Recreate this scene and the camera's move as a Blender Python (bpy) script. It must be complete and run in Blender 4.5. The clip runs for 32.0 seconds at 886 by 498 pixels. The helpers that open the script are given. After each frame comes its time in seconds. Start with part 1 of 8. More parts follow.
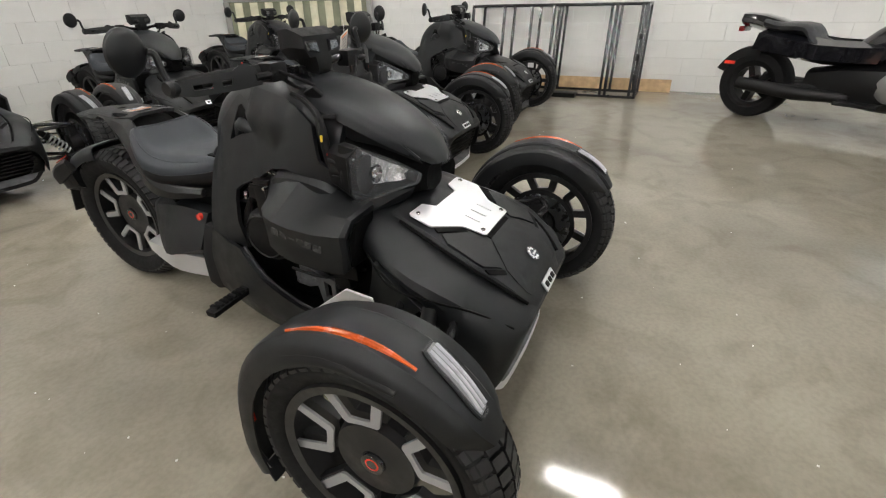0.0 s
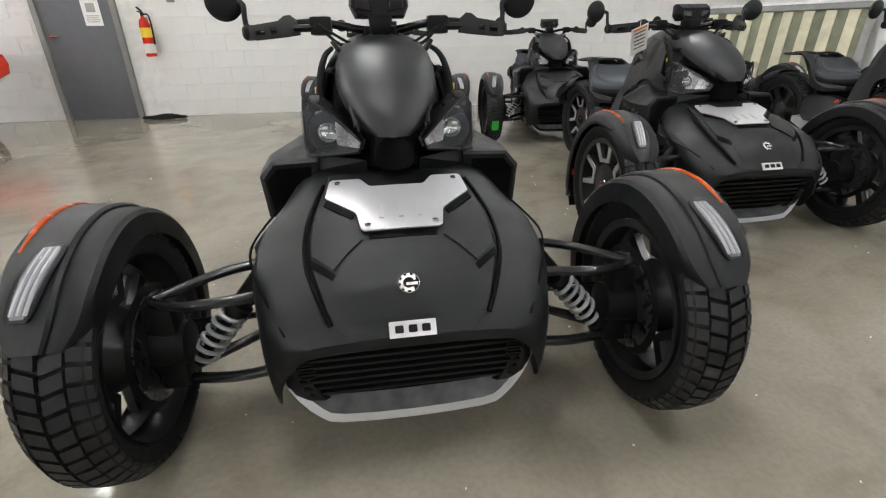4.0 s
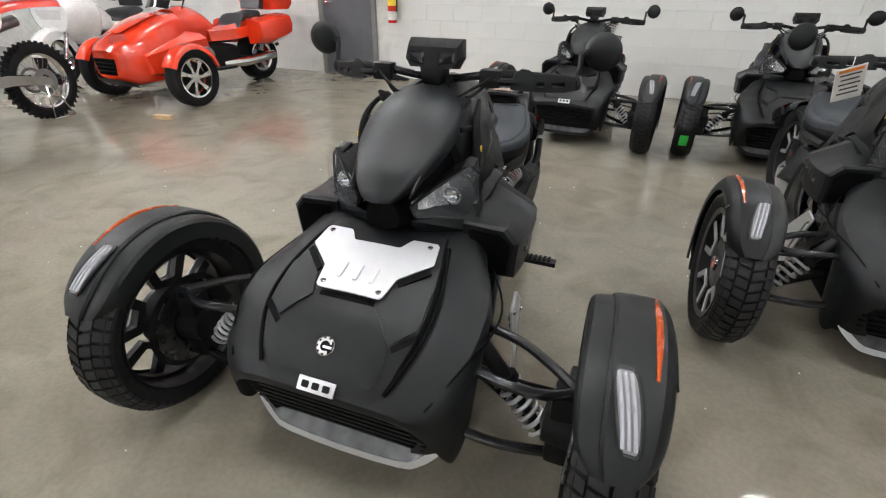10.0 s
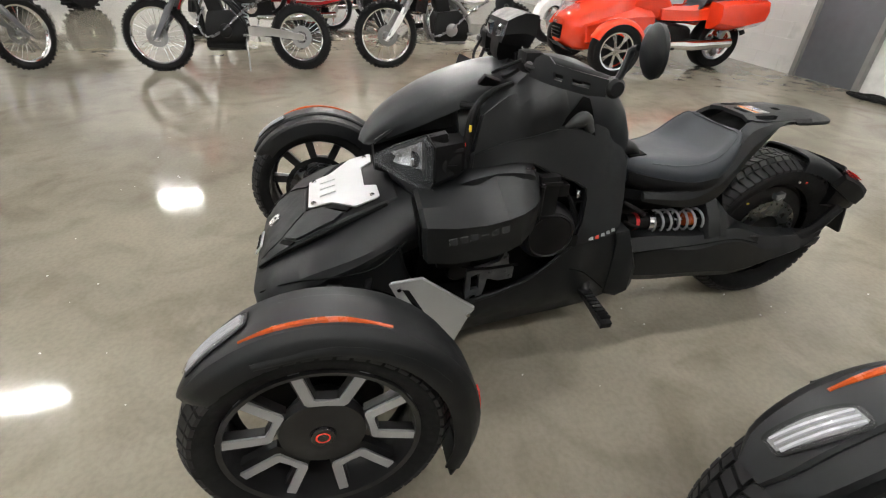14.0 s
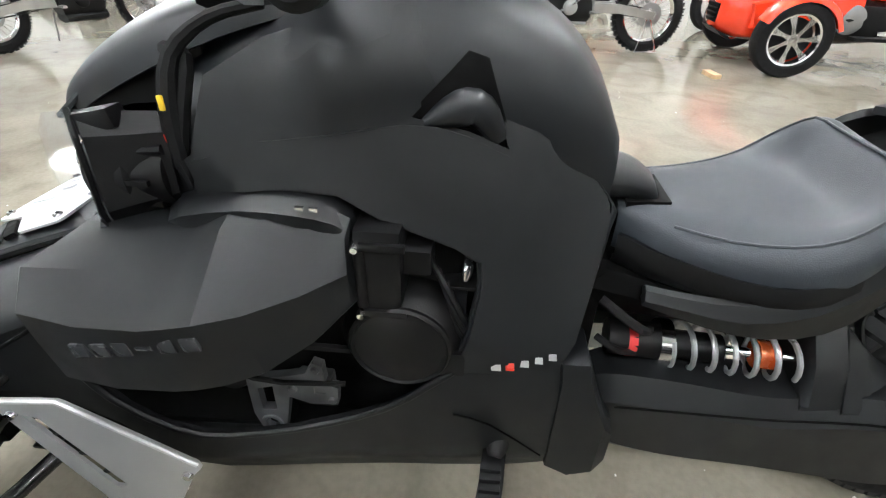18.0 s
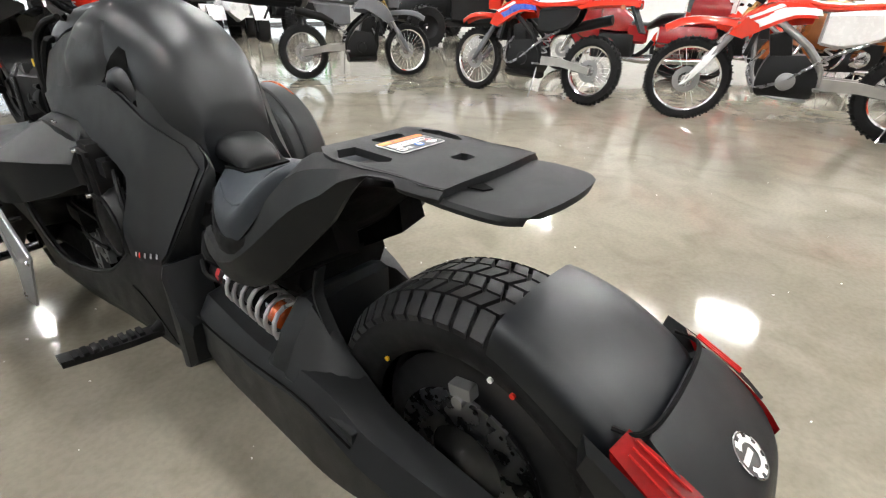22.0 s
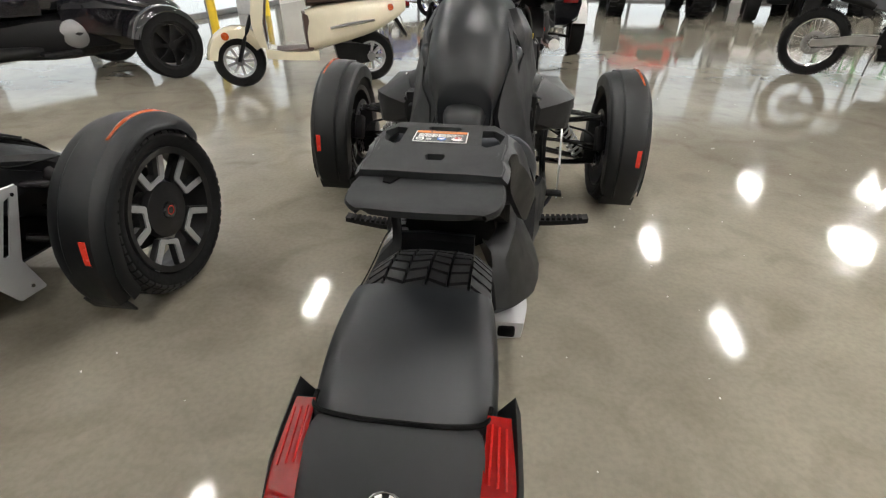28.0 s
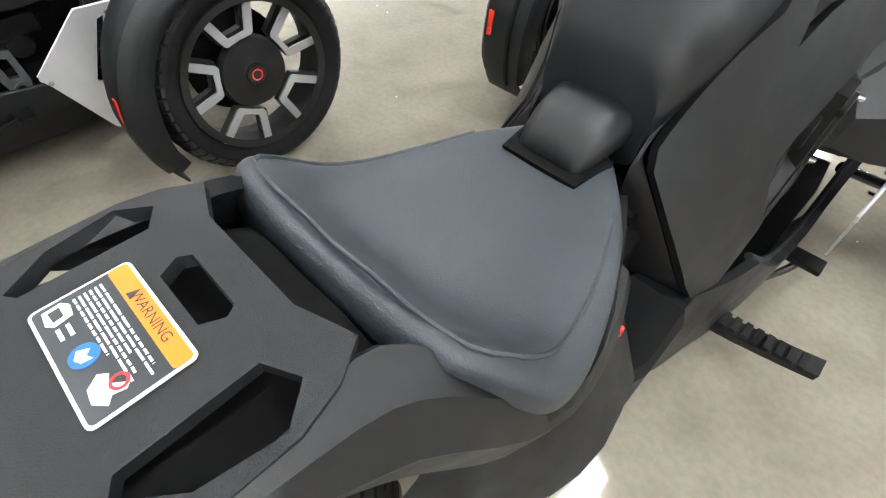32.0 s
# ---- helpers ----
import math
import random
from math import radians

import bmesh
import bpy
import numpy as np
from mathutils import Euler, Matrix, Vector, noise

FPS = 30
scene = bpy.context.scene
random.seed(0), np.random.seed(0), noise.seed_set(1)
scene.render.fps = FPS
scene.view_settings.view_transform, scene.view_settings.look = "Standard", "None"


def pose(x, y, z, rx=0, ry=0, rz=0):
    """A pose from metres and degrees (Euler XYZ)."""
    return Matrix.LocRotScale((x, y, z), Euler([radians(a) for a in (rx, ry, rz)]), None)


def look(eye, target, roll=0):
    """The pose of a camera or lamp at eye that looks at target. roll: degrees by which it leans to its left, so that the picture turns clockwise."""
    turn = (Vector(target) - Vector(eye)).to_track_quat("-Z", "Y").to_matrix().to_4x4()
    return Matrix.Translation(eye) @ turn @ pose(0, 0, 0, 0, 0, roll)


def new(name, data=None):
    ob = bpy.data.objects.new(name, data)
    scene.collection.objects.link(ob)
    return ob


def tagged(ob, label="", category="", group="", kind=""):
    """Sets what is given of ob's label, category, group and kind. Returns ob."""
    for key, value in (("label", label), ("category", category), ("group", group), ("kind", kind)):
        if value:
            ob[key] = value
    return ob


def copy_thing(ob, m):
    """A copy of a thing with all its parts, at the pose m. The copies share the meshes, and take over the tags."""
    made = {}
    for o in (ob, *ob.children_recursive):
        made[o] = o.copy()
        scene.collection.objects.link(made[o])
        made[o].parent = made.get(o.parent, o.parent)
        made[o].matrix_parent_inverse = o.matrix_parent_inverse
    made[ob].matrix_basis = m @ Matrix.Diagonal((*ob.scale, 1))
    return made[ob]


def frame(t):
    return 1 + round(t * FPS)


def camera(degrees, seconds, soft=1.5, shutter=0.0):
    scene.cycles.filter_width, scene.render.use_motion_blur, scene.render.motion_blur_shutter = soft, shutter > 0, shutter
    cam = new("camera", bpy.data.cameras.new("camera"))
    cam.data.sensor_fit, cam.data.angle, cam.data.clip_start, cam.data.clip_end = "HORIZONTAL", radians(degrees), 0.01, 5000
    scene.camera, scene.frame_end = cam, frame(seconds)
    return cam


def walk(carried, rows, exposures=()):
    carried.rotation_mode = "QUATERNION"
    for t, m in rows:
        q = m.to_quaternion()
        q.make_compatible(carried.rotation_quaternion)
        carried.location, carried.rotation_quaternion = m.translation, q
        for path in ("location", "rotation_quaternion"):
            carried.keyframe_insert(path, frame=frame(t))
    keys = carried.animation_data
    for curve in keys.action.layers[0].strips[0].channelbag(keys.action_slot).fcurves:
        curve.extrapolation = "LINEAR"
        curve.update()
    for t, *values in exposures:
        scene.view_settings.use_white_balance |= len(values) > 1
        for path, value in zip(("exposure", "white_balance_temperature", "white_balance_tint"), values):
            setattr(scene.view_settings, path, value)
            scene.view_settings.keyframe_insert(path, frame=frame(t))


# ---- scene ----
cam = camera(86.4, 32.0, soft=1.2)
PATH = [
    (0, (-1.215, -0.429, 1.136), (0.369, 0.35, 0.195), -1.5),
    (0.5, (-1.102, -0.583, 1.117), (0.376, 0.41, 0.206), -3.0),
    (1, (-0.954, -0.705, 1.106), (0.407, 0.452, 0.206), -2.9),
    (1.5, (-0.786, -0.796, 1.097), (0.445, 0.511, 0.215), -2.2),
    (2, (-0.609, -0.887, 1.09), (0.449, 0.579, 0.235), -1.7),
    (2.5, (-0.44, -0.932, 1.068), (0.42, 0.662, 0.221), -1.4),
    (3, (-0.277, -0.952, 1.043), (0.358, 0.74, 0.186), -1.7),
    (3.5, (-0.14, -0.984, 0.996), (0.302, 0.769, 0.141), -1.4),
    (4, (-0.057, -1.005, 0.936), (0.212, 0.797, 0.111), -1.0),
    (4.5, (-0.014, -1.005, 0.904), (0.154, 0.83, 0.128), -0.5),
    (6.5, (0.011, -0.974, 0.876), (0.007, 0.918, 0.227), -1.3),
    (7, (0.027, -0.985, 0.955), (-0.004, 0.897, 0.278), -0.8),
    (7.5, (0.045, -0.97, 1.039), (-0.023, 0.89, 0.307), 0.1),
    (8, (0.088, -0.931, 1.1), (-0.035, 0.894, 0.291), 0.6),
    (8.5, (0.151, -0.904, 1.152), (-0.024, 0.884, 0.273), 0.7),
    (9, (0.254, -0.889, 1.187), (0.023, 0.866, 0.256), 0.9),
    (9.5, (0.405, -0.881, 1.207), (0.027, 0.834, 0.25), 1.1),
    (10, (0.544, -0.84, 1.2), (-0.046, 0.807, 0.231), 0.9),
    (10.5, (0.708, -0.756, 1.207), (-0.083, 0.803, 0.234), 1.1),
    (11, (0.866, -0.674, 1.205), (-0.112, 0.772, 0.229), 0.5),
    (11.5, (1.011, -0.582, 1.201), (-0.148, 0.713, 0.212), 0.2),
    (12, (1.109, -0.461, 1.182), (-0.216, 0.664, 0.192), 0.9),
    (12.5, (1.204, -0.324, 1.17), (-0.256, 0.612, 0.174), 1.9),
    (13, (1.301, -0.174, 1.183), (-0.234, 0.585, 0.15), 2.5),
    (13.5, (1.38, -0.036, 1.185), (-0.225, 0.548, 0.146), 3.3),
    (14, (1.387, 0.081, 1.197), (-0.256, 0.487, 0.132), 2.5),
    (14.5, (1.365, 0.212, 1.192), (-0.312, 0.466, 0.132), 3.2),
    (16.5, (1.047, 0.604, 1.11), (-0.62, 0.506, 0.01), 4.2),
    (17, (0.954, 0.638, 1.065), (-0.719, 0.495, -0.022), 3.5),
    (17.5, (0.839, 0.723, 1.003), (-0.831, 0.555, -0.084), 2.4),
    (18, (0.72, 0.822, 0.971), (-0.94, 0.671, -0.134), 1.4),
    (18.5, (0.616, 0.927, 0.934), (-1.024, 0.813, -0.205), 1.7),
    (19, (0.56, 1.074, 0.917), (-1.05, 0.967, -0.266), 1.6),
    (19.5, (0.529, 1.258, 0.908), (-1.078, 1.066, -0.265), 0.6),
    (20, (0.506, 1.411, 0.903), (-1.091, 1.057, -0.247), -0.4),
    (20.5, (0.504, 1.563, 0.918), (-1.067, 0.995, -0.182), -0.8),
    (21, (0.535, 1.738, 0.948), (-0.987, 0.948, -0.082), -0.7),
    (21.5, (0.55, 1.887, 0.961), (-0.906, 0.914, -0.003), 0.4),
    (22, (0.502, 1.999, 0.956), (-0.867, 0.877, 0.025), 1.4),
    (22.5, (0.427, 2.104, 0.959), (-0.804, 0.821, 0.042), 1.6),
    (23, (0.333, 2.224, 0.955), (-0.751, 0.805, 0.054), 1.7),
    (23.5, (0.237, 2.331, 0.927), (-0.693, 0.789, 0.057), 2.1),
    (24, (0.129, 2.354, 0.867), (-0.621, 0.705, 0.018), 2.6),
    (24.5, (0.042, 2.366, 0.824), (-0.513, 0.643, -0.025), 2.3),
    (25, (-0.022, 2.38, 0.77), (-0.402, 0.604, -0.067), 2.1),
    (25.5, (-0.037, 2.382, 0.723), (-0.254, 0.557, -0.065), 0.8),
    (27.5, (-0.048, 2.382, 0.947), (0.017, 0.626, -0.008), 1.4),
    (28, (-0.092, 2.312, 1.028), (0.097, 0.616, -0.015), 0.8),
    (28.5, (-0.129, 2.229, 1.087), (0.164, 0.608, -0.048), -0.3),
    (29, (-0.189, 2.146, 1.115), (0.194, 0.608, -0.104), -1.0),
    (29.5, (-0.242, 2.056, 1.124), (0.281, 0.636, -0.184), -2.0),
    (30, (-0.251, 1.939, 1.097), (0.397, 0.656, -0.294), -2.4),
    (30.5, (-0.242, 1.806, 1.076), (0.516, 0.657, -0.377), -3.1),
    (31, (-0.237, 1.688, 1.028), (0.578, 0.635, -0.465), -1.7),
    (31.5, (-0.235, 1.587, 1.012), (0.616, 0.610, -0.513), -0.1),
    (32, (-0.216, 1.487, 1.002), (0.664, 0.574, -0.546), 0.8),
]
walk(cam, [(t, look(eye, target, roll)) for t, eye, target, roll in PATH], exposures=[(0, -0.13, 6500, 10), (1, -0.25, 6500, 10), (2, -0.38, 6500, 10), (3, -0.2, 6500, 10), (4, -0.1, 6300, 10), (7, -0.05, 6150, 10), (11, -0.05, 6300, 10), (14, 0.1, 6450, 10), (15.5, 0.2, 6400, 10), (17, 0.5, 6300, 10), (18, 0.95, 6050, 8), (18.5, 1.3, 6000, 8), (20, 1.6, 5950, 7), (21, 1.0, 6150, 9), (22, 0.55, 6350, 10), (23, 0.15, 6450, 10), (25, -0.15, 6700, 10), (28, -0.02, 6550, 10), (30, 0.25, 6400, 10), (31, 0.5, 6250, 9), (32, 0.92, 6150, 9)])

# ---- daylight outside and lamps inside ----
world = bpy.data.worlds.new("world")
scene.world = world
world.use_nodes = True
_n = world.node_tree.nodes
_sky = _n.new("ShaderNodeTexSky")
_sky.sky_type = 'NISHITA'
_sky.sun_disc = False
_sky.sun_elevation, _sky.sun_rotation = radians(24), radians(100)
_n["Background"].inputs[1].default_value = 0.06
world.node_tree.links.new(_sky.outputs[0], _n["Background"].inputs[0])

CEIL = 4.6


# ---- materials ----
def pm(name, color, rough=0.5, metal=0.0, var=0.12, scale=9.0, bump=0.0, bscale=250.0, rvar=0.08, coat=0.0, spec=0.5):
    """Principled material with colour, gloss and relief varied at two scales."""
    m = bpy.data.materials.new(name)
    m.use_nodes = True
    nt = m.node_tree
    b = nt.nodes["Principled BSDF"]
    b.inputs["Metallic"].default_value = metal
    b.inputs["Coat Weight"].default_value = coat
    b.inputs["Specular IOR Level"].default_value = spec
    tc = nt.nodes.new("ShaderNodeTexCoord")
    n1 = nt.nodes.new("ShaderNodeTexNoise")
    n1.inputs["Scale"].default_value = scale
    n1.inputs["Detail"].default_value = 6
    nt.links.new(tc.outputs["Object"], n1.inputs["Vector"])
    ramp = nt.nodes.new("ShaderNodeMapRange")
    ramp.inputs[1].default_value, ramp.inputs[2].default_value = 0.3, 0.7
    ramp.inputs[3].default_value, ramp.inputs[4].default_value = 1 - var, 1 + var
    nt.links.new(n1.outputs[0], ramp.inputs[0])
    mul = nt.nodes.new("ShaderNodeVectorMath")
    mul.operation = 'SCALE'
    mul.inputs[0].default_value = color[:3]
    nt.links.new(ramp.outputs[0], mul.inputs["Scale"])
    nt.links.new(mul.outputs[0], b.inputs["Base Color"])
    rr = nt.nodes.new("ShaderNodeMapRange")
    rr.inputs[1].default_value, rr.inputs[2].default_value = 0.3, 0.7
    rr.inputs[3].default_value, rr.inputs[4].default_value = max(0.02, rough - rvar), min(1, rough + rvar)
    n2 = nt.nodes.new("ShaderNodeTexNoise")
    n2.inputs["Scale"].default_value = scale * 4
    n2.inputs["Detail"].default_value = 4
    nt.links.new(tc.outputs["Object"], n2.inputs["Vector"])
    nt.links.new(n2.outputs[0], rr.inputs[0])
    nt.links.new(rr.outputs[0], b.inputs["Roughness"])
    if bump:
        n3 = nt.nodes.new("ShaderNodeTexNoise")
        n3.inputs["Scale"].default_value = bscale
        n3.inputs["Detail"].default_value = 3
        nt.links.new(tc.outputs["Object"], n3.inputs["Vector"])
        bp = nt.nodes.new("ShaderNodeBump")
        bp.inputs["Strength"].default_value = bump
        bp.inputs["Distance"].default_value = 0.002
        nt.links.new(n3.outputs[0], bp.inputs["Height"])
        nt.links.new(bp.outputs[0], b.inputs["Normal"])
    return m


def glassy(name, color, rough=0.03, ior=1.45):
    m = pm(name, color, rough, var=0.02, rvar=0.01)
    b = m.node_tree.nodes["Principled BSDF"]
    b.inputs["Transmission Weight"].default_value = 1.0
    b.inputs["IOR"].default_value = ior
    return m


def clear(name, alpha=0.16):
    """Thin clear plastic: glossy, mostly see-through."""
    m = pm(name, (0.30, 0.31, 0.33), 0.04, var=0.02, rvar=0.01, spec=0.7)
    m.node_tree.nodes["Principled BSDF"].inputs["Alpha"].default_value = alpha
    return m


def lit(name, color, strength):
    m = bpy.data.materials.new(name)
    m.use_nodes = True
    b = m.node_tree.nodes["Principled BSDF"]
    b.inputs["Base Color"].default_value = (0.8, 0.8, 0.8, 1)
    b.inputs["Emission Color"].default_value = (*color, 1)
    b.inputs["Emission Strength"].default_value = strength
    return m


PLASTIC = pm("satin black plastic", (0.0048, 0.0055, 0.0064), 0.48, rvar=0.06, spec=0.35, bump=0.10, bscale=900, var=0.15, scale=5)
PANEL = pm("painted black panel", (0.0052, 0.0064, 0.0082), 0.44, rvar=0.05, spec=0.44, bump=0.02, bscale=600, var=0.15, scale=4)
GRAINED = pm("grained black plastic", (0.0088, 0.0098, 0.0108), 0.62, rvar=0.04, spec=0.30, bump=0.3, bscale=900, var=0.15, scale=6)
DARK = pm("dark engine plastic", (0.0042, 0.0042, 0.0046), 0.48, spec=0.22, bump=0.1, bscale=400)
# Near-black stand-in for shade in slots and recesses; also inner parts and joints.
CAVITY = pm("black inner parts and recess shade", (0.002, 0.002, 0.002), 0.7, spec=0.08)
RUBBER = pm("tyre rubber", (0.0066, 0.0066, 0.007), 0.72, spec=0.2, bump=0.12, bscale=300, var=0.25, scale=14)
# Same rubber, lightened so the blocks look lit against the shaded grooves.
TREAD_LIT = pm("tyre rubber lightened on the tread", (0.0115, 0.0115, 0.0122), 0.55, spec=0.36, bump=0.1, bscale=300, var=0.25, scale=14)
DISC = pm("brushed steel disc", (0.24, 0.245, 0.255), 0.28, metal=1.0)
STEEL = pm("black painted tube", (0.012, 0.012, 0.013), 0.22, rvar=0.05)
ALU = pm("brushed aluminium", (0.80, 0.81, 0.83), 0.42, metal=0.8, rvar=0.02, var=0.03, bump=0.02, bscale=500)
ALU_DULL = pm("silver painted plate", (0.55, 0.56, 0.57), 0.36, metal=0.6, var=0.06, bump=0.04, bscale=500)
ALU_WORN = pm("scuffed bare plate", (0.12, 0.123, 0.127), 0.42, metal=0.5, var=0.35, scale=22, rvar=0.12)
CHROME = pm("chrome", (0.80, 0.80, 0.82), 0.10, metal=1.0, var=0.03, rvar=0.04)
WHEELBLACK = pm("black wheel paint", (0.010, 0.010, 0.0105), 0.42)
SPOKE = pm("machined spoke face", (0.36, 0.365, 0.37), 0.42, metal=0.35, var=0.05)
SEATMAT = pm("grey seat vinyl", (0.027, 0.032, 0.039), 0.50, rvar=0.03, spec=0.38, bump=0.25, bscale=500, var=0.1)
SEATEDGE = pm("black seat vinyl", (0.018, 0.019, 0.021), 0.42, bump=0.2, bscale=420)
LETTERGREY = pm("dark grey gloss lettering", (0.035, 0.036, 0.038), 0.25)
SPRING = pm("silver spring paint", (0.45, 0.46, 0.47), 0.35, metal=0.6)
AMBER = pm("amber reflector back", (0.45, 0.07, 0.009), 0.25, coat=0.6)
REDLENS = pm("red lamp lens", (0.21, 0.005, 0.005), 0.06, coat=1.0, var=0.15, scale=40, rvar=0.04)
REDBAR = pm("bright red lamp bar", (0.42, 0.012, 0.010), 0.15, coat=0.6)
REDREF = pm("red reflector", (0.75, 0.05, 0.03), 0.25, coat=0.4)
LENS = clear("clear lamp lens", 0.16)
LAMPTUBE = pm("milky light tube", (0.52, 0.52, 0.56), 0.2, var=0.04)
REFLECT = pm("lamp reflector", (0.80, 0.81, 0.83), 0.24, metal=0.55, var=0.2, scale=60)
WHITE = pm("white print", (0.80, 0.80, 0.78), 0.4, var=0.03)
REDPAINT = pm("red gloss paint", (0.62, 0.028, 0.012), 0.16, coat=1.0, var=0.04)
ORANGEPAINT = pm("orange red gloss paint", (0.74, 0.042, 0.010), 0.16, coat=1.0, var=0.04)
WHITEPAINT = pm("white gloss paint", (0.75, 0.75, 0.74), 0.25, coat=0.6, var=0.04)
CREAM = pm("cream gloss paint", (0.72, 0.66, 0.50), 0.2, coat=1.0, var=0.04)
BROWNSEAT = pm("brown seat vinyl", (0.055, 0.030, 0.024), 0.5, bump=0.2)
BLUEPAINT = pm("blue plastic", (0.02, 0.06, 0.36), 0.3)
GREYPAINT = pm("grey plastic", (0.10, 0.105, 0.115), 0.4)
GLOSSBLACK = pm("gloss black paint", (0.008, 0.008, 0.010), 0.08, coat=1.0)
DARKRED = pm("dark red gloss paint", (0.25, 0.010, 0.012), 0.15, coat=1.0)
COPPER = pm("copper gloss paint", (0.24, 0.075, 0.018), 0.18, coat=1.0, metal=0.3)
GREEN = pm("green plastic", (0.03, 0.42, 0.05), 0.35)
GUNMETAL = pm("cast aluminium", (0.26, 0.26, 0.26), 0.45, metal=0.7, bump=0.1)
GOLDFORK = pm("gold fork tube", (0.50, 0.33, 0.12), 0.3, metal=0.8)
TAN = pm("pale timber", (0.52, 0.36, 0.20), 0.6, var=0.2, scale=14, bump=0.1)
LABELORANGE = pm("label orange", (0.78, 0.22, 0.015), 0.4, var=0.03)
LABELGREY = pm("label grey", (0.026, 0.029, 0.035), 0.4, var=0.03)
LABELBLUE = pm("label blue", (0.012, 0.13, 0.50), 0.4, var=0.03)
LABELRED = pm("label red", (0.55, 0.03, 0.03), 0.4, var=0.03)
YELLOW = pm("safety yellow paint", (0.80, 0.55, 0.03), 0.45)
DOORGREY = pm("grey door paint", (0.105, 0.11, 0.12), 0.42, var=0.06, bump=0.04, bscale=120)
FRAMEGREY = pm("grey frame paint", (0.20, 0.20, 0.19), 0.45)
CARD = pm("white card tag", (0.72, 0.70, 0.66), 0.6)


def concrete():
    """Polished, sealed concrete with cloudy stains and fine grit."""
    m = pm("polished concrete", (0.30, 0.275, 0.225), 0.16, var=0.0, scale=1.2, spec=0.24)
    nt = m.node_tree
    b = nt.nodes["Principled BSDF"]
    tc = nt.nodes.new("ShaderNodeTexCoord")

    def noise_(sc, det, dist=0.0):
        n = nt.nodes.new("ShaderNodeTexNoise")
        n.inputs["Scale"].default_value, n.inputs["Detail"].default_value, n.inputs["Distortion"].default_value = sc, det, dist
        nt.links.new(tc.outputs["Object"], n.inputs["Vector"])
        return n

    def ramp_(src, stops):
        r = nt.nodes.new("ShaderNodeValToRGB")
        el = r.color_ramp.elements
        while len(el) < len(stops):
            el.new(0.5)
        for e, (p, c) in zip(el, stops):
            e.position, e.color = p, (*c, 1)
        nt.links.new(src.outputs[0], r.inputs[0])
        return r

    def mix_(a, c, mode, fac):
        x = nt.nodes.new("ShaderNodeMix")
        x.data_type, x.blend_type = 'RGBA', mode
        x.inputs[0].default_value = fac
        nt.links.new(a.outputs[0] if a.bl_idname != "ShaderNodeMix" else a.outputs[2], x.inputs[6])
        nt.links.new(c.outputs[0], x.inputs[7])
        return x

    big = ramp_(noise_(0.8, 5, 0.6), [(0.30, (0.205, 0.188, 0.150)), (0.55, (0.280, 0.258, 0.208)), (0.75, (0.325, 0.302, 0.250))])
    mid = ramp_(noise_(3.4, 8, 1.2), [(0.28, (0.74, 0.72, 0.68)), (0.52, (0.97, 0.97, 0.96)), (0.75, (1.05, 1.05, 1.04))])
    fine = ramp_(noise_(55, 6), [(0.35, (0.86, 0.86, 0.85)), (0.6, (1.03, 1.03, 1.03))])
    x = mix_(big, mid, 'MULTIPLY', 0.9)
    x = mix_(x, fine, 'MULTIPLY', 0.6)
    nt.links.new(x.outputs[2], b.inputs["Base Color"])
    rr = nt.nodes.new("ShaderNodeMapRange")
    rr.inputs[1].default_value, rr.inputs[2].default_value, rr.inputs[3].default_value, rr.inputs[4].default_value = 0.3, 0.7, 0.055, 0.10
    nt.links.new(noise_(2.1, 7, 0.8).outputs[0], rr.inputs[0])
    nt.links.new(rr.outputs[0], b.inputs["Roughness"])
    bp = nt.nodes.new("ShaderNodeBump")
    bp.inputs["Strength"].default_value, bp.inputs["Distance"].default_value = 0.035, 0.01
    nt.links.new(noise_(14, 4).outputs[0], bp.inputs["Height"])
    nt.links.new(bp.outputs[0], b.inputs["Normal"])
    return m


CONCRETE = concrete()
BLOCK = pm("white painted block", (0.68, 0.68, 0.66), 0.55, var=0.04, scale=3, bump=0.3, bscale=90)
MORTAR = pm("painted joint", (0.66, 0.66, 0.635), 0.7, bump=0.3)
CEILING = pm("grey ceiling", (0.30, 0.30, 0.295), 0.8)
DRYWALL = pm("pale wall paint", (0.66, 0.66, 0.64), 0.6, var=0.04)
LAMP = lit("lamp diffuser", (1.0, 0.97, 0.93), 290.0)


# ---- shapes ----
def cr(pts, k):
    """Catmull-Rom through the points, k steps a span."""
    p = [np.array(q, float) for q in pts]
    if len(p) < 3 or k < 2:
        return p
    out = []
    for i in range(len(p) - 1):
        a = p[i - 1] if i else 2 * p[0] - p[1]
        b, c = p[i], p[i + 1]
        d = p[i + 2] if i + 2 < len(p) else 2 * p[-1] - p[-2]
        for j in range(k):
            t = j / k
            out.append(0.5 * ((2 * b) + (c - a) * t + (2 * a - 5 * b + 4 * c - d) * t * t + (3 * b - a - 3 * c + d) * t ** 3))
    out.append(p[-1])
    return out


def part(name, bm, mat, parent=None, label="", smooth=38, mats=None):
    """Links a bmesh as one mesh object."""
    bmesh.ops.remove_doubles(bm, verts=bm.verts, dist=1e-5)
    bmesh.ops.recalc_face_normals(bm, faces=bm.faces)
    me = bpy.data.meshes.new(name)
    bm.to_mesh(me)
    bm.free()
    for m in (mats or [mat]):
        me.materials.append(m)
    me.polygons.foreach_set("use_smooth", [True] * len(me.polygons))
    me.set_sharp_from_angle(angle=radians(smooth))
    ob = new(name, me)
    if parent is not None:
        ob.parent = parent
    if label:
        tagged(ob, label)
    return ob


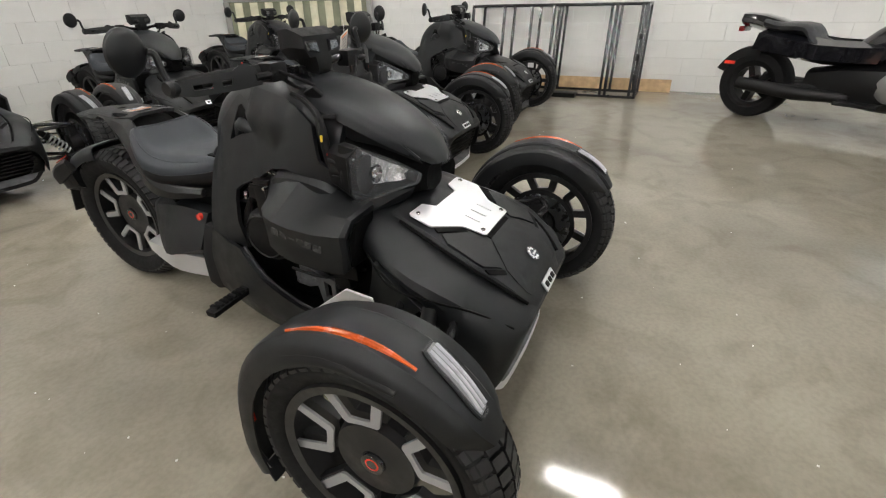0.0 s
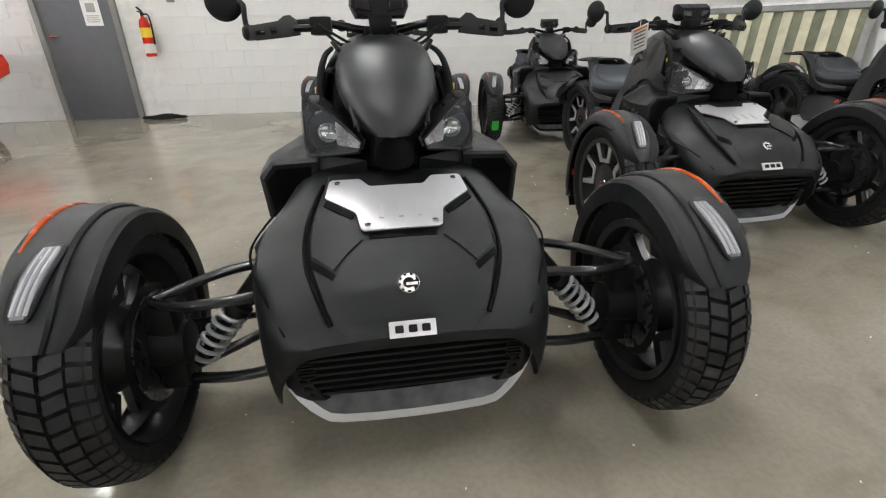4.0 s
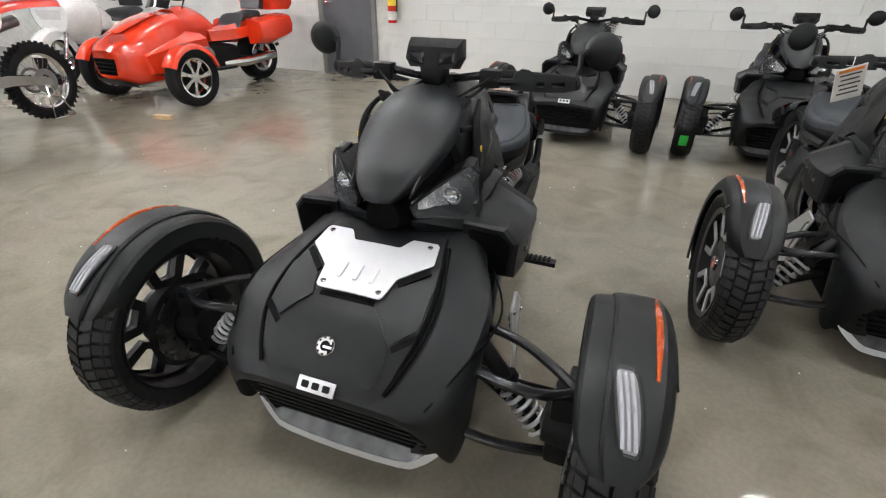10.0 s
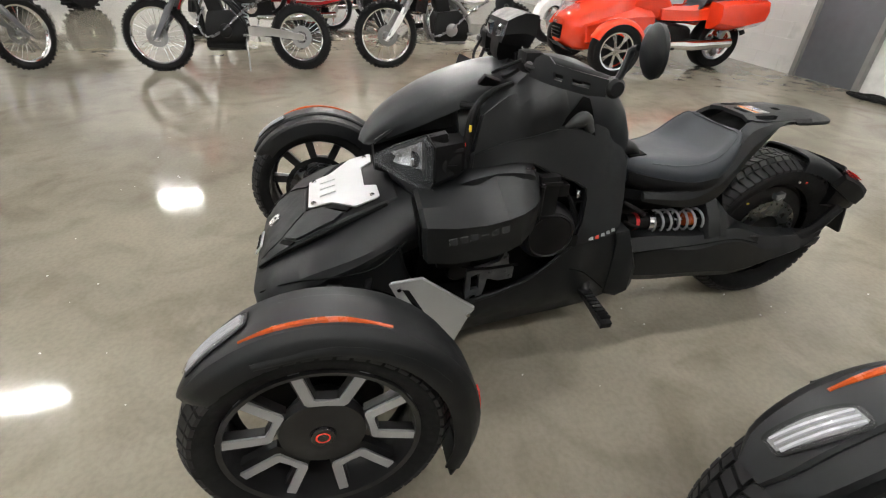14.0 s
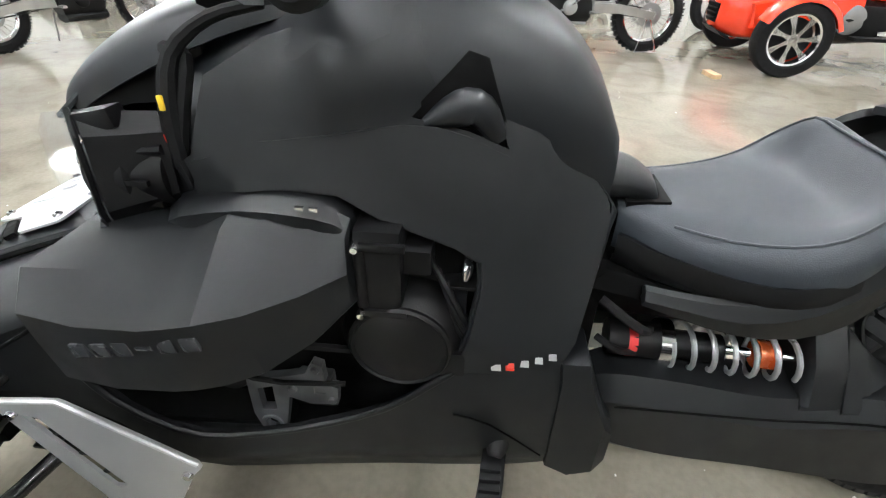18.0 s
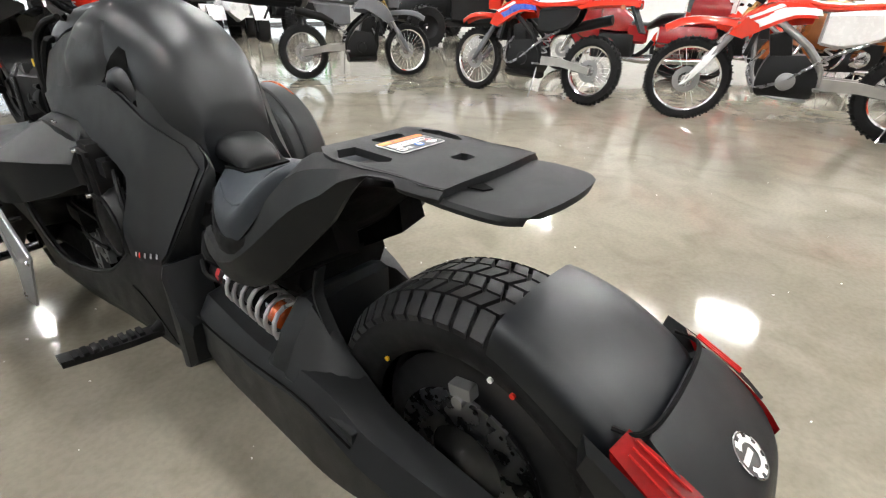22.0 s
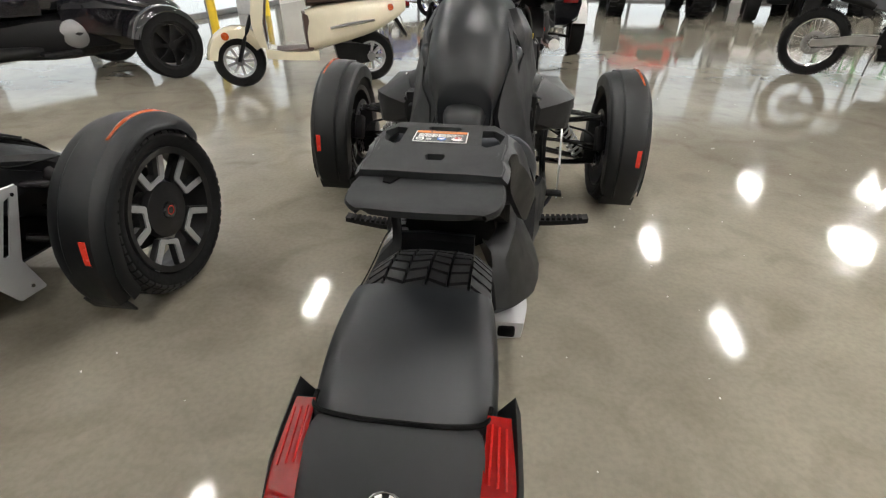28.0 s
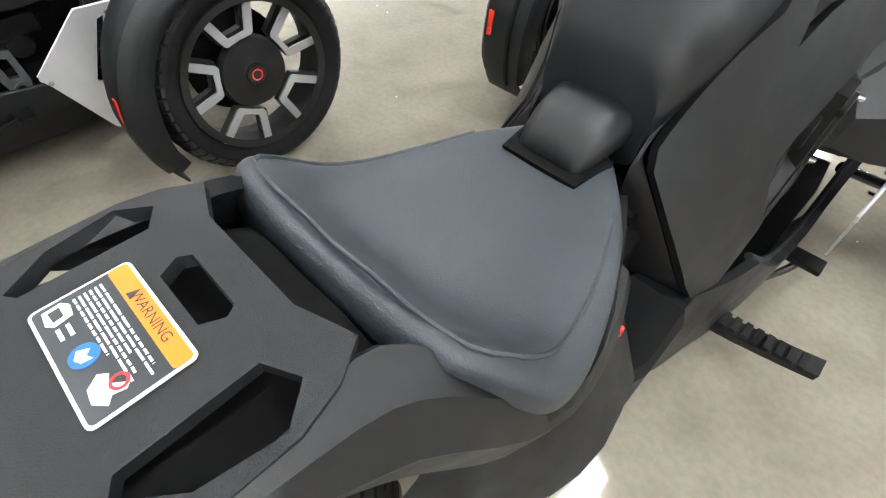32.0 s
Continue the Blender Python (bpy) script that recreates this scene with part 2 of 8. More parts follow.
def thing(name, label, category, group="", kind="", m=None):
    ob = new(name)
    ob.empty_display_size = 0.1
    tagged(ob, label, category, group, kind)
    if m is not None:
        ob.matrix_world = m
    return ob


def skin(bm, rings, closed=True, cap=True):
    rows = [[bm.verts.new(tuple(q)) for q in r] for r in rings]
    n = len(rows[0])
    for a, b in zip(rows, rows[1:]):
        for i in range(n if closed else n - 1):
            j = (i + 1) % n
            bm.faces.new((a[i], a[j], b[j], b[i]))
    if cap and closed:
        bm.faces.new(rows[0])
        bm.faces.new(rows[-1][::-1])
    return bm


def hull(stations, ka=3, kr=3, cap=True):
    """Loft along y: stations (y, [(x, z)...]) from the top middle to the bottom middle, mirrored in x. A point may give its own y."""
    rings = []
    for y, prof in stations:
        half = [(q[0], q[2] if len(q) > 2 else y, q[1]) for q in prof]
        half = cr(half, kr)
        rings.append(half + [np.array((-q[0], q[1], q[2])) for q in half[-2:0:-1]])
    cols = [cr([r[i] for r in rings], ka) for i in range(len(rings[0]))]
    rings = [[c[i] for c in cols] for i in range(len(cols[0]))]
    return skin(bmesh.new(), rings, True, cap)


def loft(rings, ka=3, kr=1, cap=True):
    """Loft through closed rings of points."""
    if kr > 1:
        rings = [cr(list(r) + [r[0]], kr)[:-1] for r in rings]
    cols = [cr([r[i] for r in rings], ka) for i in range(len(rings[0]))]
    return skin(bmesh.new(), [[c[i] for c in cols] for i in range(len(cols[0]))], True, cap)


def sheet(rows, thick, ka=3, kr=3):
    """A curved sheet through a grid of points, with thickness."""
    rows = [cr(r, kr) for r in rows]
    cols = [cr([r[i] for r in rows], ka) for i in range(len(rows[0]))]
    bm = skin(bmesh.new(), [[c[i] for c in cols] for i in range(len(cols[0]))], False)
    bmesh.ops.recalc_face_normals(bm, faces=bm.faces)
    bmesh.ops.solidify(bm, geom=bm.faces[:], thickness=thick)
    return bm


def plate(outline, f, thick, holes=(), cuts=2, bevel=0.0):
    """A cut-out sheet: outline and holes in (u, v), f maps (u, v) to a place, thickness along its normal."""
    bm = bmesh.new()
    edges = []
    for loop in (outline, *holes):
        vs = [bm.verts.new((u, v, 0)) for u, v in loop]
        edges += [bm.edges.new((a, b)) for a, b in zip(vs, vs[1:] + vs[:1])]
    bmesh.ops.triangle_fill(bm, use_beauty=True, edges=edges)
    for _ in range(cuts):
        bmesh.ops.subdivide_edges(bm, edges=[e for e in bm.edges if e.calc_length() > 0.035], cuts=1)
        bmesh.ops.triangulate(bm, faces=bm.faces[:])
    for v in bm.verts:
        v.co = Vector(f(v.co.x, v.co.y))
    bmesh.ops.recalc_face_normals(bm, faces=bm.faces)
    bmesh.ops.solidify(bm, geom=bm.faces[:], thickness=thick)
    return bm


def box(c, s, bevel=0.0, rot=None, bm=None, seg=2):
    """A box of size s about c, with rounded edges; adds to bm when given."""
    b = bmesh.new()
    bmesh.ops.create_cube(b, size=1)
    bmesh.ops.scale(b, vec=s, verts=b.verts)
    if bevel:
        bmesh.ops.bevel(b, geom=b.edges[:], offset=bevel, segments=seg, affect='EDGES', profile=0.7)
    m = Matrix.Translation(c) @ (rot or Matrix())
    bmesh.ops.transform(b, matrix=m, verts=b.verts)
    return join(bm, b)


def join(bm, b):
    if bm is None:
        return b
    me = bpy.data.meshes.new("tmp")
    b.to_mesh(me)
    b.free()
    bm.from_mesh(me)
    bpy.data.meshes.remove(me)
    return bm


def tube(pts, r, sides=10, k=3, bm=None, cap=True):
    """A round bar along a path; r may be a list along the points."""
    rs = r if isinstance(r, (list, tuple)) else [r] * len(pts)
    q = cr([(*p, rr) for p, rr in zip(pts, rs)], k)
    P = [Vector(a[:3]) for a in q]
    b = bmesh.new()
    rings, u = [], None
    for i, p in enumerate(P):
        d = (P[min(i + 1, len(P) - 1)] - P[max(i - 1, 0)]).normalized()
        if u is None:
            u = d.orthogonal().normalized()
        u = (u - d * u.dot(d)).normalized()
        w = d.cross(u)
        rings.append([p + (u * math.cos(a) + w * math.sin(a)) * q[i][3] for a in [2 * math.pi * s / sides for s in range(sides)]])
    skin(b, rings, True, cap)
    return join(bm, b)


def lathe(profile, c, n=40, axis='x', bm=None, closed=False):
    """Revolves (radius, along) about an axis through c."""
    b = bmesh.new()
    rings = []
    for i in range(n):
        a = 2 * math.pi * i / n
        ring = []
        for r, h in profile:
            p = (h, r * math.cos(a), r * math.sin(a)) if axis == 'x' else (r * math.cos(a), h, r * math.sin(a)) if axis == 'y' else (r * math.cos(a), r * math.sin(a), h)
            ring.append(Vector(c) + Vector(p))
        rings.append([b.verts.new(p) for p in ring])
    m = len(profile)
    for i in range(n):
        A, B = rings[i], rings[(i + 1) % n]
        for j in range(m if closed else m - 1):
            k = (j + 1) % m
            if (A[j].co - B[j].co).length < 1e-7 and (A[k].co - B[k].co).length < 1e-7:
                continue
            vs = [A[j], A[k], B[k], B[j]]
            if (A[j].co - B[j].co).length < 1e-7:
                vs = [A[j], A[k], B[k]]
            elif (A[k].co - B[k].co).length < 1e-7:
                vs = [A[j], A[k], B[j]]
            b.faces.new(vs)
    return join(bm, b)


def mirrored(bm):
    """A copy of a bmesh with x turned to -x."""
    b = bm.copy()
    bmesh.ops.scale(b, vec=(-1, 1, 1), verts=b.verts)
    return b


def spring(a, b, radius, wire, turns, bm=None, sides=8):
    a, b = Vector(a), Vector(b)
    d = (b - a).normalized()
    u = d.orthogonal().normalized()
    w = d.cross(u)
    n = int(turns * 14)
    pts = [a + (b - a) * (i / n) + (u * math.cos(2 * math.pi * turns * i / n) + w * math.sin(2 * math.pi * turns * i / n)) * radius for i in range(n + 1)]
    return tube(pts, wire, sides, 1, bm)


def rod(a, b, r, sides=12, bm=None):
    return tube([a, b], r, sides, 1, bm)


# ---- the room ----
EAST, NORTH, WEST, SOUTH = 5.75, 6.00, -14.0, -15.5
bm = bmesh.new()
bmesh.ops.create_grid(bm, x_segments=1, y_segments=1, size=1)
bmesh.ops.scale(bm, vec=((EAST - WEST) / 2 + 8, (NORTH - SOUTH) / 2 + 8, 1), verts=bm.verts)
bmesh.ops.translate(bm, vec=((EAST + WEST) / 2, (NORTH + SOUTH) / 2, 0), verts=bm.verts)
floor = tagged(part("floor", bm, CONCRETE), "polished grey-beige concrete showroom floor with cloudy stains", "floor", kind="structure")

ceiling = tagged(part("ceiling", box(((EAST + WEST) / 2, (NORTH + SOUTH) / 2, CEIL + 0.1), (EAST - WEST + 1, NORTH - SOUTH + 1, 0.2)), CEILING),
                 "plain grey ceiling with strip lamps", "ceiling", kind="structure")


def strip_lamp(x, y, w=.18, l=1.0):
    t = thing("ceiling_light", "white strip lamp fixed to the ceiling, in a grid with added fill lamps", "lamp", "ceiling lamps", m=pose(x, y, CEIL))
    part("housing", box((0, 0, -0.03), (w, l, 0.06), 0.01), WHITEPAINT, t)
    for x in (-w * .27, w * .27):
        part("tube", lathe([(0, -l * .46), (w * .10, -l * .46), (w * .10, l * .46), (0, l * .46)], (x, 0, -0.08), 10, 'y'), LAMP, t)
    return t


lamp0 = strip_lamp(-0.5, -0.3)
# The last ten are unseen fill lamps, added to keep the room bright.
for gx, gy in ((3.1, -0.25), (-3.7, 0.97), (-8.05, 0.0), (-4.37, -4.58), (-3.8, -7.6), (-7.6, -11.5), (3.1, -4.6), (3.1, 3.6), (-0.5, 3.5), (-4.0, 4.6), (-0.3, -8.0), (3.0, -8.2), (-11.0, -4.0), (-11.0, -11.5), (-3.7, -12.5), (2.0, -12.0)):
    copy_thing(lamp0, pose(gx, gy, CEIL))
strip_lamp(-9.0, 1.5, .44, 1.0)
strip_lamp(-8.5, -8.2, .44, 1.0)

# north wall, with the grey door
DX0, DX1, DH = -3.93, -2.99, 2.06
wall_n = thing("wall_north", "white painted concrete block wall with horizontal joints", "wall", kind="structure")
bm = box(((WEST + DX0) / 2, NORTH + 0.11, CEIL / 2), (DX0 - WEST, 0.2, CEIL))
box(((DX1 + EAST + 0.2) / 2, NORTH + 0.11, CEIL / 2), (EAST + 0.2 - DX1, 0.2, CEIL), bm=bm)
box(((DX0 + DX1) / 2, NORTH + 0.11, (CEIL + DH) / 2), (DX1 - DX0, 0.2, CEIL - DH), bm=bm)
part("core", bm, MORTAR, wall_n)
wall_e = thing("wall_east", "white painted concrete block wall", "wall", kind="structure")
GY0, GY1 = -11.0, -2.8      # glazed stretch of the east wall
bm = box((EAST + 0.11, (GY1 + NORTH) / 2, CEIL / 2), (0.2, NORTH - GY1, CEIL))
box((EAST + 0.11, (SOUTH + GY0) / 2, CEIL / 2), (0.2, GY0 - SOUTH, CEIL), bm=bm)
box((EAST + 0.11, (GY0 + GY1) / 2, CEIL - 0.4), (0.2, GY1 - GY0, 0.8), bm=bm)
part("core", bm, MORTAR, wall_e)
wall_w = tagged(part("wall_west", box((WEST - 0.1, (NORTH + SOUTH) / 2, CEIL / 2), (0.2, NORTH - SOUTH, CEIL)), DRYWALL), "plain pale wall far across the showroom", "wall", kind="structure")
bm = bmesh.new()
for x0, x1 in ((WEST, -13.0), (-7.6, -6.8), (-1.4, -0.6), (4.6, EAST)):
    box(((x0 + x1) / 2, SOUTH - 0.1, CEIL / 2), (x1 - x0, 0.2, CEIL), bm=bm)
box(((WEST + EAST) / 2, SOUTH - 0.1, CEIL - 0.35), (EAST - WEST, 0.19, 0.7), bm=bm)
tagged(part("wall_south", bm, DRYWALL), "pale wall with large shop windows far across the showroom", "wall", kind="structure")

PANE = glassy("window glass", (0.95, 0.98, 0.97), 0.01, 1.1)
OUTSIDE = lit("bright daylight distance", (0.93, 0.97, 1.0), 1.1)


def shop_window(name, x0, x1, y0, y1, lab):
    t = thing(name, lab, "window", kind="structure")
    along_x = abs(x1 - x0) > abs(y1 - y0)
    L = abs(x1 - x0) if along_x else abs(y1 - y0)
    n = max(2, round(L / 1.5))
    c = ((x0 + x1) / 2, (y0 + y1) / 2)
    H = CEIL - 0.7 if along_x else CEIL - 0.8
    bm = bmesh.new()
    for i in range(n + 1):
        s = i / n
        p = (x0 + (x1 - x0) * s, y0 + (y1 - y0) * s, H / 2)
        box(p, (0.07, 0.12, H) if along_x else (0.12, 0.07, H), 0.006, bm=bm)
    for z in (0.05, 1.05, H - 0.04):
        box((*c, z), (L, 0.11, 0.09) if along_x else (0.11, L, 0.09), 0.006, bm=bm)
    part("window_frame", bm, GUNMETAL, t)
    for i in range(n):
        s = (i + 0.5) / n
        w = L / n - 0.07
        p = (x0 + (x1 - x0) * s, y0 + (y1 - y0) * s, H / 2)
        ob = part("pane", box(p, (w, 0.012, H) if along_x else (0.012, w, H)), PANE, t)
        ob.visible_shadow = False


for i, (a, b) in enumerate(((-13.0, -7.6), (-6.8, -1.4), (-0.6, 4.6))):
    shop_window("window_%d" % (i + 1), a, b, SOUTH - 0.1, SOUTH - 0.1, "large shop window in a dark metal frame, bright daylight outside")
shop_window("window_4", EAST + 0.1, EAST + 0.1, GY0, GY1, "tall shop window in the side wall with daylight outside")
tagged(part("backdrop", box(((EAST + WEST) / 2, SOUTH - 7.5, 3), (60, 0.1, 6.4)), OUTSIDE), "bright hazy daylight beyond the shop windows", "backdrop", kind="structure")
tagged(part("backdrop", box((EAST + 7.5, -8, 3), (0.1, 40, 6.4)), OUTSIDE), "bright hazy daylight beyond the side window", "backdrop", kind="structure")

# door
door = thing("door_1", "closed grey steel door in a grey frame with a lever handle", "door", kind="structure")
bm = bmesh.new()
for x in (DX0 + 0.03, DX1 - 0.03):
    box((x, NORTH + 0.0, DH / 2), (0.06, 0.10, DH), 0.004, bm=bm)
box(((DX0 + DX1) / 2, NORTH, DH - 0.03), (DX1 - DX0 - 0.122, 0.10, 0.06), 0.004, bm=bm)
part("door_frame", bm, FRAMEGREY, door)
leaf = part("door_leaf", box(((DX0 + DX1) / 2, NORTH + 0.01, DH / 2 - 0.03), (DX1 - DX0 - 0.126, 0.045, DH - 0.07), 0.003), DOORGREY, door)
bm = lathe([(0, -0.02), (0.033, -0.02), (0.033, 0), (0, 0)], (DX0 + 0.14, NORTH - 0.02, 1.0), 20, 'y')
tube([(DX0 + 0.14, NORTH - 0.03, 1.0), (DX0 + 0.14, NORTH - 0.075, 1.0), (DX0 + 0.17, NORTH - 0.08, 1.0), (DX0 + 0.26, NORTH - 0.08, 0.995)], 0.010, 8, 3, bm)
part("handle", bm, CHROME, leaf)
bm = bmesh.new()
for z in (0.25, 1.05, 1.85):
    lathe([(0, -0.05), (0.009, -0.05), (0.009, 0.05), (0, 0.05)], (DX1 - 0.065, NORTH - 0.02, z), 10, 'z', bm)
part("hinge", bm, CHROME, leaf)
sg = thing("door_sign", "small framed white notice on the grey door", "sign", m=pose(-3.28, NORTH - 0.016, 1.25))
part("board", box((0, 0, 0), (0.20, 0.006, 0.28), 0.002), WHITE, sg)
bm = box((0, -0.004, 0.06), (0.10, 0.002, 0.10))
for k in range(4):
    box((0, -0.004, -0.03 - 0.022 * k), (0.15 - 0.02 * (k % 2), 0.002, 0.009), bm=bm)
part("print", bm, pm("faded print", (0.35, 0.33, 0.30), 0.5), sg)
sg = thing("door_plate", "small grey plate high on the grey door", "sign", m=pose(-3.37, NORTH - 0.016, 1.82))
part("board", box((0, 0, 0), (0.15, 0.006, 0.07), 0.002), CARD, sg)
part("print", box((0, -0.004, 0), (0.11, 0.002, 0.02)), LABELGREY, sg)

# fire extinguisher on the wall, with its sign
fx = thing("fire_extinguisher", "red fire extinguisher with a yellow label on the white wall", "extinguisher", m=pose(-2.69, NORTH - 0.09, 0.75))
part("cylinder", lathe([(0, 0), (0.055, 0), (0.062, 0.01), (0.062, 0.36), (0.05, 0.41), (0.022, 0.44), (0.02, 0.46), (0, 0.46)], (0, 0, 0), 28, 'z'), REDPAINT, fx)
part("yellow_label", lathe([(0.0632, 0.22), (0.0632, 0.33)], (0, 0, 0), 28, 'z'), YELLOW, fx)
part("white_label", lathe([(0.0632, 0.04), (0.0632, 0.15)], (0, 0, 0), 28, 'z'), CARD, fx)
bm = box((0, 0, 0.48), (0.03, 0.04, 0.05), 0.006)
box((0, -0.05, 0.53), (0.022, 0.13, 0.012), 0.003, pose(0, 0, 0, -20), bm)
box((0, -0.05, 0.50), (0.022, 0.12, 0.010), 0.003, pose(0, 0, 0, -5), bm)
part("valve", bm, DARK, fx)
part("hose", tube([(0.02, 0, 0.48), (0.07, -0.01, 0.47), (0.085, -0.02, 0.38), (0.08, -0.02, 0.20), (0.075, -0.02, 0.14)], 0.010, 8), RUBBER, fx)
part("bracket", box((0, 0.072, 0.25), (0.05, 0.02, 0.40), 0.003), FRAMEGREY, fx)
sg = thing("extinguisher_sign", "tall narrow red and white safety sign on the white wall", "sign", m=pose(-2.82, NORTH - 0.008, 1.66))
part("board", box((0, 0, 0), (0.10, 0.006, 0.32), 0.002), WHITE, sg)
bm = box((0, -0.004, 0.12), (0.08, 0.002, 0.05))
for k in range(5):
    box((0, -0.004, 0.05 - 0.045 * k), (0.045, 0.002, 0.028), bm=bm)
part("print", bm, LABELRED, sg)


def wall_box(x, y, z, lab, face='n'):
    t = thing("outlet_box", lab, "outlet", "wall boxes", m=pose(x, y, z, 0, 0, 0 if face == 'n' else -90))
    part("box", box((0, -0.025, 0), (0.08, 0.05, 0.12), 0.006), GUNMETAL, t)
    part("cover", box((0, -0.052, 0), (0.07, 0.006, 0.11), 0.002), FRAMEGREY, t)
    bm = rod((0, -0.02, 0.06), (0, -0.02, CEIL - z), 0.010)
    part("conduit", bm, FRAMEGREY, t)
    return t


wall_box(-2.35, NORTH, 1.42, "small grey metal switch box with a conduit running up the wall")
wall_box(1.95, NORTH, 1.45, "small grey metal switch box with a conduit running up the wall")
cb = thing("cable_coil", "tangled black cable lying on the floor against the wall", "cable", m=pose(-2.66, NORTH - 0.24, 0.012))
random.seed(4)
pts = []
for i in range(70):
    a = i * 0.75
    pts.append((0.22 * math.cos(a) + random.uniform(-.06, .06), 0.07 * math.sin(a) + random.uniform(-.03, .03), 0.004 + 0.05 * random.random() * (1 - abs(math.cos(a)) * 0.6)))
part("cable", tube(pts, 0.010, 6, 2), RUBBER, cb)
stick = thing("wood_stick", "short pale wooden block lying loose on the floor", "wood block", m=pose(-3.76, 2.72, 0.018, 0, 0, 8))
part("block", box((0, 0, 0), (0.20, 0.07, 0.036), 0.003), TAN, stick)


# ---- three-wheeled roadster ----
def tyre(R, rim, width, c, parent, n_tread=50, face=1):
    """Tyre with side walls and a ring of tread blocks; c is the wheel's middle."""
    w = width / 2
    prof = [(rim, -w * .72), (rim + .012, -w * .86), (rim + (R - rim) * .45, -w), (R - .034, -w * .97), (R - .019, -w * .86), (R - .014, -w * .5), (R - .013, 0),
            (R - .014, w * .5), (R - .019, w * .86), (R - .034, w * .97), (rim + (R - rim) * .45, w), (rim + .012, w * .86), (rim, w * .72)]
    ty = part("tyre", lathe([tuple(p) for p in cr(prof, 2)], c, 64), RUBBER, parent)
    b = bmesh.new()
    step = 2 * math.pi / n_tread
    rows = ((-1.0, -.60, .15), (-.53, -.05, .35), (.05, .53, -.35), (.60, 1.0, .15)) if width < .18 else ((-1.0, -.68, .25), (-.63, -.36, -.45), (-.31, -.03, .45), (.03, .31, -.45), (.36, .63, .45), (.68, 1.0, -.25))
    for i in range(n_tread):
        for j, (h0, h1, sk) in enumerate(rows):
            a0 = i * step + (j % 2) * step * .5
            vs = []
            for da, h in ((-.37, h0), (.37, h0), (.37, h1), (-.37, h1)):
                a = a0 + step * (da + sk * (h - h0) / (h1 - h0) * .9)
                drop = .028 if abs(h) > .95 else (.004 if abs(h) > .5 else 0)
                vs.append((h * w, a, R - drop))
            top = [b.verts.new((c[0] + h, c[1] + r * math.cos(a), c[2] + r * math.sin(a))) for h, a, r in vs]
            bot = [b.verts.new((c[0] + h * .97, c[1] + (r - .018) * math.cos(a), c[2] + (r - .018) * math.sin(a))) for h, a, r in vs]
            b.faces.new(top)
            for k in range(4):
                b.faces.new((top[k], top[(k + 1) % 4], bot[(k + 1) % 4], bot[k]))
    part("tread", b, TREAD_LIT, ty, "blocky all-road tread")
    return ty


def rally_rim(c, rim, parent, side, n=5, depth=.03):
    """Black wheel with paired machined spokes; side is the way the face looks (+1 or -1 in x)."""
    s = side
    f = c[0] + s * depth
    bm = lathe([(rim * .90, c[0] - .06), (rim, c[0] - .065), (rim * 1.005, c[0] + .065 * 1), (rim * .955, c[0] + s * .062), (rim * .93, c[0])], (0, c[1], c[2]), 56)
    part("rim", bm, WHEELBLACK, parent)
    part("hub", lathe([(0, f + s * .004), (.050, f + s * .004), (.060, f + s * .001), (.094, f), (.100, f - s * .02), (.06, c[0] - s * .05), (0, c[0] - s * .05)], (0, c[1], c[2]), 32), WHEELBLACK, parent)
    part("hub_cap", lathe([(0, f + s * .012), (.026, f + s * .012), (.030, f + s * .006), (.030, f)], (0, c[1], c[2]), 28), GLOSSBLACK, parent)
    part("hub_ring", lathe([(.0125, f + s * .0125), (.0145, f + s * .0132), (.0165, f + s * .0125)], (0, c[1], c[2]), 28), REDREF, parent)
    for i in range(n):
        a = 2 * math.pi * i / n - 1.1
        pol = [(.203, -21.5), (.15, -22), (.108, -22.5), (.100, -20), (.096, 0), (.100, 20), (.108, 22.5), (.15, 22), (.203, 21.5), (.203, 15.8), (.15, 14.0), (.113, 11.8), (.109, 0), (.113, -11.8), (.15, -14.0), (.203, -15.8)]
        out = [(r * rim / .2 * math.cos(a + radians(d)), r * rim / .2 * math.sin(a + radians(d))) for r, d in pol]
        bm = plate(out, lambda u, v: (f + s * (.004 + .07 * max(0, math.hypot(u, v) - .09)), c[1] + u, c[2] + v), .006, cuts=0)
        part("spoke", bm, SPOKE, parent, "machined silver forked spoke", 25)
        out = [(r * rim / .2 * math.cos(a + radians(d)), r * rim / .2 * math.sin(a + radians(d))) for r, d in ((.195, -23.5), (.104, -25), (.09, 0), (.104, 25), (.195, 23.5), (.195, 14.5), (.115, 11), (.112, 0), (.115, -11), (.195, -14.5))]
        bm = plate(out, lambda u, v: (f + s * (-.016 + .07 * max(0, math.hypot(u, v) - .09)), c[1] + u, c[2] + v), .020, cuts=0)
        part("spoke_back", bm, WHEELBLACK, parent, "", 25)


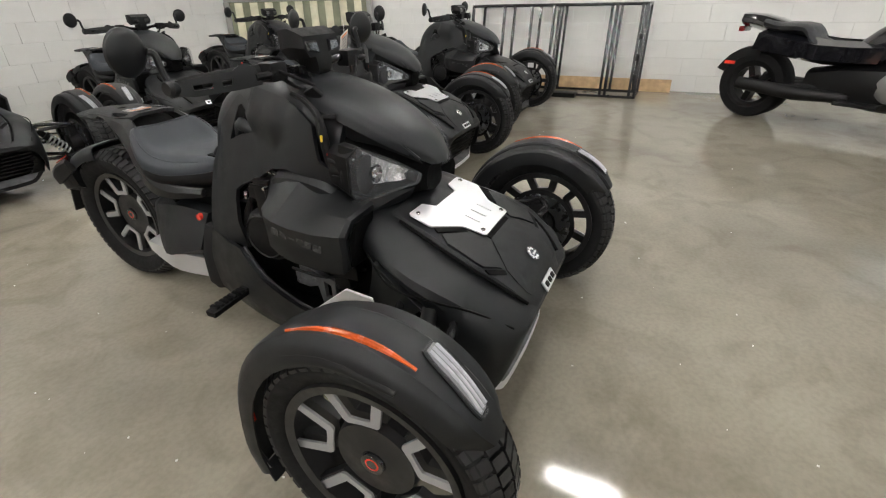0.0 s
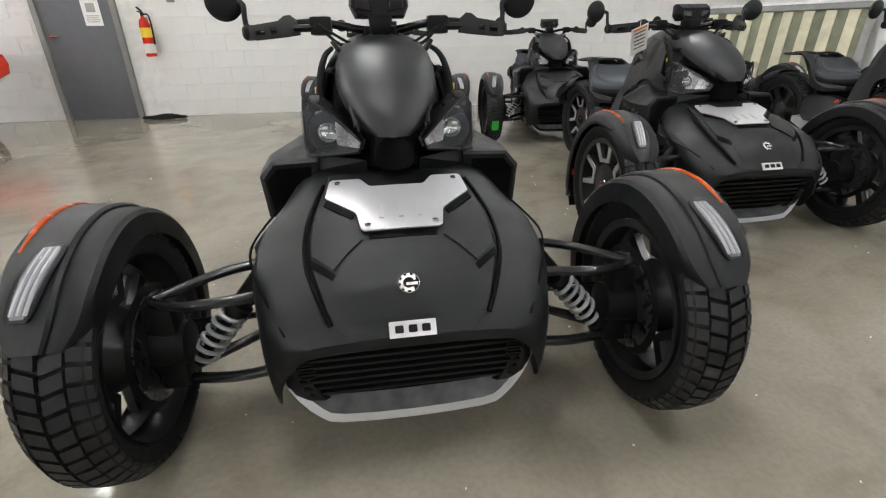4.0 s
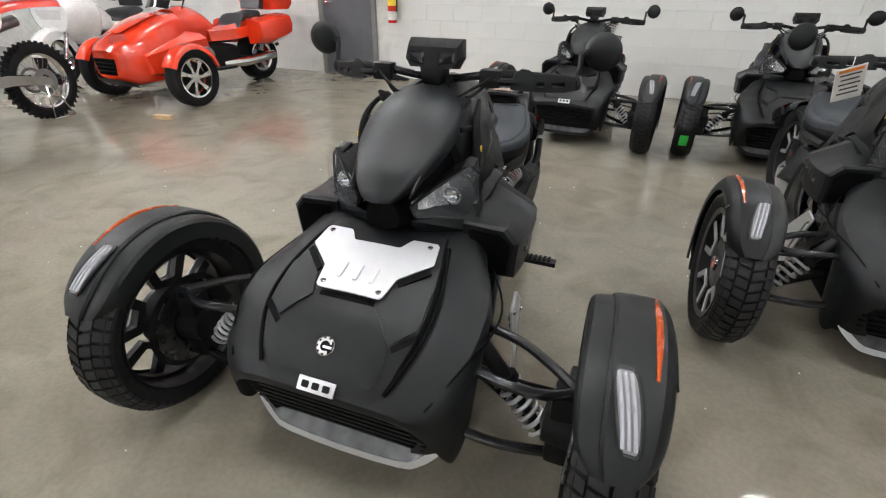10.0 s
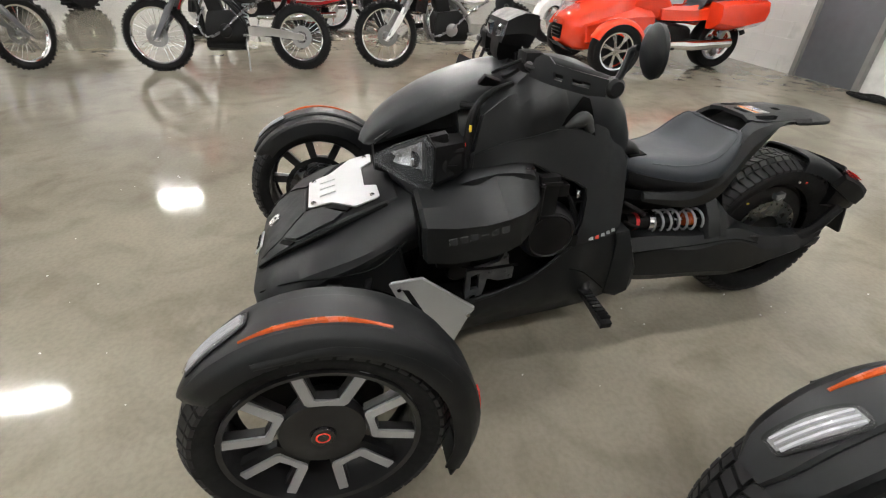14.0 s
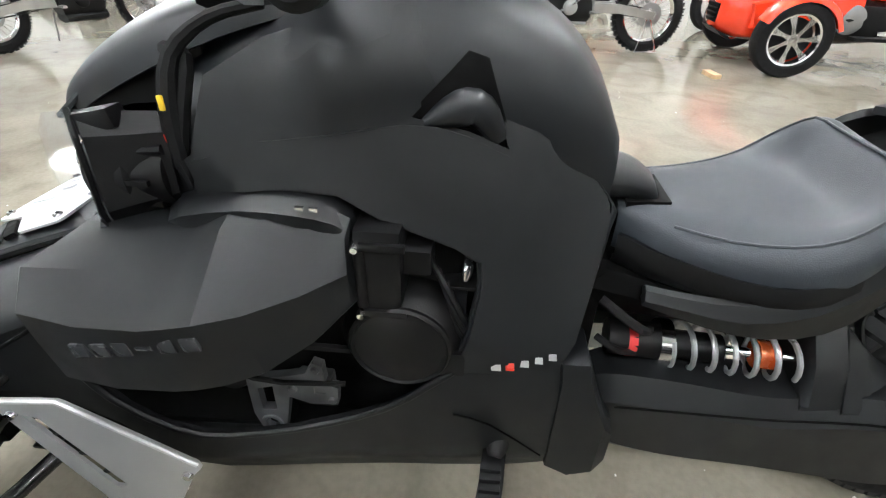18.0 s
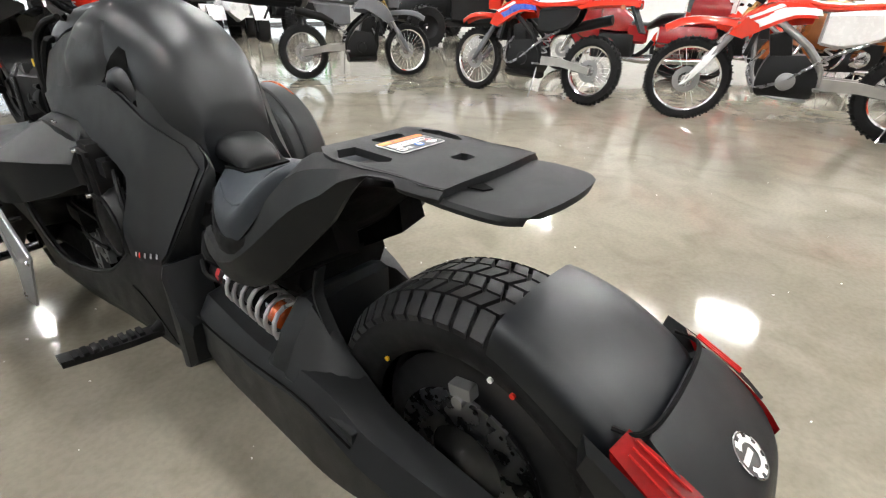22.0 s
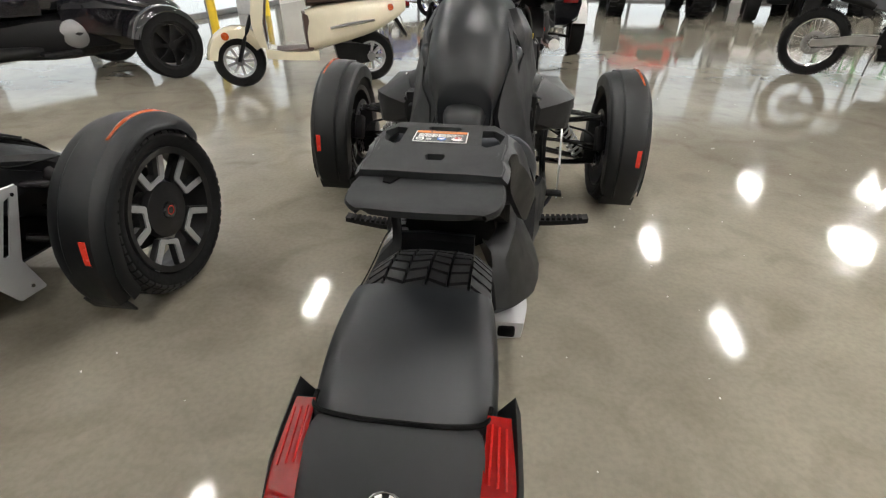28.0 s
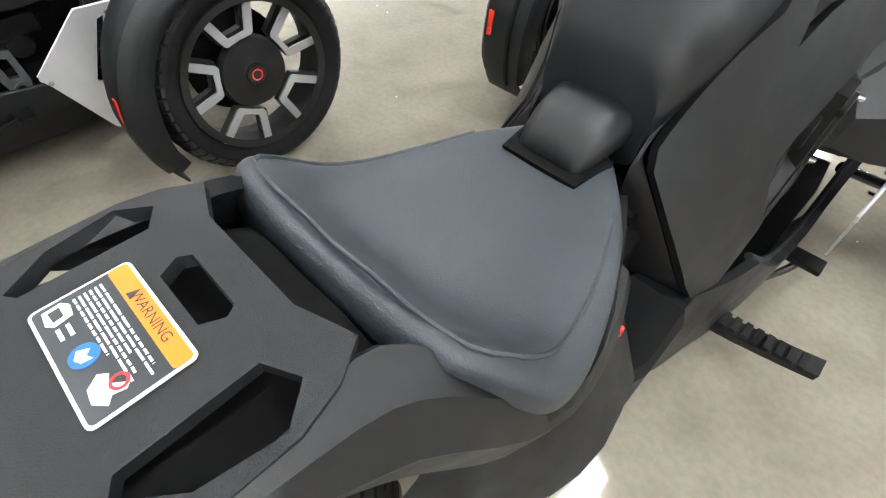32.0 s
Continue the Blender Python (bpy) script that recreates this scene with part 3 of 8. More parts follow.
def plain_rim(c, rim, parent, side, n=6):
    """Plain black wheel with broad spokes."""
    s = side
    f = c[0] + s * .02
    part("rim", lathe([(rim * .90, c[0] - .06), (rim, c[0] - .065), (rim * 1.005, c[0] + .065), (rim * .955, c[0] + s * .062), (rim * .93, c[0])], (0, c[1], c[2]), 48), WHEELBLACK, parent)
    part("hub", lathe([(0, f + s * .01), (.04, f + s * .01), (.06, f), (.07, f - s * .03), (0, c[0] - s * .05)], (0, c[1], c[2]), 28), WHEELBLACK, parent)
    for i in range(n):
        a = 2 * math.pi * i / n
        u, t = Vector((0, math.cos(a), math.sin(a))), Vector((0, -math.sin(a), math.cos(a)))
        rings = []
        for r, wd in ((.055, .030), (.11, .018), (rim * .95, .030)):
            p = Vector((f + s * .01, c[1], c[2])) + u * r
            back = Vector((-s * .02, 0, 0))
            rings.append([p - t * wd, p + t * wd, p + t * wd * .7 + back, p - t * wd * .7 + back])
        part("spoke", skin(bmesh.new(), rings), WHEELBLACK, parent)


def arc_sheet(cx, sect, angles, radii, thick=.004, k=3):
    """A fender: section [(x offset, radius offset)] swept about the wheel axle at (0, .29) of the plan."""
    rows = []
    for a, R, wf in zip(angles, radii[0], radii[1]):
        ca, sa = math.cos(radians(a)), math.sin(radians(a))
        rows.append([(cx + x * wf, -ca * (R + dr), .29 + sa * (R + dr)) for x, dr in sect])
    return sheet(rows, thick, k, 2)


def roadster(rally=True, label="", m=None, accent=None):
    """Low three-wheeled motorcycle: two wheels ahead (y = 0), one behind (y = 1.709); it faces -y, x is its left."""
    g = thing("three_wheel_motorcycle", label, "motorcycle", "black three-wheelers in a row", m=m or Matrix())
    S = [1, -1]

    def both(name, bm, mat, lab="", parent=g, smooth=38):
        o = [part(name, bm.copy(), mat, parent, lab, smooth), part(name, mirrored(bm), mat, parent, lab, smooth)]
        bm.free()
        return o

    # --- nose: lower shell with shoulders
    st = [(-.184, [(0, .366), (.15, .364), (.212, .358), (.222, .350), (.214, .343), (.15, .342), (0, .342)]),
          (-.166, [(0, .388), (.16, .385), (.255, .366), (.276, .330), (.266, .286), (.245, .320), (0, .338)]),
          (-.125, [(0, .428), (.16, .426), (.292, .404), (.318, .318), (.304, .190), (.270, .290), (0, .335)]),
          (-.075, [(0, .464), (.17, .462), (.312, .430), (.332, .318), (.312, .140), (.280, .270), (0, .330)]),
          (-.02, [(0, .493), (.18, .490), (.328, .462), (.340, .340), (.318, .165), (.27, .250), (0, .30)])]
    st += [(.04, [(0, .520), (.18, .518), (.332, .484), (.334, .405), (.306, .295), (.24, .25), (0, .24)]),
          (.10, [(0, .548), (.19, .546), (.330, .502), (.322, .440), (.285, .37), (.2, .30), (0, .28)]),
          (.18, [(0, .572), (.20, .573), (.308, .522), (.300, .475), (.26, .41), (.18, .36), (0, .34)]),
          (.24, [(0, .588), (.21, .592), (.288, .538), (.272, .49), (.23, .44), (.15, .41), (0, .40)]),
          (.36, [(0, .615), (.20, .620), (.245, .57), (.23, .51), (.20, .47), (.12, .46), (0, .45)])]
    part("front_body", hull(st, 4, 3), PLASTIC, g, "satin black front body shell", 32)
    # --- hood: raised middle panel
    hprof = ((-.184, .372, .150, .008), (-.172, .388, .164, .010), (-.136, .444, .182, .012), (-.06, .503, .208, .012), (.03, .547, .210, .012), (.12, .580, .196, .012), (.20, .603, .180, .012), (.235, .612, .176, .010))
    hood = []
    for y, zc, w, e in hprof:
        hood.append([(-w, y + .012, zc - e - .026), (-w * .97, y + .004, zc - e), (-w * .62, y, zc - .002), (0, y, zc + .002), (w * .62, y, zc - .002), (w * .97, y + .004, zc - e), (w, y + .012, zc - e - .026)])
    hd = part("hood", sheet(hood, .012, 3, 2), PLASTIC, g, "black plastic hood panel", 30)
    hy, hz0 = [q[0] for q in hprof], [q[1] for q in hprof]

    def on_hood(up):
        return lambda u, v: (u, v, float(np.interp(v, hy, hz0)) + up - .012 * min(1, abs(u) / .2) ** 2.5)
    # raised centre panel and side facets, parted by narrow steps
    mid = [(-.082, -.030), (.082, -.030), (.112, -.058), (.145, -.096), (.152, -.125), (.140, -.156), (.124, -.166), (-.124, -.166), (-.140, -.156), (-.152, -.125), (-.145, -.096), (-.112, -.058)]
    part("centre_panel", plate(mid, on_hood(.007), .010, cuts=3), PLASTIC, hd, "raised centre of the hood", 24)
    # Flat near-black plate on the hood, for the shaded slot.
    part("slot", plate([(-.076, -.012), (.076, -.012), (.076, -.024), (-.076, -.024)], on_hood(.006), .004), CAVITY, hd)
    for s in S:
        fac = [(s * u, v) for u, v in ((.110, .028), (.178, .082), (.200, .055), (.203, -.030), (.200, -.050), (.156, -.086), (.092, -.026))]
        part("side_facet", plate(fac, on_hood(.009), .012, cuts=2), PLASTIC, hd, "", 24)
        part("vent", plate([(s * u, v) for u, v in ((.108, .046), (.172, .108), (.180, .094), (.116, .032))], on_hood(.010), .006), CAVITY, hd)
        # Black strip paints the shadow line below the overhanging facet.
        part("step_line", plate([(s * u, v) for u, v in ((.203, -.054), (.206, -.068), (.158, -.102), (.150, -.092))], on_hood(.004), .004), CAVITY, hd)
        bm = tube([(s * .166, -.165, .398), (s * .192, -.12, .440), (s * .217, -.05, .488), (s * .219, .04, .530), (s * .204, .13, .562), (s * .186, .21, .585)], .0055, 6, 3)
        part("groove", bm, CAVITY, hd)
        part("seam", tube([(s * .262, -.158, .378), (s * .318, -.06, .441), (s * .358, .06, .470), (s * .352, .16, .486), (s * .30, .25, .53)], .003, 6, 3), CAVITY, hd)
    # emblem disc on the hood
    n = Vector((0, -.62, .78)).normalized()
    R3 = n.to_track_quat('Z', 'Y').to_matrix().to_4x4()
    emblem(hd, Matrix.Translation((0, -.127, .4620)) @ R3, .0235)
    part("nose_plate", box((0, -.182, .3845), (.098, .005, .034), .002, pose(0, 0, 0, -38)), ALU, g, "small bright plate with dark marks")
    for x in (-.028, 0, .028):
        part("plate_mark", box((x, -.1842, .3862), (.018, .003, .016), .004, pose(0, 0, 0, -38)), DARK, g)
    if rally:
        out = [(-.160, .191), (-.094, .188), (-.088, .183), (-.070, .156), (-.064, .153), (.064, .153), (.070, .156), (.088, .183), (.094, .188), (.160, .191), (.168, .184), (.176, .122), (.172, .116), (.106, .056), (.102, .048), (.093, -.006), (.085, -.014),
               (-.085, -.014), (-.093, -.006), (-.102, .048), (-.106, .056), (-.172, .116), (-.176, .122), (-.168, .184)]
        hz = lambda u, v: (u, v, .5500 + (v - .006) * .308 - u * u * .12)
        pl = part("hood_plate", plate(out, hz, .004, cuts=1), ALU, g, "brushed aluminium hood plate with four screws", 25)
        for x, y in ((-.147, .172), (.147, .172), (-.077, .003), (.077, .003)):
            p = Vector(hz(x, y)) + Vector((0, -.001, .0025))
            sc = part("screw", lathe([(0, .003), (.0055, .003), (.0075, .0015), (.0078, -.002)], p, 14, 'z'), CHROME, pl)
            part("socket", lathe([(0, .0035), (.003, .0035), (.003, .002)], p, 6, 'z'), CAVITY, sc)
        for x in (-.045, 0, .045):
            p = hz(x, .045)
            part("pressed_bar", box((p[0], p[1], p[2] + .0033), (.011, .050, .003), .0012, pose(0, 0, 0, 17)), ALU, pl)
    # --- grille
    # Solid near-black block paints the shade behind the grille bars.
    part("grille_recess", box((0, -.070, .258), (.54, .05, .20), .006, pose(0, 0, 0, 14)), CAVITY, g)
    for z, w in ((.340, .47), (.316, .50), (.292, .51), (.268, .51), (.244, .51), (.220, .50), (.196, .48)):
        part("grille_bar", box((0, -.140 + (.345 - z) * .30, z - .012), (w, .035, .009), .003, pose(0, 0, 0, 10)), DARK, g, "dark radiator grille bar")
    for k in range(13):
        part("radiator_fin", box((-.18 + k * .03, -.105, .285), (.003, .02, .12), 0, pose(0, 0, 0, 14)), DARK, g)
    for s in S:
        for k in range(7):
            part("side_louvre", box((s * .232, -.150 + k * .0030, .318 - k * .011), (.030, .016, .004), .001), DARK, g)
        part("grille_cheek", loft([[(s * .235, -.150, .325), (s * .262, -.148, .322), (s * .275, -.120, .29), (s * .240, -.130, .29)], [(s * .232, -.128, .235), (s * .278, -.108, .225), (s * .295, -.08, .20), (s * .235, -.10, .20)], [(s * .205, -.115, .165), (s * .275, -.085, .150), (s * .285, -.05, .145), (s * .20, -.08, .15)]], 3, 2), PLASTIC, g)
    # --- skid plate
    edge_b = [(-.331, -.045, .268), (-.306, -.075, .206), (-.268, -.097, .152), (-.220, -.114, .112), (-.170, -.122, .099), (0, -.127, .096)]
    edge_t = [(-.330, -.032, .302), (-.299, -.070, .232), (-.259, -.092, .177), (-.214, -.110, .134), (-.165, -.119, .121), (0, -.124, .118)]
    edge_k = [(-.300, .0, .300), (-.270, -.05, .235), (-.235, -.065, .185), (-.205, -.080, .160), (-.16, -.084, .152), (0, -.086, .150)]
    edge_b, edge_t, edge_k = [[*e, *[(-x, y, z) for x, y, z in e[-2::-1]]] for e in (edge_b, edge_t, edge_k)]
    sp = part("skid_plate", sheet([list(q) for q in zip(edge_b, edge_t)], .004, 2, 1), ALU if rally else DARK, g, "worn silver lip of the skid plate under the nose" if rally else "black lip under the nose")
    part("skid_tray", sheet([list(q) for q in zip(edge_t, edge_k)], .004, 2, 2), ALU_WORN, sp, "dull scuffed top of the skid plate")
    # Near-black filler hull, for the shade under the nose.
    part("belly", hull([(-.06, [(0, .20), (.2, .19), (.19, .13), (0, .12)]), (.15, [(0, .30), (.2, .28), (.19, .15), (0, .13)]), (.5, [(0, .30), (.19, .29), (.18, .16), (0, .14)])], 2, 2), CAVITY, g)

    # --- headlights
    for s in S:
        ring = [(s * .074, .210, .694), (s * .128, .252, .738), (s * .202, .322, .788), (s * .224, .340, .762), (s * .229, .338, .662), (s * .214, .328, .636), (s * .084, .214, .668)]
        cen = Vector((s * .155, .272, .715))
        ringi = [Vector(q) for q in ring]
        back = [(q - cen) * .8 + cen + Vector((-s * .015, .10, .01)) for q in ringi]
        part("headlight_housing", skin(bmesh.new(), [ringi, [(p + q) / 2 for p, q in zip(ringi, back)], back, [(q - cen) * .2 + cen + Vector((-s * .02, .11, .01)) for q in ringi]], True, False), DARK, g, "", 25)
        front = [[q + Vector((s * .002, -.004, 0)) for q in ringi], [(q - cen) * .93 + cen + Vector((s * .012, -.032, .002)) for q in ringi], [(q - cen) * .5 + cen + Vector((s * .016, -.042, .004)) for q in ringi], [(q - cen) * .05 + cen + Vector((s * .018, -.044, .004)) for q in ringi]]
        hl = part("headlight", skin(bmesh.new(), front, True, False), LENS, g, "clear multi-faceted headlight")
        random.seed(7)
        bm = bmesh.new()
        rows = []
        for v in (0, .5, 1):
            row = []
            for u in [q / 15 for q in range(16)]:
                t0, b0 = Vector(ring[0]) * (1 - u) + Vector(ring[2]) * u, Vector(ring[6]) * (1 - u) + Vector(ring[4]) * u
                row.append((t0 * (1 - v) + b0 * v) * .96 + cen * .04 + Vector((-s * .010, .018 + .022 * math.sin(math.pi * u) + random.uniform(-.008, .008), 0)))
            rows.append(row)
        skin(bm, rows, False)
        part("reflector", bm, REFLECT, hl, "faceted chrome reflector", 5)
        part("lamp_trim", tube([q + Vector((s * .003, -.006, 0)) for q in ringi] + [ringi[0] + Vector((s * .003, -.006, 0))], .004, 6, 1), DARK, hl)
        part("bulb_cup", lathe([(.026, 0), (.020, .014), (.008, .02), (0, .02)], (s * .165, .285, .708), 18, 'y'), CHROME, hl)
        cap = part("lamp_cap", lathe([(0, .060), (.026, .060), (.030, .052), (.046, .050), (.050, .040), (.050, .010), (.056, .004), (.056, -.05), (0, -.05)], (s * .165, .365, .702), 26, 'y'), DARK, g, "ribbed round cap behind the headlight")
        for k in range(8):
            a = math.pi * k / 4
            part("cap_rib", box((s * .165 + .052 * math.cos(a), .385, .702 + .052 * math.sin(a)), (.008, .03, .008), .002), DARK, cap)
        part("lamp_bracket", box((s * .196, .345, .776), (.03, .06, .026), .006, pose(0, 0, 0, 12)), DARK, g)
        part("lamp_arm", rod((s * .205, .33, .735), (s * .200, .42, .742), .007, 8), DARK, g)
        part("inner_panel", plate([(.185, .725), (.215, .752), (.28, .798), (.36, .836), (.45, .862), (.45, .80), (.40, .775), (.32, .765), (.25, .745)], lambda y, z: (s * (.085 + .10 * (y - .18)), y, z), .005, cuts=1), DARK, g, "flat inner panel under the front cowl")
        part("panel_edge", tube([(s * .090, .19, .738), (s * .100, .28, .800), (s * .112, .36, .836), (s * .122, .45, .860)], .005, 6, 3), PLASTIC, g)
        part("chin", loft([[(s * .07, .222, .644), (s * .230, .322, .648), (s * .235, .345, .635), (s * .07, .255, .625)], [(s * .07, .236, .612), (s * .255, .322, .592), (s * .255, .36, .585), (s * .07, .262, .595)]], 2), PLASTIC, g)
    # Near-black filler darkens the shaded gap between cowl and headlights.
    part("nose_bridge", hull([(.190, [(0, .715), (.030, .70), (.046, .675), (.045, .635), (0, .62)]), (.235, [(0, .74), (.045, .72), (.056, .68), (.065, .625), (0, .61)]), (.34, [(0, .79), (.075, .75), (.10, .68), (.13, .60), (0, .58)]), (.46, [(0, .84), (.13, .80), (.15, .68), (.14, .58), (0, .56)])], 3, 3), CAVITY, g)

    # --- windscreen cowl
    dome = []
    for y, zt, w, ze in ((.148, .714, .040, .710), (.158, .740, .060, .722), (.195, .788, .090, .744), (.265, .840, .120, .780), (.36, .888, .138, .824), (.46, .922, .136, .864), (.55, .941, .122, .890), (.63, .948, .100, .910), (.69, .946, .075, .924)):
        dome.append([(w * math.sin(a), y + (.03 if abs(a) > 1.4 else .012 * abs(a)), ze + (zt - ze) * max(0.0, math.cos(a)) ** .62) for a in (-1.5708, -1.2, -.85, -.42, 0, .42, .85, 1.2, 1.5708)])
    part("front_cowl", sheet(dome, .005, 3, 2), PANEL, g, "smooth dark grey front cowl")
    for s in S:
        part("cowl_vent", box((s * .128, .50, .905), (.012, .055, .035), .004, pose(0, 0, 0, -25, s * 35)), DARK, g, "small ribbed vent")

    # --- tank shell
    st = [(.42, [(0, .86), (.09, .84), (.145, .77), (.15, .68), (.12, .60), (0, .58)]), (.52, [(0, .915), (.10, .89), (.160, .80), (.165, .70), (.13, .60), (0, .58)]),
          (.62, [(0, .948), (.10, .925), (.165, .83), (.170, .71), (.13, .60), (0, .58)])]
    st += [(.72, [(0, .955), (.088, .932), (.138, .84), (.140, .72), (.11, .60), (0, .58)]),
          (.81, [(0, .938), (.082, .913), (.122, .83), (.125, .72), (.10, .60), (0, .58)]), (.905, [(0, .892), (.078, .868), (.112, .80), (.114, .70), (.09, .60), (0, .58)]),
          (.968, [(0, .828), (.070, .806), (.092, .745), (.088, .68), (.075, .61), (0, .59)]), (1.008, [(0, .752), (.055, .738), (.074, .70), (.072, .66), (.065, .62), (0, .61)])]
    part("tank_cover", hull(st, 4, 3), PANEL, g, "rounded satin black tank cover", 50)
    fx = lambda y, z: .216 - .20 * (y - .87) - .28 * (z - .43)

    def tank_x(y, z):
        """Half width of the tank cover at a place."""
        def at(prof):
            for (x0, z0), (x1, z1) in zip(prof, prof[1:]):
                if z1 <= z <= z0:
                    return x0 + (x1 - x0) * (z0 - z) / max(1e-6, z0 - z1)
            return .03
        for (y0, p0), (y1, p1) in zip(st, st[1:]):
            if y0 <= y <= y1:
                u = (y - y0) / (y1 - y0)
                return at(p0) * (1 - u) + at(p1) * u
        return at(st[0][1]) if y < .5 else at(st[-1][1])

    def side_x(y, z):
        """Outer face of the side frame, leaning in towards the top and the rear."""
        x = min(.212, fx(y, z)) - .55 * max(0, z - .81) ** 1.4 - .16 * max(0, .56 - y) - 2.0 * max(0, y - .90) * max(0, z - .45)
        return max(x, tank_x(y, z) + .009) if y < .74 else x
    # --- side frame: arch with the three-cornered opening
    arch = [(.40, .70), (.452, .735), (.478, .826), (.549, .868), (.629, .892), (.71, .905), (.78, .898), (.832, .868), (.885, .805), (.94, .735), (1.004, .658), (1.012, .632), (1.000, .56), (.978, .46), (.962, .430), (.90, .414), (.790, .402),
            (.800, .44), (.814, .49), (.826, .56), (.822, .592), (.79, .613), (.74, .634), (.69, .655), (.635, .688), (.57, .697), (.50, .688), (.44, .672), (.38, .655)]
    win = [(.726, .782), (.795, .852), (.812, .846), (.852, .742), (.80, .764)]
    for s in S:
        sf = part("side_frame", plate(arch, lambda y, z: (s * side_x(y, z), y, z), .014, [win], 3), PLASTIC, g, "black side frame arching over the engine, with a three-cornered opening", 40)
        band = [(.452, .728), (.545, .757), (.622, .764), (.715, .775), (.76, .772), (.80, .760), (.853, .735), (.91, .708), (.968, .676), (1.004, .636), (.994, .56), (.973, .46), (.957, .436), (.90, .419), (.797, .408), (.806, .44), (.819, .49), (.831, .56), (.827, .596), (.793, .618), (.742, .639), (.692, .660), (.637, .693), (.57, .702), (.50, .693), (.45, .680)]
        part("arch_band", plate(band, lambda y, z: (s * (side_x(y, z) + .006), y, z), .006, cuts=3), PLASTIC, sf, "raised band of the side frame", 40)
        edge = [(.885, .805), (.94, .735), (1.004, .658), (1.012, .632), (1.000, .56), (.978, .46), (.962, .430)]
        part("rear_flank", sheet([[(s * (side_x(y, z) - .002), y, z), (s * (side_x(y, z) * .72 + .02), y + .006, z - .004), (s * .075, y + .012, z - .012)] for y, z in edge], .004, 2, 2), PLASTIC, sf)
        # Near-black sheet paints the shade inside the three-cornered opening.
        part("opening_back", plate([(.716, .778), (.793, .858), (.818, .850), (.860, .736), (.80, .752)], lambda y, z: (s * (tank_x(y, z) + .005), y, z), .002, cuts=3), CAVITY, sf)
        for k in range(5):
            y = .861 + k * .0205
            z = .430 + k * .0040
            if k != 1:
                part("letter_bar", box((s * (side_x(y, z) + .0066), y, z), (.0016, .015, .0105), rot=pose(0, 0, 0, 11, -s * 15.6, -s * 11.3)), ALU_DULL, sf)
        part("red_mark", box((s * (side_x(.8815, .434) + .0066), .8815, .434), (.0016, .013, .0125), rot=pose(0, 0, 0, 11, -s * 15.6, -s * 11.3)), REDREF, sf)
        part("inner_duct", tube([(s * (tank_x(.75, .77) + .002), .742, .772), (s * (tank_x(.79, .79) + .004), .785, .792), (s * (tank_x(.81, .79) + .004), .812, .790), (s * (tank_x(.84, .75) + .002), .838, .752)], [.010, .024, .022, .012], 12, 3), PANEL, sf, "rounded duct inside the opening")
        part("heel_panel", loft([[(s * x0, y, zt), (s * (x1 - .010), y, zt), (s * x1, y + .004, zt - .025), (s * (x1 + .002), y + .004, zb + .02), (s * x0, y, zb)] for y, x0, x1, zt, zb in ((.962, .14, .213, .432, .17), (1.0, .13, .224, .446, .165), (1.038, .13, .226, .345, .185), (1.058, .13, .214, .315, .205))], 1), PLASTIC, g, "", 20)
    part("tank_neck", hull([(.965, [(0, .700), (.046, .690), (.058, .65), (0, .60)]), (1.01, [(0, .696), (.046, .687), (.056, .65), (0, .62)]), (1.055, [(0, .685), (.042, .677), (.050, .645), (0, .62)]), (1.082, [(0, .668), (.034, .661), (.044, .635), (0, .62)]), (1.092, [(0, .65), (.03, .645), (.04, .63), (0, .62)])], 3, 3), PLASTIC, g, "rounded neck between tank cover and seat", 50)

    # --- lower side panels, engine tray and deflectors
    for s in S:
        def skirt_x(y, z):
            x = float(np.interp(y, (.06, .15, .22, .30, .40, .54, .69, .80, .95, 1.0), (.336, .316, .299, .294, .278, .256, .238, .229, .214, .206)))
            x += .034 * math.sin(math.pi * min(1, max(0, (y - .30) / .66))) if s < 0 else 0
            return x - .45 * max(0, .21 - z) - .9 * max(0, z - .30) ** 2 * (y > .5)
        skirt = [(.058, .432), (.14, .470), (.222, .514), (.232, .46), (.246, .415), (.292, .340), (.335, .298), (.385, .268), (.46, .266), (.54, .276), (.615, .300), (.69, .328), (.75, .368), (.797, .408), (.86, .411), (.955, .432),
                 (.985, .41), (.995, .30), (.98, .17), (.90, .132), (.755, .118), (.60, .112), (.454, .108), (.38, .118), (.335, .20), (.27, .305), (.156, .388), (.09, .402)]
        sk = part("side_skirt", plate(skirt, lambda y, z: (s * skirt_x(y, z), y, z), .016, cuts=3), PLASTIC, g, "black lower side panel beside the engine", 30)
        lip = [(.222, .514), (.246, .415), (.292, .340), (.385, .268), (.54, .276), (.69, .328), (.797, .408)]
        part("skirt_lip", tube([(s * (skirt_x(y, z) - .004), y, z) for y, z in lip], .0065, 8, 3), PLASTIC, sk)
        part("skirt_seam", tube([(s * (skirt_x(.80, .30) + .001), .80, .325), (s * (skirt_x(.86, .30) + .001), .86, .30), (s * (skirt_x(.96, .22) + .001), .955, .215)], .0018, 6, 2), CAVITY, sk)
        tray = [(.03, .10), (.03, .275), (.20, .285), (.36, skirt_x(.36, .2) - .012), (.50, skirt_x(.50, .2) - .012), (.70, skirt_x(.70, .2) - .012), (.96, skirt_x(.96, .2) - .012), (.96, .10)]
        part("engine_tray", plate(tray, lambda y, x: (s * x, y, .20 - .06 * max(0, .6 - y)), .006, cuts=1), DARK, g, "black tray closing the bottom of the engine bay")
        # air deflector
        defl_x = lambda y, z: .374 - .10 * (y - .216) - .05 * (z - .41)
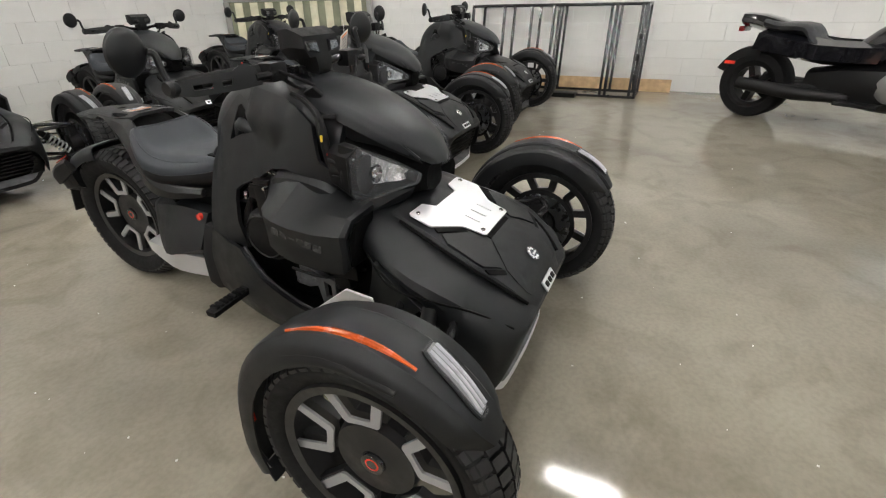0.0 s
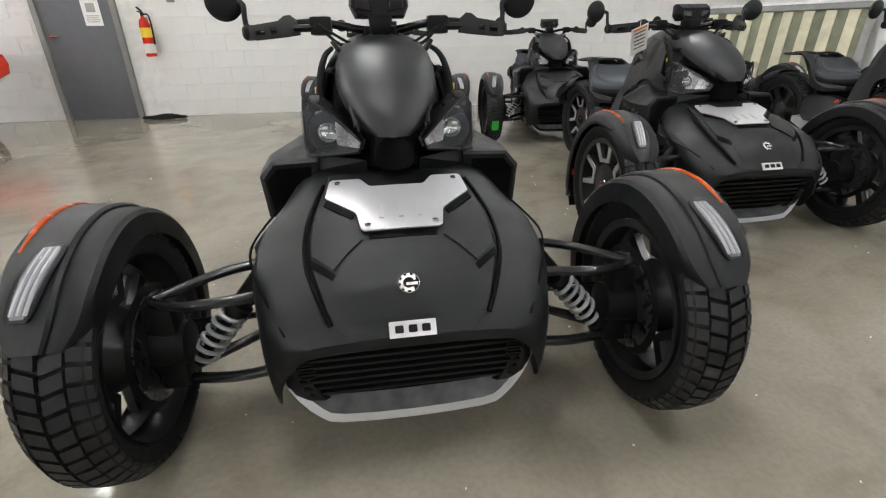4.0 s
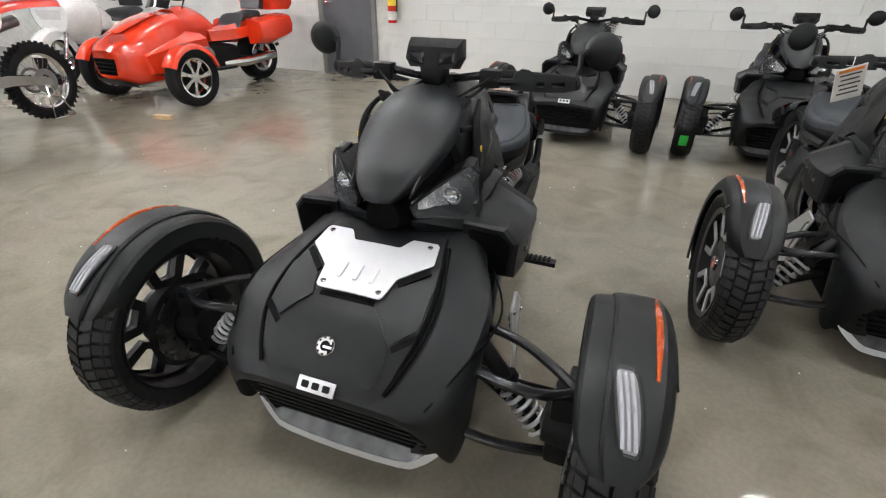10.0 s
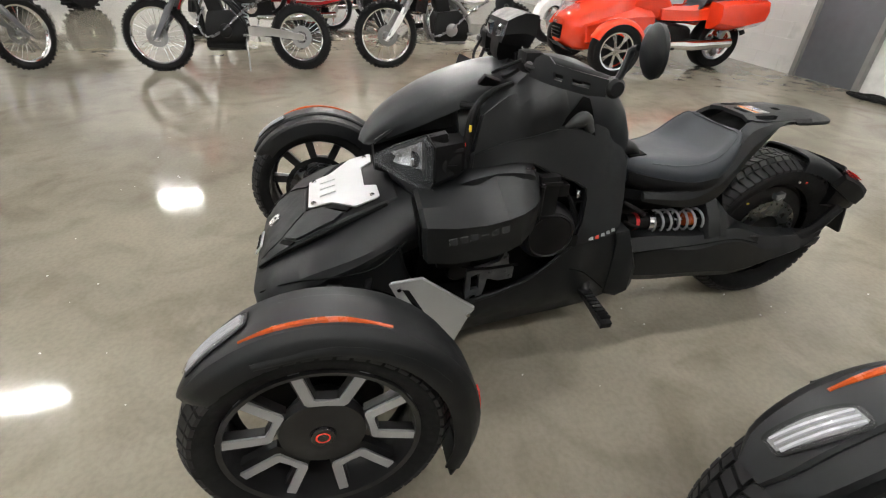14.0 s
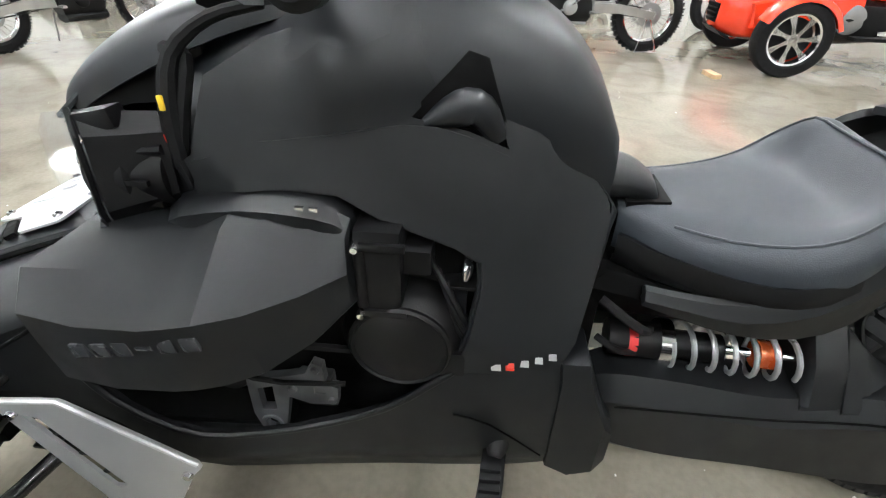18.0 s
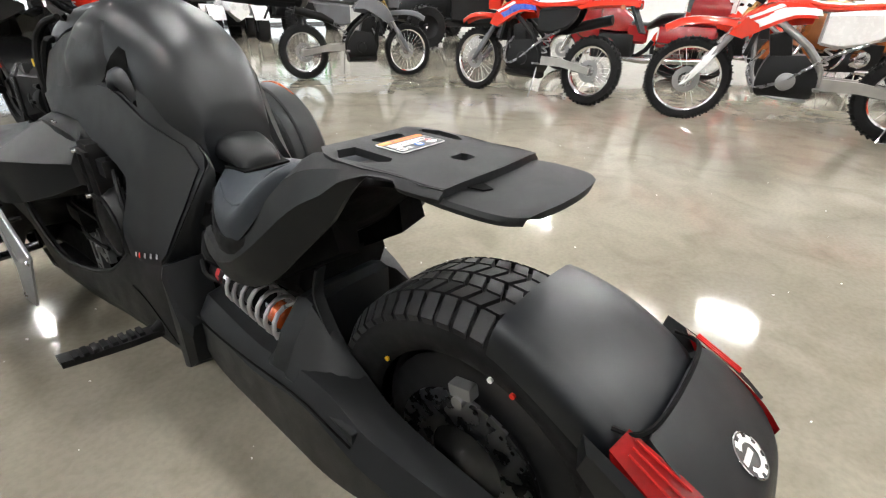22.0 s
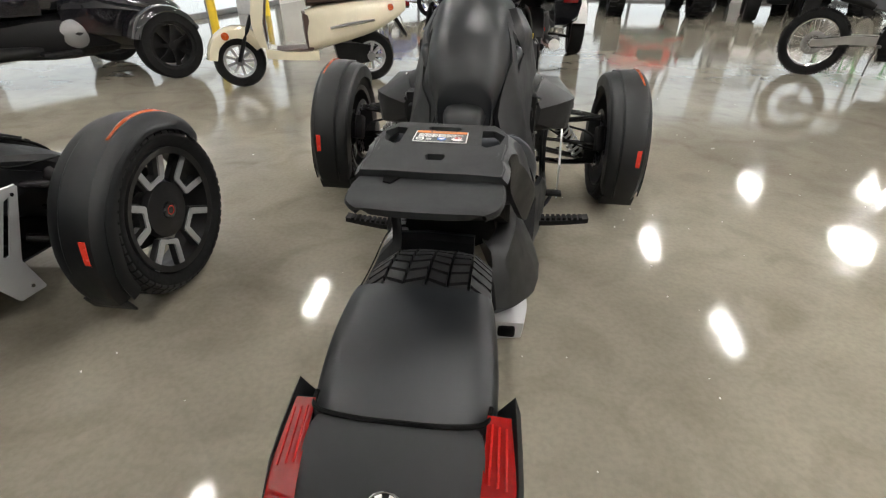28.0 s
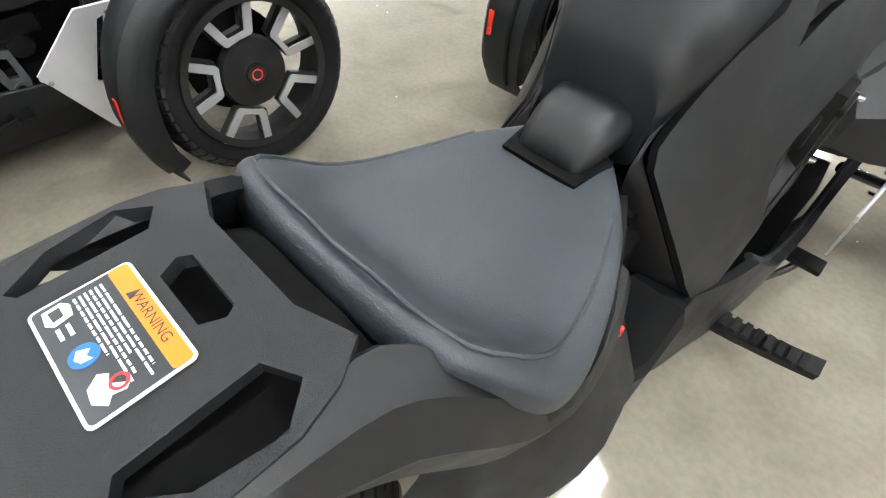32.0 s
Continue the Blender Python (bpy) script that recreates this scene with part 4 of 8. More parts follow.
        o = [(.188, .440), (.196, .447), (.278, .448), (.286, .444), (.436, .320), (.438, .308), (.424, .292), (.340, .128), (.332, .122), (.256, .122), (.252, .128), (.278, .232), (.276, .240)]
        hole = [(.222, .420), (.242, .414), (.318, .268), (.310, .262), (.300, .264)]
        df = part("air_deflector", plate(o, lambda y, z: (s * defl_x(y, z), y, z), .006, [hole], 1), ALU_DULL, g, "silver air deflector plate with a slot", 25)
        for y, z in ((.214, .424), (.418, .296), (.288, .148)):
            part("bolt", lathe([(0, .007), (.006, .007), (.008, .003), (.008, 0)] if s > 0 else [(0, -.007), (.006, -.007), (.008, -.003), (.008, 0)], (s * (defl_x(y, z) + .001), y, z), 12, 'x'), CHROME, df)
        for k in range(3):
            part("slot_bar", box((s * .362, .255 + k * .022, .378 - k * .042), (.012, .028, .006), .001, pose(0, 0, 0, 25)), DARK, df)
        part("deflector_edge", tube([(s * (defl_x(y, z) + .001), y, z) for y, z in ((.192, .446), (.280, .447), (.436, .318))], .0035, 6, 1), ALU, df)
        # --- engine side: air box pod
        pod = [[(s * .20, y, zt), (s * xt, y - .006, zr), (s * xm, y, zm), (s * (xm - .004), y, zm - .05), (s * xb, y + .006, zb), (s * .20, y + .01, zb - .012)] for y, zt, xt, zr, xm, zm, xb, zb in (
            (.282, .632, .316, .630, .346, .592, .338, .488), (.292, .640, .322, .636, .358, .596, .350, .480), (.37, .652, .314, .634, .369, .594, .360, .480), (.45, .662, .296, .628, .371, .598, .362, .488),
            (.478, .676, .280, .640, .369, .602, .360, .492), (.512, .692, .258, .668, .366, .608, .354, .498), (.56, .694, .246, .668, .346, .610, .336, .508), (.61, .682, .232, .656, .300, .606, .292, .524), (.652, .662, .214, .640, .238, .598, .232, .548))]
        ab = part("air_box", loft(pod, 1), PLASTIC, g, "black faceted side air box with glossy dark lettering shapes", 20)
        part("air_box_cover", loft([[(s * .11, y, z + .01), (s * .17, y, z), (s * x, y, z - .03), (s * x, y + .005, z - .10), (s * .12, y, z - .10)] for y, x, z in ((.40, .215, .672), (.44, .232, .696), (.52, .236, .712), (.59, .232, .708), (.635, .216, .690), (.655, .200, .66))], 2), PLASTIC, g, "", 30)
        for k in range(2):
            part("cover_clip", box((s * .233, .600 + k * .018, .690), (.006, .012, .006), .002), CHROME, ab)
        # Solid black block fills the intake mouth in place of its shade.
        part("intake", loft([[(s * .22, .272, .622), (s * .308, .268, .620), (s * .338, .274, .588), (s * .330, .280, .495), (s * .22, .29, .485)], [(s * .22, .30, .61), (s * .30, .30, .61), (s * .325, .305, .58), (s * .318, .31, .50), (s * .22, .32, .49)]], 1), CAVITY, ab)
        for k in range(6):
            y = .361 + k * .0285
            tall = .021 if k != 3 else .007
            part("letter_bar", box((s * (.3665 - .0012 * max(0, k - 3) - (0 if k else .0005)), y, .553 + k * .0052), (.006, .022, tall), .003, pose(0, 0, 0, 9, -s * 2, -s * 1)), LETTERGREY, ab)
        # engine mass, cover and bolts
        ec = part("engine_cover", lathe([(0, s * .224), (.050, s * .224), (.080, s * .216), (.094, s * .196), (.098, s * .15), (.098, s * .10)], (0, .715, .452), 36), DARK, g, "black rounded clutch cover")
        part("cover_block", box((s * .175, .688, .572), (.085, .066, .165), .012), DARK, ec, "black ribbed engine block cover")
        for z in (.632, .520):
            part("cover_rib", box((s * .2185, .695, z), (.010, .064, .012), .004), DARK, ec)
            part("cover_bolt", lathe([(0, s * .014), (.005, s * .014), (.007, s * .008), (.007, -s * .01)], (s * .218, .662, z), 10), CHROME, ec)
        part("cover_pipe", rod((s * .215, .664, .624), (s * .215, .664, .53), .009, 10), DARK, ec)
        part("cover_hoop", lathe([(.070, s * .219), (.074, s * .223), (.078, s * .219)], (0, .715, .452), 36), DARK, ec)
        part("cover_bolt", lathe([(0, s * .012), (.005, s * .012), (.008, s * .006), (.008, -s * .01)], (s * .200, .705, .376), 10), CHROME, ec)
        part("side_nut", tube([(s * .150, .806, .586), (s * .172, .808, .578), (s * .176, .806, .560)], [.008, .010, .007], 10, 2), CHROME, g, "bright metal lever")
        part("nut_shelf", box((s * .165, .805, .548), (.04, .062, .006), .002), DARK, g)
        part("nut_strap", box((s * .172, .800, .518), (.006, .020, .052), .002), PLASTIC, g)
        for k in range(3):
            part("engine_hose", tube([(s * .185, .755 + k * .012, .60 - k * .02), (s * .20, .80, .52 - k * .02), (s * .19, .83, .44)], .005, 6, 2), DARK, g)
        part("engine_fitting", box((s * .18, .735, .60), (.05, .05, .04), .008), DARK, g)
        part("engine_fitting", box((s * .20, .79, .425), (.04, .05, .05), .010), DARK, g)
        cast = [(.450, .345), (.447, .260), (.456, .222), (.478, .206), (.500, .220), (.510, .262), (.520, .312), (.556, .300), (.604, .304), (.608, .345), (.588, .352), (.586, .394), (.570, .400), (.556, .374), (.520, .362)]
        eye_ = [(.478 + .013 * math.cos(k * math.pi / 4), .238 + .013 * math.sin(k * math.pi / 4)) for k in range(8)]
        bm = plate(cast, lambda y, z: (s * .218, y, z), .016, [eye_, [(.466, .272), (.466, .325), (.494, .335), (.492, .275)], [(.566, .325), (.586, .328), (.584, .342), (.566, .342)]], 0)
        box((s * .200, .565, .335), (.03, .060, .045), .006, bm=bm)
        lathe([(.014, s * .003), (.020, s * .003), (.022, -s * .012)], (s * .218, .478, .238), 18, 'x', bm)
        for y, z in ((.574, .385), (.597, .316), (.530, .335)):
            lathe([(0, s * .006), (.006, s * .006), (.008, s * .001)], (s * .218, y, z), 10, 'x', bm)
        part("engine_bracket", bm, ALU_WORN, g, "bare cast engine bracket")
        part("engine_fitting", lathe([(0, s * .215), (.03, s * .215), (.036, s * .205), (.036, s * .15)], (0, .42, .345), 20), DARK, g)
        part("engine_fitting", box((s * .20, .405, .395), (.05, .11, .05), .012), DARK, g)
        bm = tube([(s * .20, .36, .43), (s * .22, .45, .44), (s * .21, .55, .43), (s * .2, .66, .42)], .007, 6, 3)
        part("hose", bm, RUBBER, g)
        part("hose", tube([(s * .19, .34, .40), (s * .225, .47, .36), (s * .215, .62, .355)], .005, 6, 3), RUBBER, g)
        # wiring and frame behind the headlight
        bm = tube([(s * .150, .56, .905), (s * .165, .50, .890), (s * .178, .452, .852), (s * .186, .436, .790), (s * .184, .430, .715)], [.007, .008, .010, .013, .012], 9, 3)
        tube([(s * .17, .36, .74), (s * .185, .41, .76), (s * .19, .44, .70), (s * .175, .43, .65)], .007, 7, 3, bm)
        tube([(s * .14, .42, .85), (s * .165, .46, .845), (s * .18, .45, .79), (s * .185, .43, .72)], .009, 7, 3, bm)
        tube([(s * .15, .33, .76), (s * .19, .37, .73), (s * .195, .40, .68)], .006, 7, 3, bm)
        part("wiring", bm, RUBBER, g)
        bm = box((s * .165, .375, .735), (.06, .05, .05), .008)
        box((s * .17, .36, .685), (.05, .06, .03), .006, bm=bm)
        part("connector", bm, DARK, g)
        part("yellow_tag", box((s * .197, .436, .800), (.006, .007, .018), .002), YELLOW, g)
        part("red_plug", box((s * .192, .425, .755), (.008, .008, .012), .002), REDREF, g)
    # Near-black filler mass keeps the engine bay as dark as its shade.
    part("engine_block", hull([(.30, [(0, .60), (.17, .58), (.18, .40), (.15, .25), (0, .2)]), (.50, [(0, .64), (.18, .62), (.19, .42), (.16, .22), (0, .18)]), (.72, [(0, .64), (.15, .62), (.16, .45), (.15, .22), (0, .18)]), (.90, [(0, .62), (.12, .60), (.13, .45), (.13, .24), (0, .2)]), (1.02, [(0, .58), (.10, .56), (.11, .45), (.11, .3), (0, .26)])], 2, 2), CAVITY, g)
    front_gear(g, rally)
    rear_gear(g, rally)
    return g


def emblem(parent, M, r):
    """Round badge: bright toothed ring, dark centre and a bright bar."""
    def put(bm):
        bmesh.ops.transform(bm, matrix=M, verts=bm.verts)
        return bm
    b = part("badge", put(lathe([(0, .002), (r * .96, .002), (r, .001), (r, -.003)], (0, 0, 0), 32, 'z')), GLOSSBLACK, parent, "round black and white badge")
    part("badge_rim", put(lathe([(r * .93, .0022), (r * .97, .003), (r * 1.01, .002), (r * 1.01, -.002)], (0, 0, 0), 32, 'z')), CHROME, b)
    bm = bmesh.new()
    nt = 9
    for i in range(64):
        a0, a1 = [2 * math.pi * (i + k) / 64 for k in (0, 1)]
        mid = (a0 + a1) / 2
        if -.9 < (mid - 2 * math.pi if mid > math.pi else mid) < .35:
            continue
        ro = r * (.90 if math.sin(mid * nt) > -.2 else .74)
        ri = r * .52
        vs = [bm.verts.new((q * math.cos(a), q * math.sin(a), .0026)) for q, a in ((ri, a0), (ro, a0), (ro, a1), (ri, a1))]
        bm.faces.new(vs)
    box((r * .28, -r * .1, .0026), (r * 1.0, r * .26, .0012), bm=bm)
    part("badge_ring", put(bm), WHITE, b)


def front_gear(g, rally):
    """Front wheels, fenders, arms, dampers, handlebar, mirrors and pegs."""
    for s in (1, -1):
        w = thing("front_wheel", "", "")
        w.parent = g
        c = (s * .652, 0, .29)
        tyre(.292, .213, .148, c, w)
        if rally:
            rally_rim(c, .213, w, s, depth=.038)
        else:
            plain_rim(c, .213, w, s)
        part("brake_disc", lathe([(.07, s * .575), (.128, s * .575), (.128, s * .580), (.07, s * .580)], (0, 0, .29), 40, closed=True), DISC, g)
        part("dust_shield", lathe([(.04, s * .588), (.13, s * .590), (.146, s * .584), (.13, s * .583), (.04, s * .582)], (0, 0, .29), 36), DARK, g)
        part("caliper", box((s * .575, .10, .33), (.05, .055, .11), .012, pose(0, 0, 0, 25)), DARK, g)
        bm = box((s * .555, 0, .29), (.07, .07, .22), .02)
        lathe([(0, s * .50), (.05, s * .51), (.06, s * .60), (0, s * .60)], (0, 0, .29), 20, 'x', bm)
        part("knuckle", bm, DARK, g)
        # fender: crown, inner and outer skirts
        ang = [33, 42, 55, 70, 85, 100, 118, 138, 158, 178, 196, 206]
        rad = [.296, .300, .305, .310, .315, .319, .323, .329, .336, .344, .350, .352]
        wid = [.52, .84, .96, 1.0, 1.0, 1.0, 1.0, 1.0, .98, .96, .90, .82]
        sect = [(-.092 * s, -.062), (-.089 * s, -.014), (-.070 * s, .0), (-.040 * s, .002), (-.032 * s, .012), (.046 * s, .014), (.064 * s, .006), (.079 * s, -.010), (.087 * s, -.040)]
        fd = part("fender", arc_sheet(s * .654, sect, ang, (rad, wid), .005), PLASTIC, g, "black plastic fender over a front wheel", 30)
        # outer side flap towards the rear
        rows = []
        for a, R, d in ((70, .295, .014), (100, .300, .022), (130, .308, .030), (160, .321, .040), (190, .335, .042), (206, .340, .04)):
            ca, sa = math.cos(radians(a)), math.sin(radians(a))
            rows.append([(s * (.660 + .077), -ca * R, .29 + sa * R), (s * (.660 + .082), -ca * (R - d * .5), .29 + sa * (R - d * .5)), (s * (.660 + .080), -ca * (R - d), .29 + sa * (R - d))])
        part("side_flap", sheet(rows, .005, 3, 2), PLASTIC, fd)
        # clear front lamp
        lamp_r = lambda a: float(np.interp(a, (43, 55, 70), (.3185, .3235, .3275)))
        rows = []
        for a, wd, xm in ((43, .013, .668), (46, .019, .666), (57, .024, .656), (67, .022, .645), (70, .015, .642)):
            ca, sa = math.cos(radians(a)), math.sin(radians(a))
            R = float(np.interp(a, (43, 55, 70), (.318, .323, .328)))
            rows.append([(s * xm + x, -ca * (R + (.006 if abs(x) < wd * .9 else 0)), .29 + sa * (R + (.006 if abs(x) < wd * .9 else 0))) for x in (-wd, -wd * .6, 0, wd * .6, wd)])
        lp = part("marker_lamp", sheet(rows, .006, 2, 1), LENS, fd, "clear ribbed marker lamp")
        rows = []
        for a, wd, xm in ((43, .016, .668), (46, .023, .666), (57, .028, .656), (67, .026, .645), (70, .018, .642)):
            ca, sa = math.cos(radians(a)), math.sin(radians(a))
            rows.append([(s * xm + x, -ca * lamp_r(a), .29 + sa * lamp_r(a)) for x in (-wd, 0, wd)])
        part("lamp_frame", sheet(rows, .003, 2, 1), DARK, lp)
        rows = []
        for a, wd, xm in ((44, .010, .667), (47, .015, .665), (57, .019, .656), (66, .018, .646), (69, .012, .643)):
            ca, sa = math.cos(radians(a)), math.sin(radians(a))
            rows.append([(s * xm + x, -ca * (lamp_r(a) + .0012), .29 + sa * (lamp_r(a) + .0012)) for x in (-wd, 0, wd)])
        part("lamp_back", sheet(rows, .001, 2, 1), GUNMETAL, lp)
        for x in (-.013, -.002, .009):
            part("lamp_rib", tube([(s * xm + s * x, -math.cos(radians(a)) * (lamp_r(a) + .0025), .29 + math.sin(radians(a)) * (lamp_r(a) + .0025)) for a, xm in ((45, .667), (52, .661), (60, .653), (68, .644))], .0036, 6, 2), LAMPTUBE, lp, "white light tube")
        # amber strip along the crown
        bm = tube([(s * (.699 + .004 * (a > 110)), -math.cos(radians(a)) * r, .29 + math.sin(radians(a)) * r) for a, r in ((68, .3215), (80, .3255), (92, .3285), (104, .3315), (118, .336))], [.004, .007, .008, .007, .004], 8, 3)
        part("amber_strip", bm, AMBER, fd, "long amber side reflector")
        # red reflector on the rear edge
        rows = []
        for a in (168, 178, 188):
            ca, sa = math.cos(radians(a)), math.sin(radians(a))
            rows.append([(s * (.690 + x), -ca * .3585, .29 + sa * .3585) for x in (-.009, .009)])
        part("rear_reflector", sheet(rows, .004, 2, 1), REDREF, fd, "narrow red rear reflector")
        # mud flap
        part("mud_flap", box((s * .648, .303, .116), (.145, .055, .008), .004, pose(0, 0, 0, 63)), PLASTIC, fd)
        # arms
        bm = tube([(s * .33, -.02, .405), (s * .42, -.045, .41), (s * .50, -.04, .405), (s * .575, .0, .40)], .0125, 10, 3)
        part("upper_arm", bm, STEEL, g, "glossy black suspension tube")
        bm = tube([(s * .31, .14, .42), (s * .42, .11, .415), (s * .50, .06, .41), (s * .575, .005, .40)], .0125, 10, 3)
        part("upper_arm", bm, STEEL, g)
        bm = tube([(s * .30, -.05, .225), (s * .42, -.04, .205), (s * .575, .0, .19)], .0135, 10, 3)
        part("lower_arm", bm, STEEL, g)
        bm = tube([(s * .29, .16, .24), (s * .42, .10, .21), (s * .575, .01, .19)], .0135, 10, 3)
        part("lower_arm", bm, STEEL, g)
        part("tie_rod", rod((s * .30, .07, .31), (s * .57, .06, .29), .008), STEEL, g)
        a, b = Vector((s * .335, .045, .43)), Vector((s * .515, .02, .215))
        dm = part("damper", tube([a, a * .55 + b * .45, a * .5 + b * .5, b], [.022, .022, .013, .013], 12, 1), DARK, g)
        part("spring", spring(a * .62 + b * .38, a * .08 + b * .92, .030, .0058, 6), SPRING, dm, "silver coil spring")
        part("collar", tube([a * .66 + b * .34, a * .60 + b * .40], .034, 14, 1), DARK, dm)
        bm = tube([(s * .34, .02, .38), (s * .44, .03, .36), (s * .53, .05, .34), (s * .56, .08, .30)], .005, 6, 3)
        part("brake_hose", bm, RUBBER, g)
        part("sensor_wire", tube([(s * .33, .06, .36), (s * .45, .09, .30), (s * .55, .11, .28)], .004, 6, 3), RUBBER, g)
        # foot peg and its arm; the one on the brake side sits further forward
        px, py, pz = (0, 0, 0) if s > 0 else (-.012, -.062, .024)
        pg = part("foot_peg", loft([[(s * x, y + dy, z + dz) for dy, dz in ((-.018, -.010), (.018, -.010), (.020, .008), (-.020, .008))] for x, y, z in ((.22 - px, .875 + py, .225 + pz), (.29 - px, .869 + py, .227 + pz), (.37 - px, .858 + py, .232 + pz), (.420 - px, .850 + py, .236 + pz))], 1), DARK, g, "ribbed folding foot peg")
        for k in range(8):
            part("peg_rib", box((s * (.262 - px + k * .0185), .868 + py - k * .001, .238 + pz + k * .0008), (.012, .034, .010), .002), RUBBER, pg)
        part("peg_mount", tube([(s * .19, .89 + py, .26 + pz), (s * (.215 - px), .88 + py, .235 + pz), (s * (.235 - px), .875 + py, .225 + pz)], [.022, .02, .015], 10, 2), DARK, g)
        bm = tube([(s * .20, .66, .215), (s * .27, .62, .20), (s * .31, .56, .205), (s * .33, .52, .225)], .008, 8, 3)
        box((s * .335, .515, .228), (.07, .045, .012), .004, bm=bm)
        if s < 0:
            part("pedal", bm, DARK, g)
        else:
            bm.free()
        # hand guard, grip and mirror
        part("grip", tube([(s * .18, .604, .974), (s * .26, .638, .969), (s * .392, .697, .957)], [.014, .0175, .0175], 12, 2), RUBBER, g)
        g_out = [(0, .955), (.010, .986), (.030, .998), (.052, .996), (.075, .983), (.205, .971), (.212, .955), (.205, .934), (.17, .930), (.05, .938), (.0, .943)]
        g_holes = [[(.080, .966), (.108, .963), (.106, .949), (.084, .950)], [(.128, .961), (.172, .957), (.170, .945), (.130, .947)]]
        part("hand_guard", plate(g_out, lambda q, z: (s * (.238 + .83 * q), .572 + .56 * q - .014 * math.sin(math.pi * min(1, q / .205)) + .25 * max(0, z - .97), z), .007, g_holes, 2), PLASTIC, g, "black angular wind guard ahead of the grip", 30)
        part("switch_pod", box((s * .175, .590, .967), (.065, .05, .052), .013), DARK, g)
        part("guard_mount", tube([(s * .195, .578, .962), (s * .225, .572, .962), (s * .250, .580, .962)], .011, 8, 2), DARK, g)
        part("lever", tube([(s * .19, .568, .966), (s * .26, .596, .958), (s * .36, .650, .955)], .006, 8, 3), DARK, g)
        part("bar_end", lathe([(0, s * .016), (.016, s * .016), (.023, s * .008), (.023, -s * .010), (0, -s * .012)], (s * .408, .702, .953), 22), PLASTIC, g)
        part("mirror_arm", tube([(s * .406, .700, .958), (s * .413, .707, .978), (s * .415, .714, 1.005), (s * .415, .721, 1.032), (s * .430, .726, 1.040)], .0085, 8, 3), PLASTIC, g)
        mi = part("mirror", lathe([(0, -.014), (.032, -.013), (.045, -.006), (.049, 0), (.048, .008), (.044, .010), (0, .010)], (0, 0, 0), 32, 'y'), PLASTIC, g, "round black bar-end mirror")
        mi.matrix_local = pose(s * .474, .732, 1.040, 4, 0, -s * 12) @ Matrix.Scale(1.12, 4)
        part("mirror_glass", lathe([(0, .0112), (.043, .0112), (.044, .0105)], (0, 0, 0), 32, 'y'), CHROME, mi)
    bm = tube([(-.40, .700, .956), (-.20, .612, .973), (-.12, .60, .968), (-.05, .62, .955), (.05, .62, .955), (.12, .60, .968), (.20, .612, .973), (.40, .700, .956)], .012, 10, 3)
    part("handlebar", bm, STEEL, g)
    bm = box((0, .625, .945), (.10, .06, .04), .012)
    part("bar_clamp", bm, DARK, g)
    gm = [[(x * 1.28, y, z) for x, y, z in r] for r in [[(-.060, .555, 1.048), (.060, .555, 1.048), (.064, .548, 1.015), (.052, .545, .992), (-.052, .545, .992), (-.064, .548, 1.015)],
          [(-.066, .60, 1.068), (.066, .60, 1.068), (.070, .60, 1.02), (.058, .60, .985), (-.058, .60, .985), (-.070, .60, 1.02)],
          [(-.060, .645, 1.062), (.060, .645, 1.062), (.062, .64, 1.01), (.05, .63, .985), (-.05, .63, .985), (-.062, .64, 1.01)]]]
    part("gauge_mount", loft([[(-.036, .55, .995), (.036, .55, .995), (.034, .62, .995), (-.034, .62, .995)], [(-.030, .548, .955), (.030, .548, .955), (.03, .62, .95), (-.03, .62, .95)], [(-.018, .57, .925), (.018, .57, .925), (.02, .62, .925), (-.02, .62, .925)]], 2), DARK, g)
    gg = part("gauge", loft(gm, 2), DARK, g, "black instrument pod on the handlebar", 20)
    part("gauge_face", box((0, .649, 1.025), (.09, .004, .05), .002, pose(0, 0, 0, -10)), GLOSSBLACK, gg)
    for s in (1, -1):
        part("gauge_facet", loft([[(s * .026, .552, 1.036), (s * .072, .552, 1.036), (s * .072, .548, 1.008), (s * .022, .546, 1.000)], [(s * .031, .543, 1.030), (s * .066, .545, 1.030), (s * .066, .541, 1.012), (s * .028, .539, 1.005)]], 1), GLOSSBLACK, gg)
    for s in (1, -1):
        part("cable", tube([(s * .17, .58, .955), (s * .12, .545, .915), (s * .07, .545, .925), (s * .04, .58, .945)], .0055, 6, 3), RUBBER, g)
        part("cable", tube([(s * .18, .565, .97), (s * .13, .53, .94), (s * .09, .52, .92), (s * .06, .56, .93)], .0045, 6, 3), RUBBER, g)


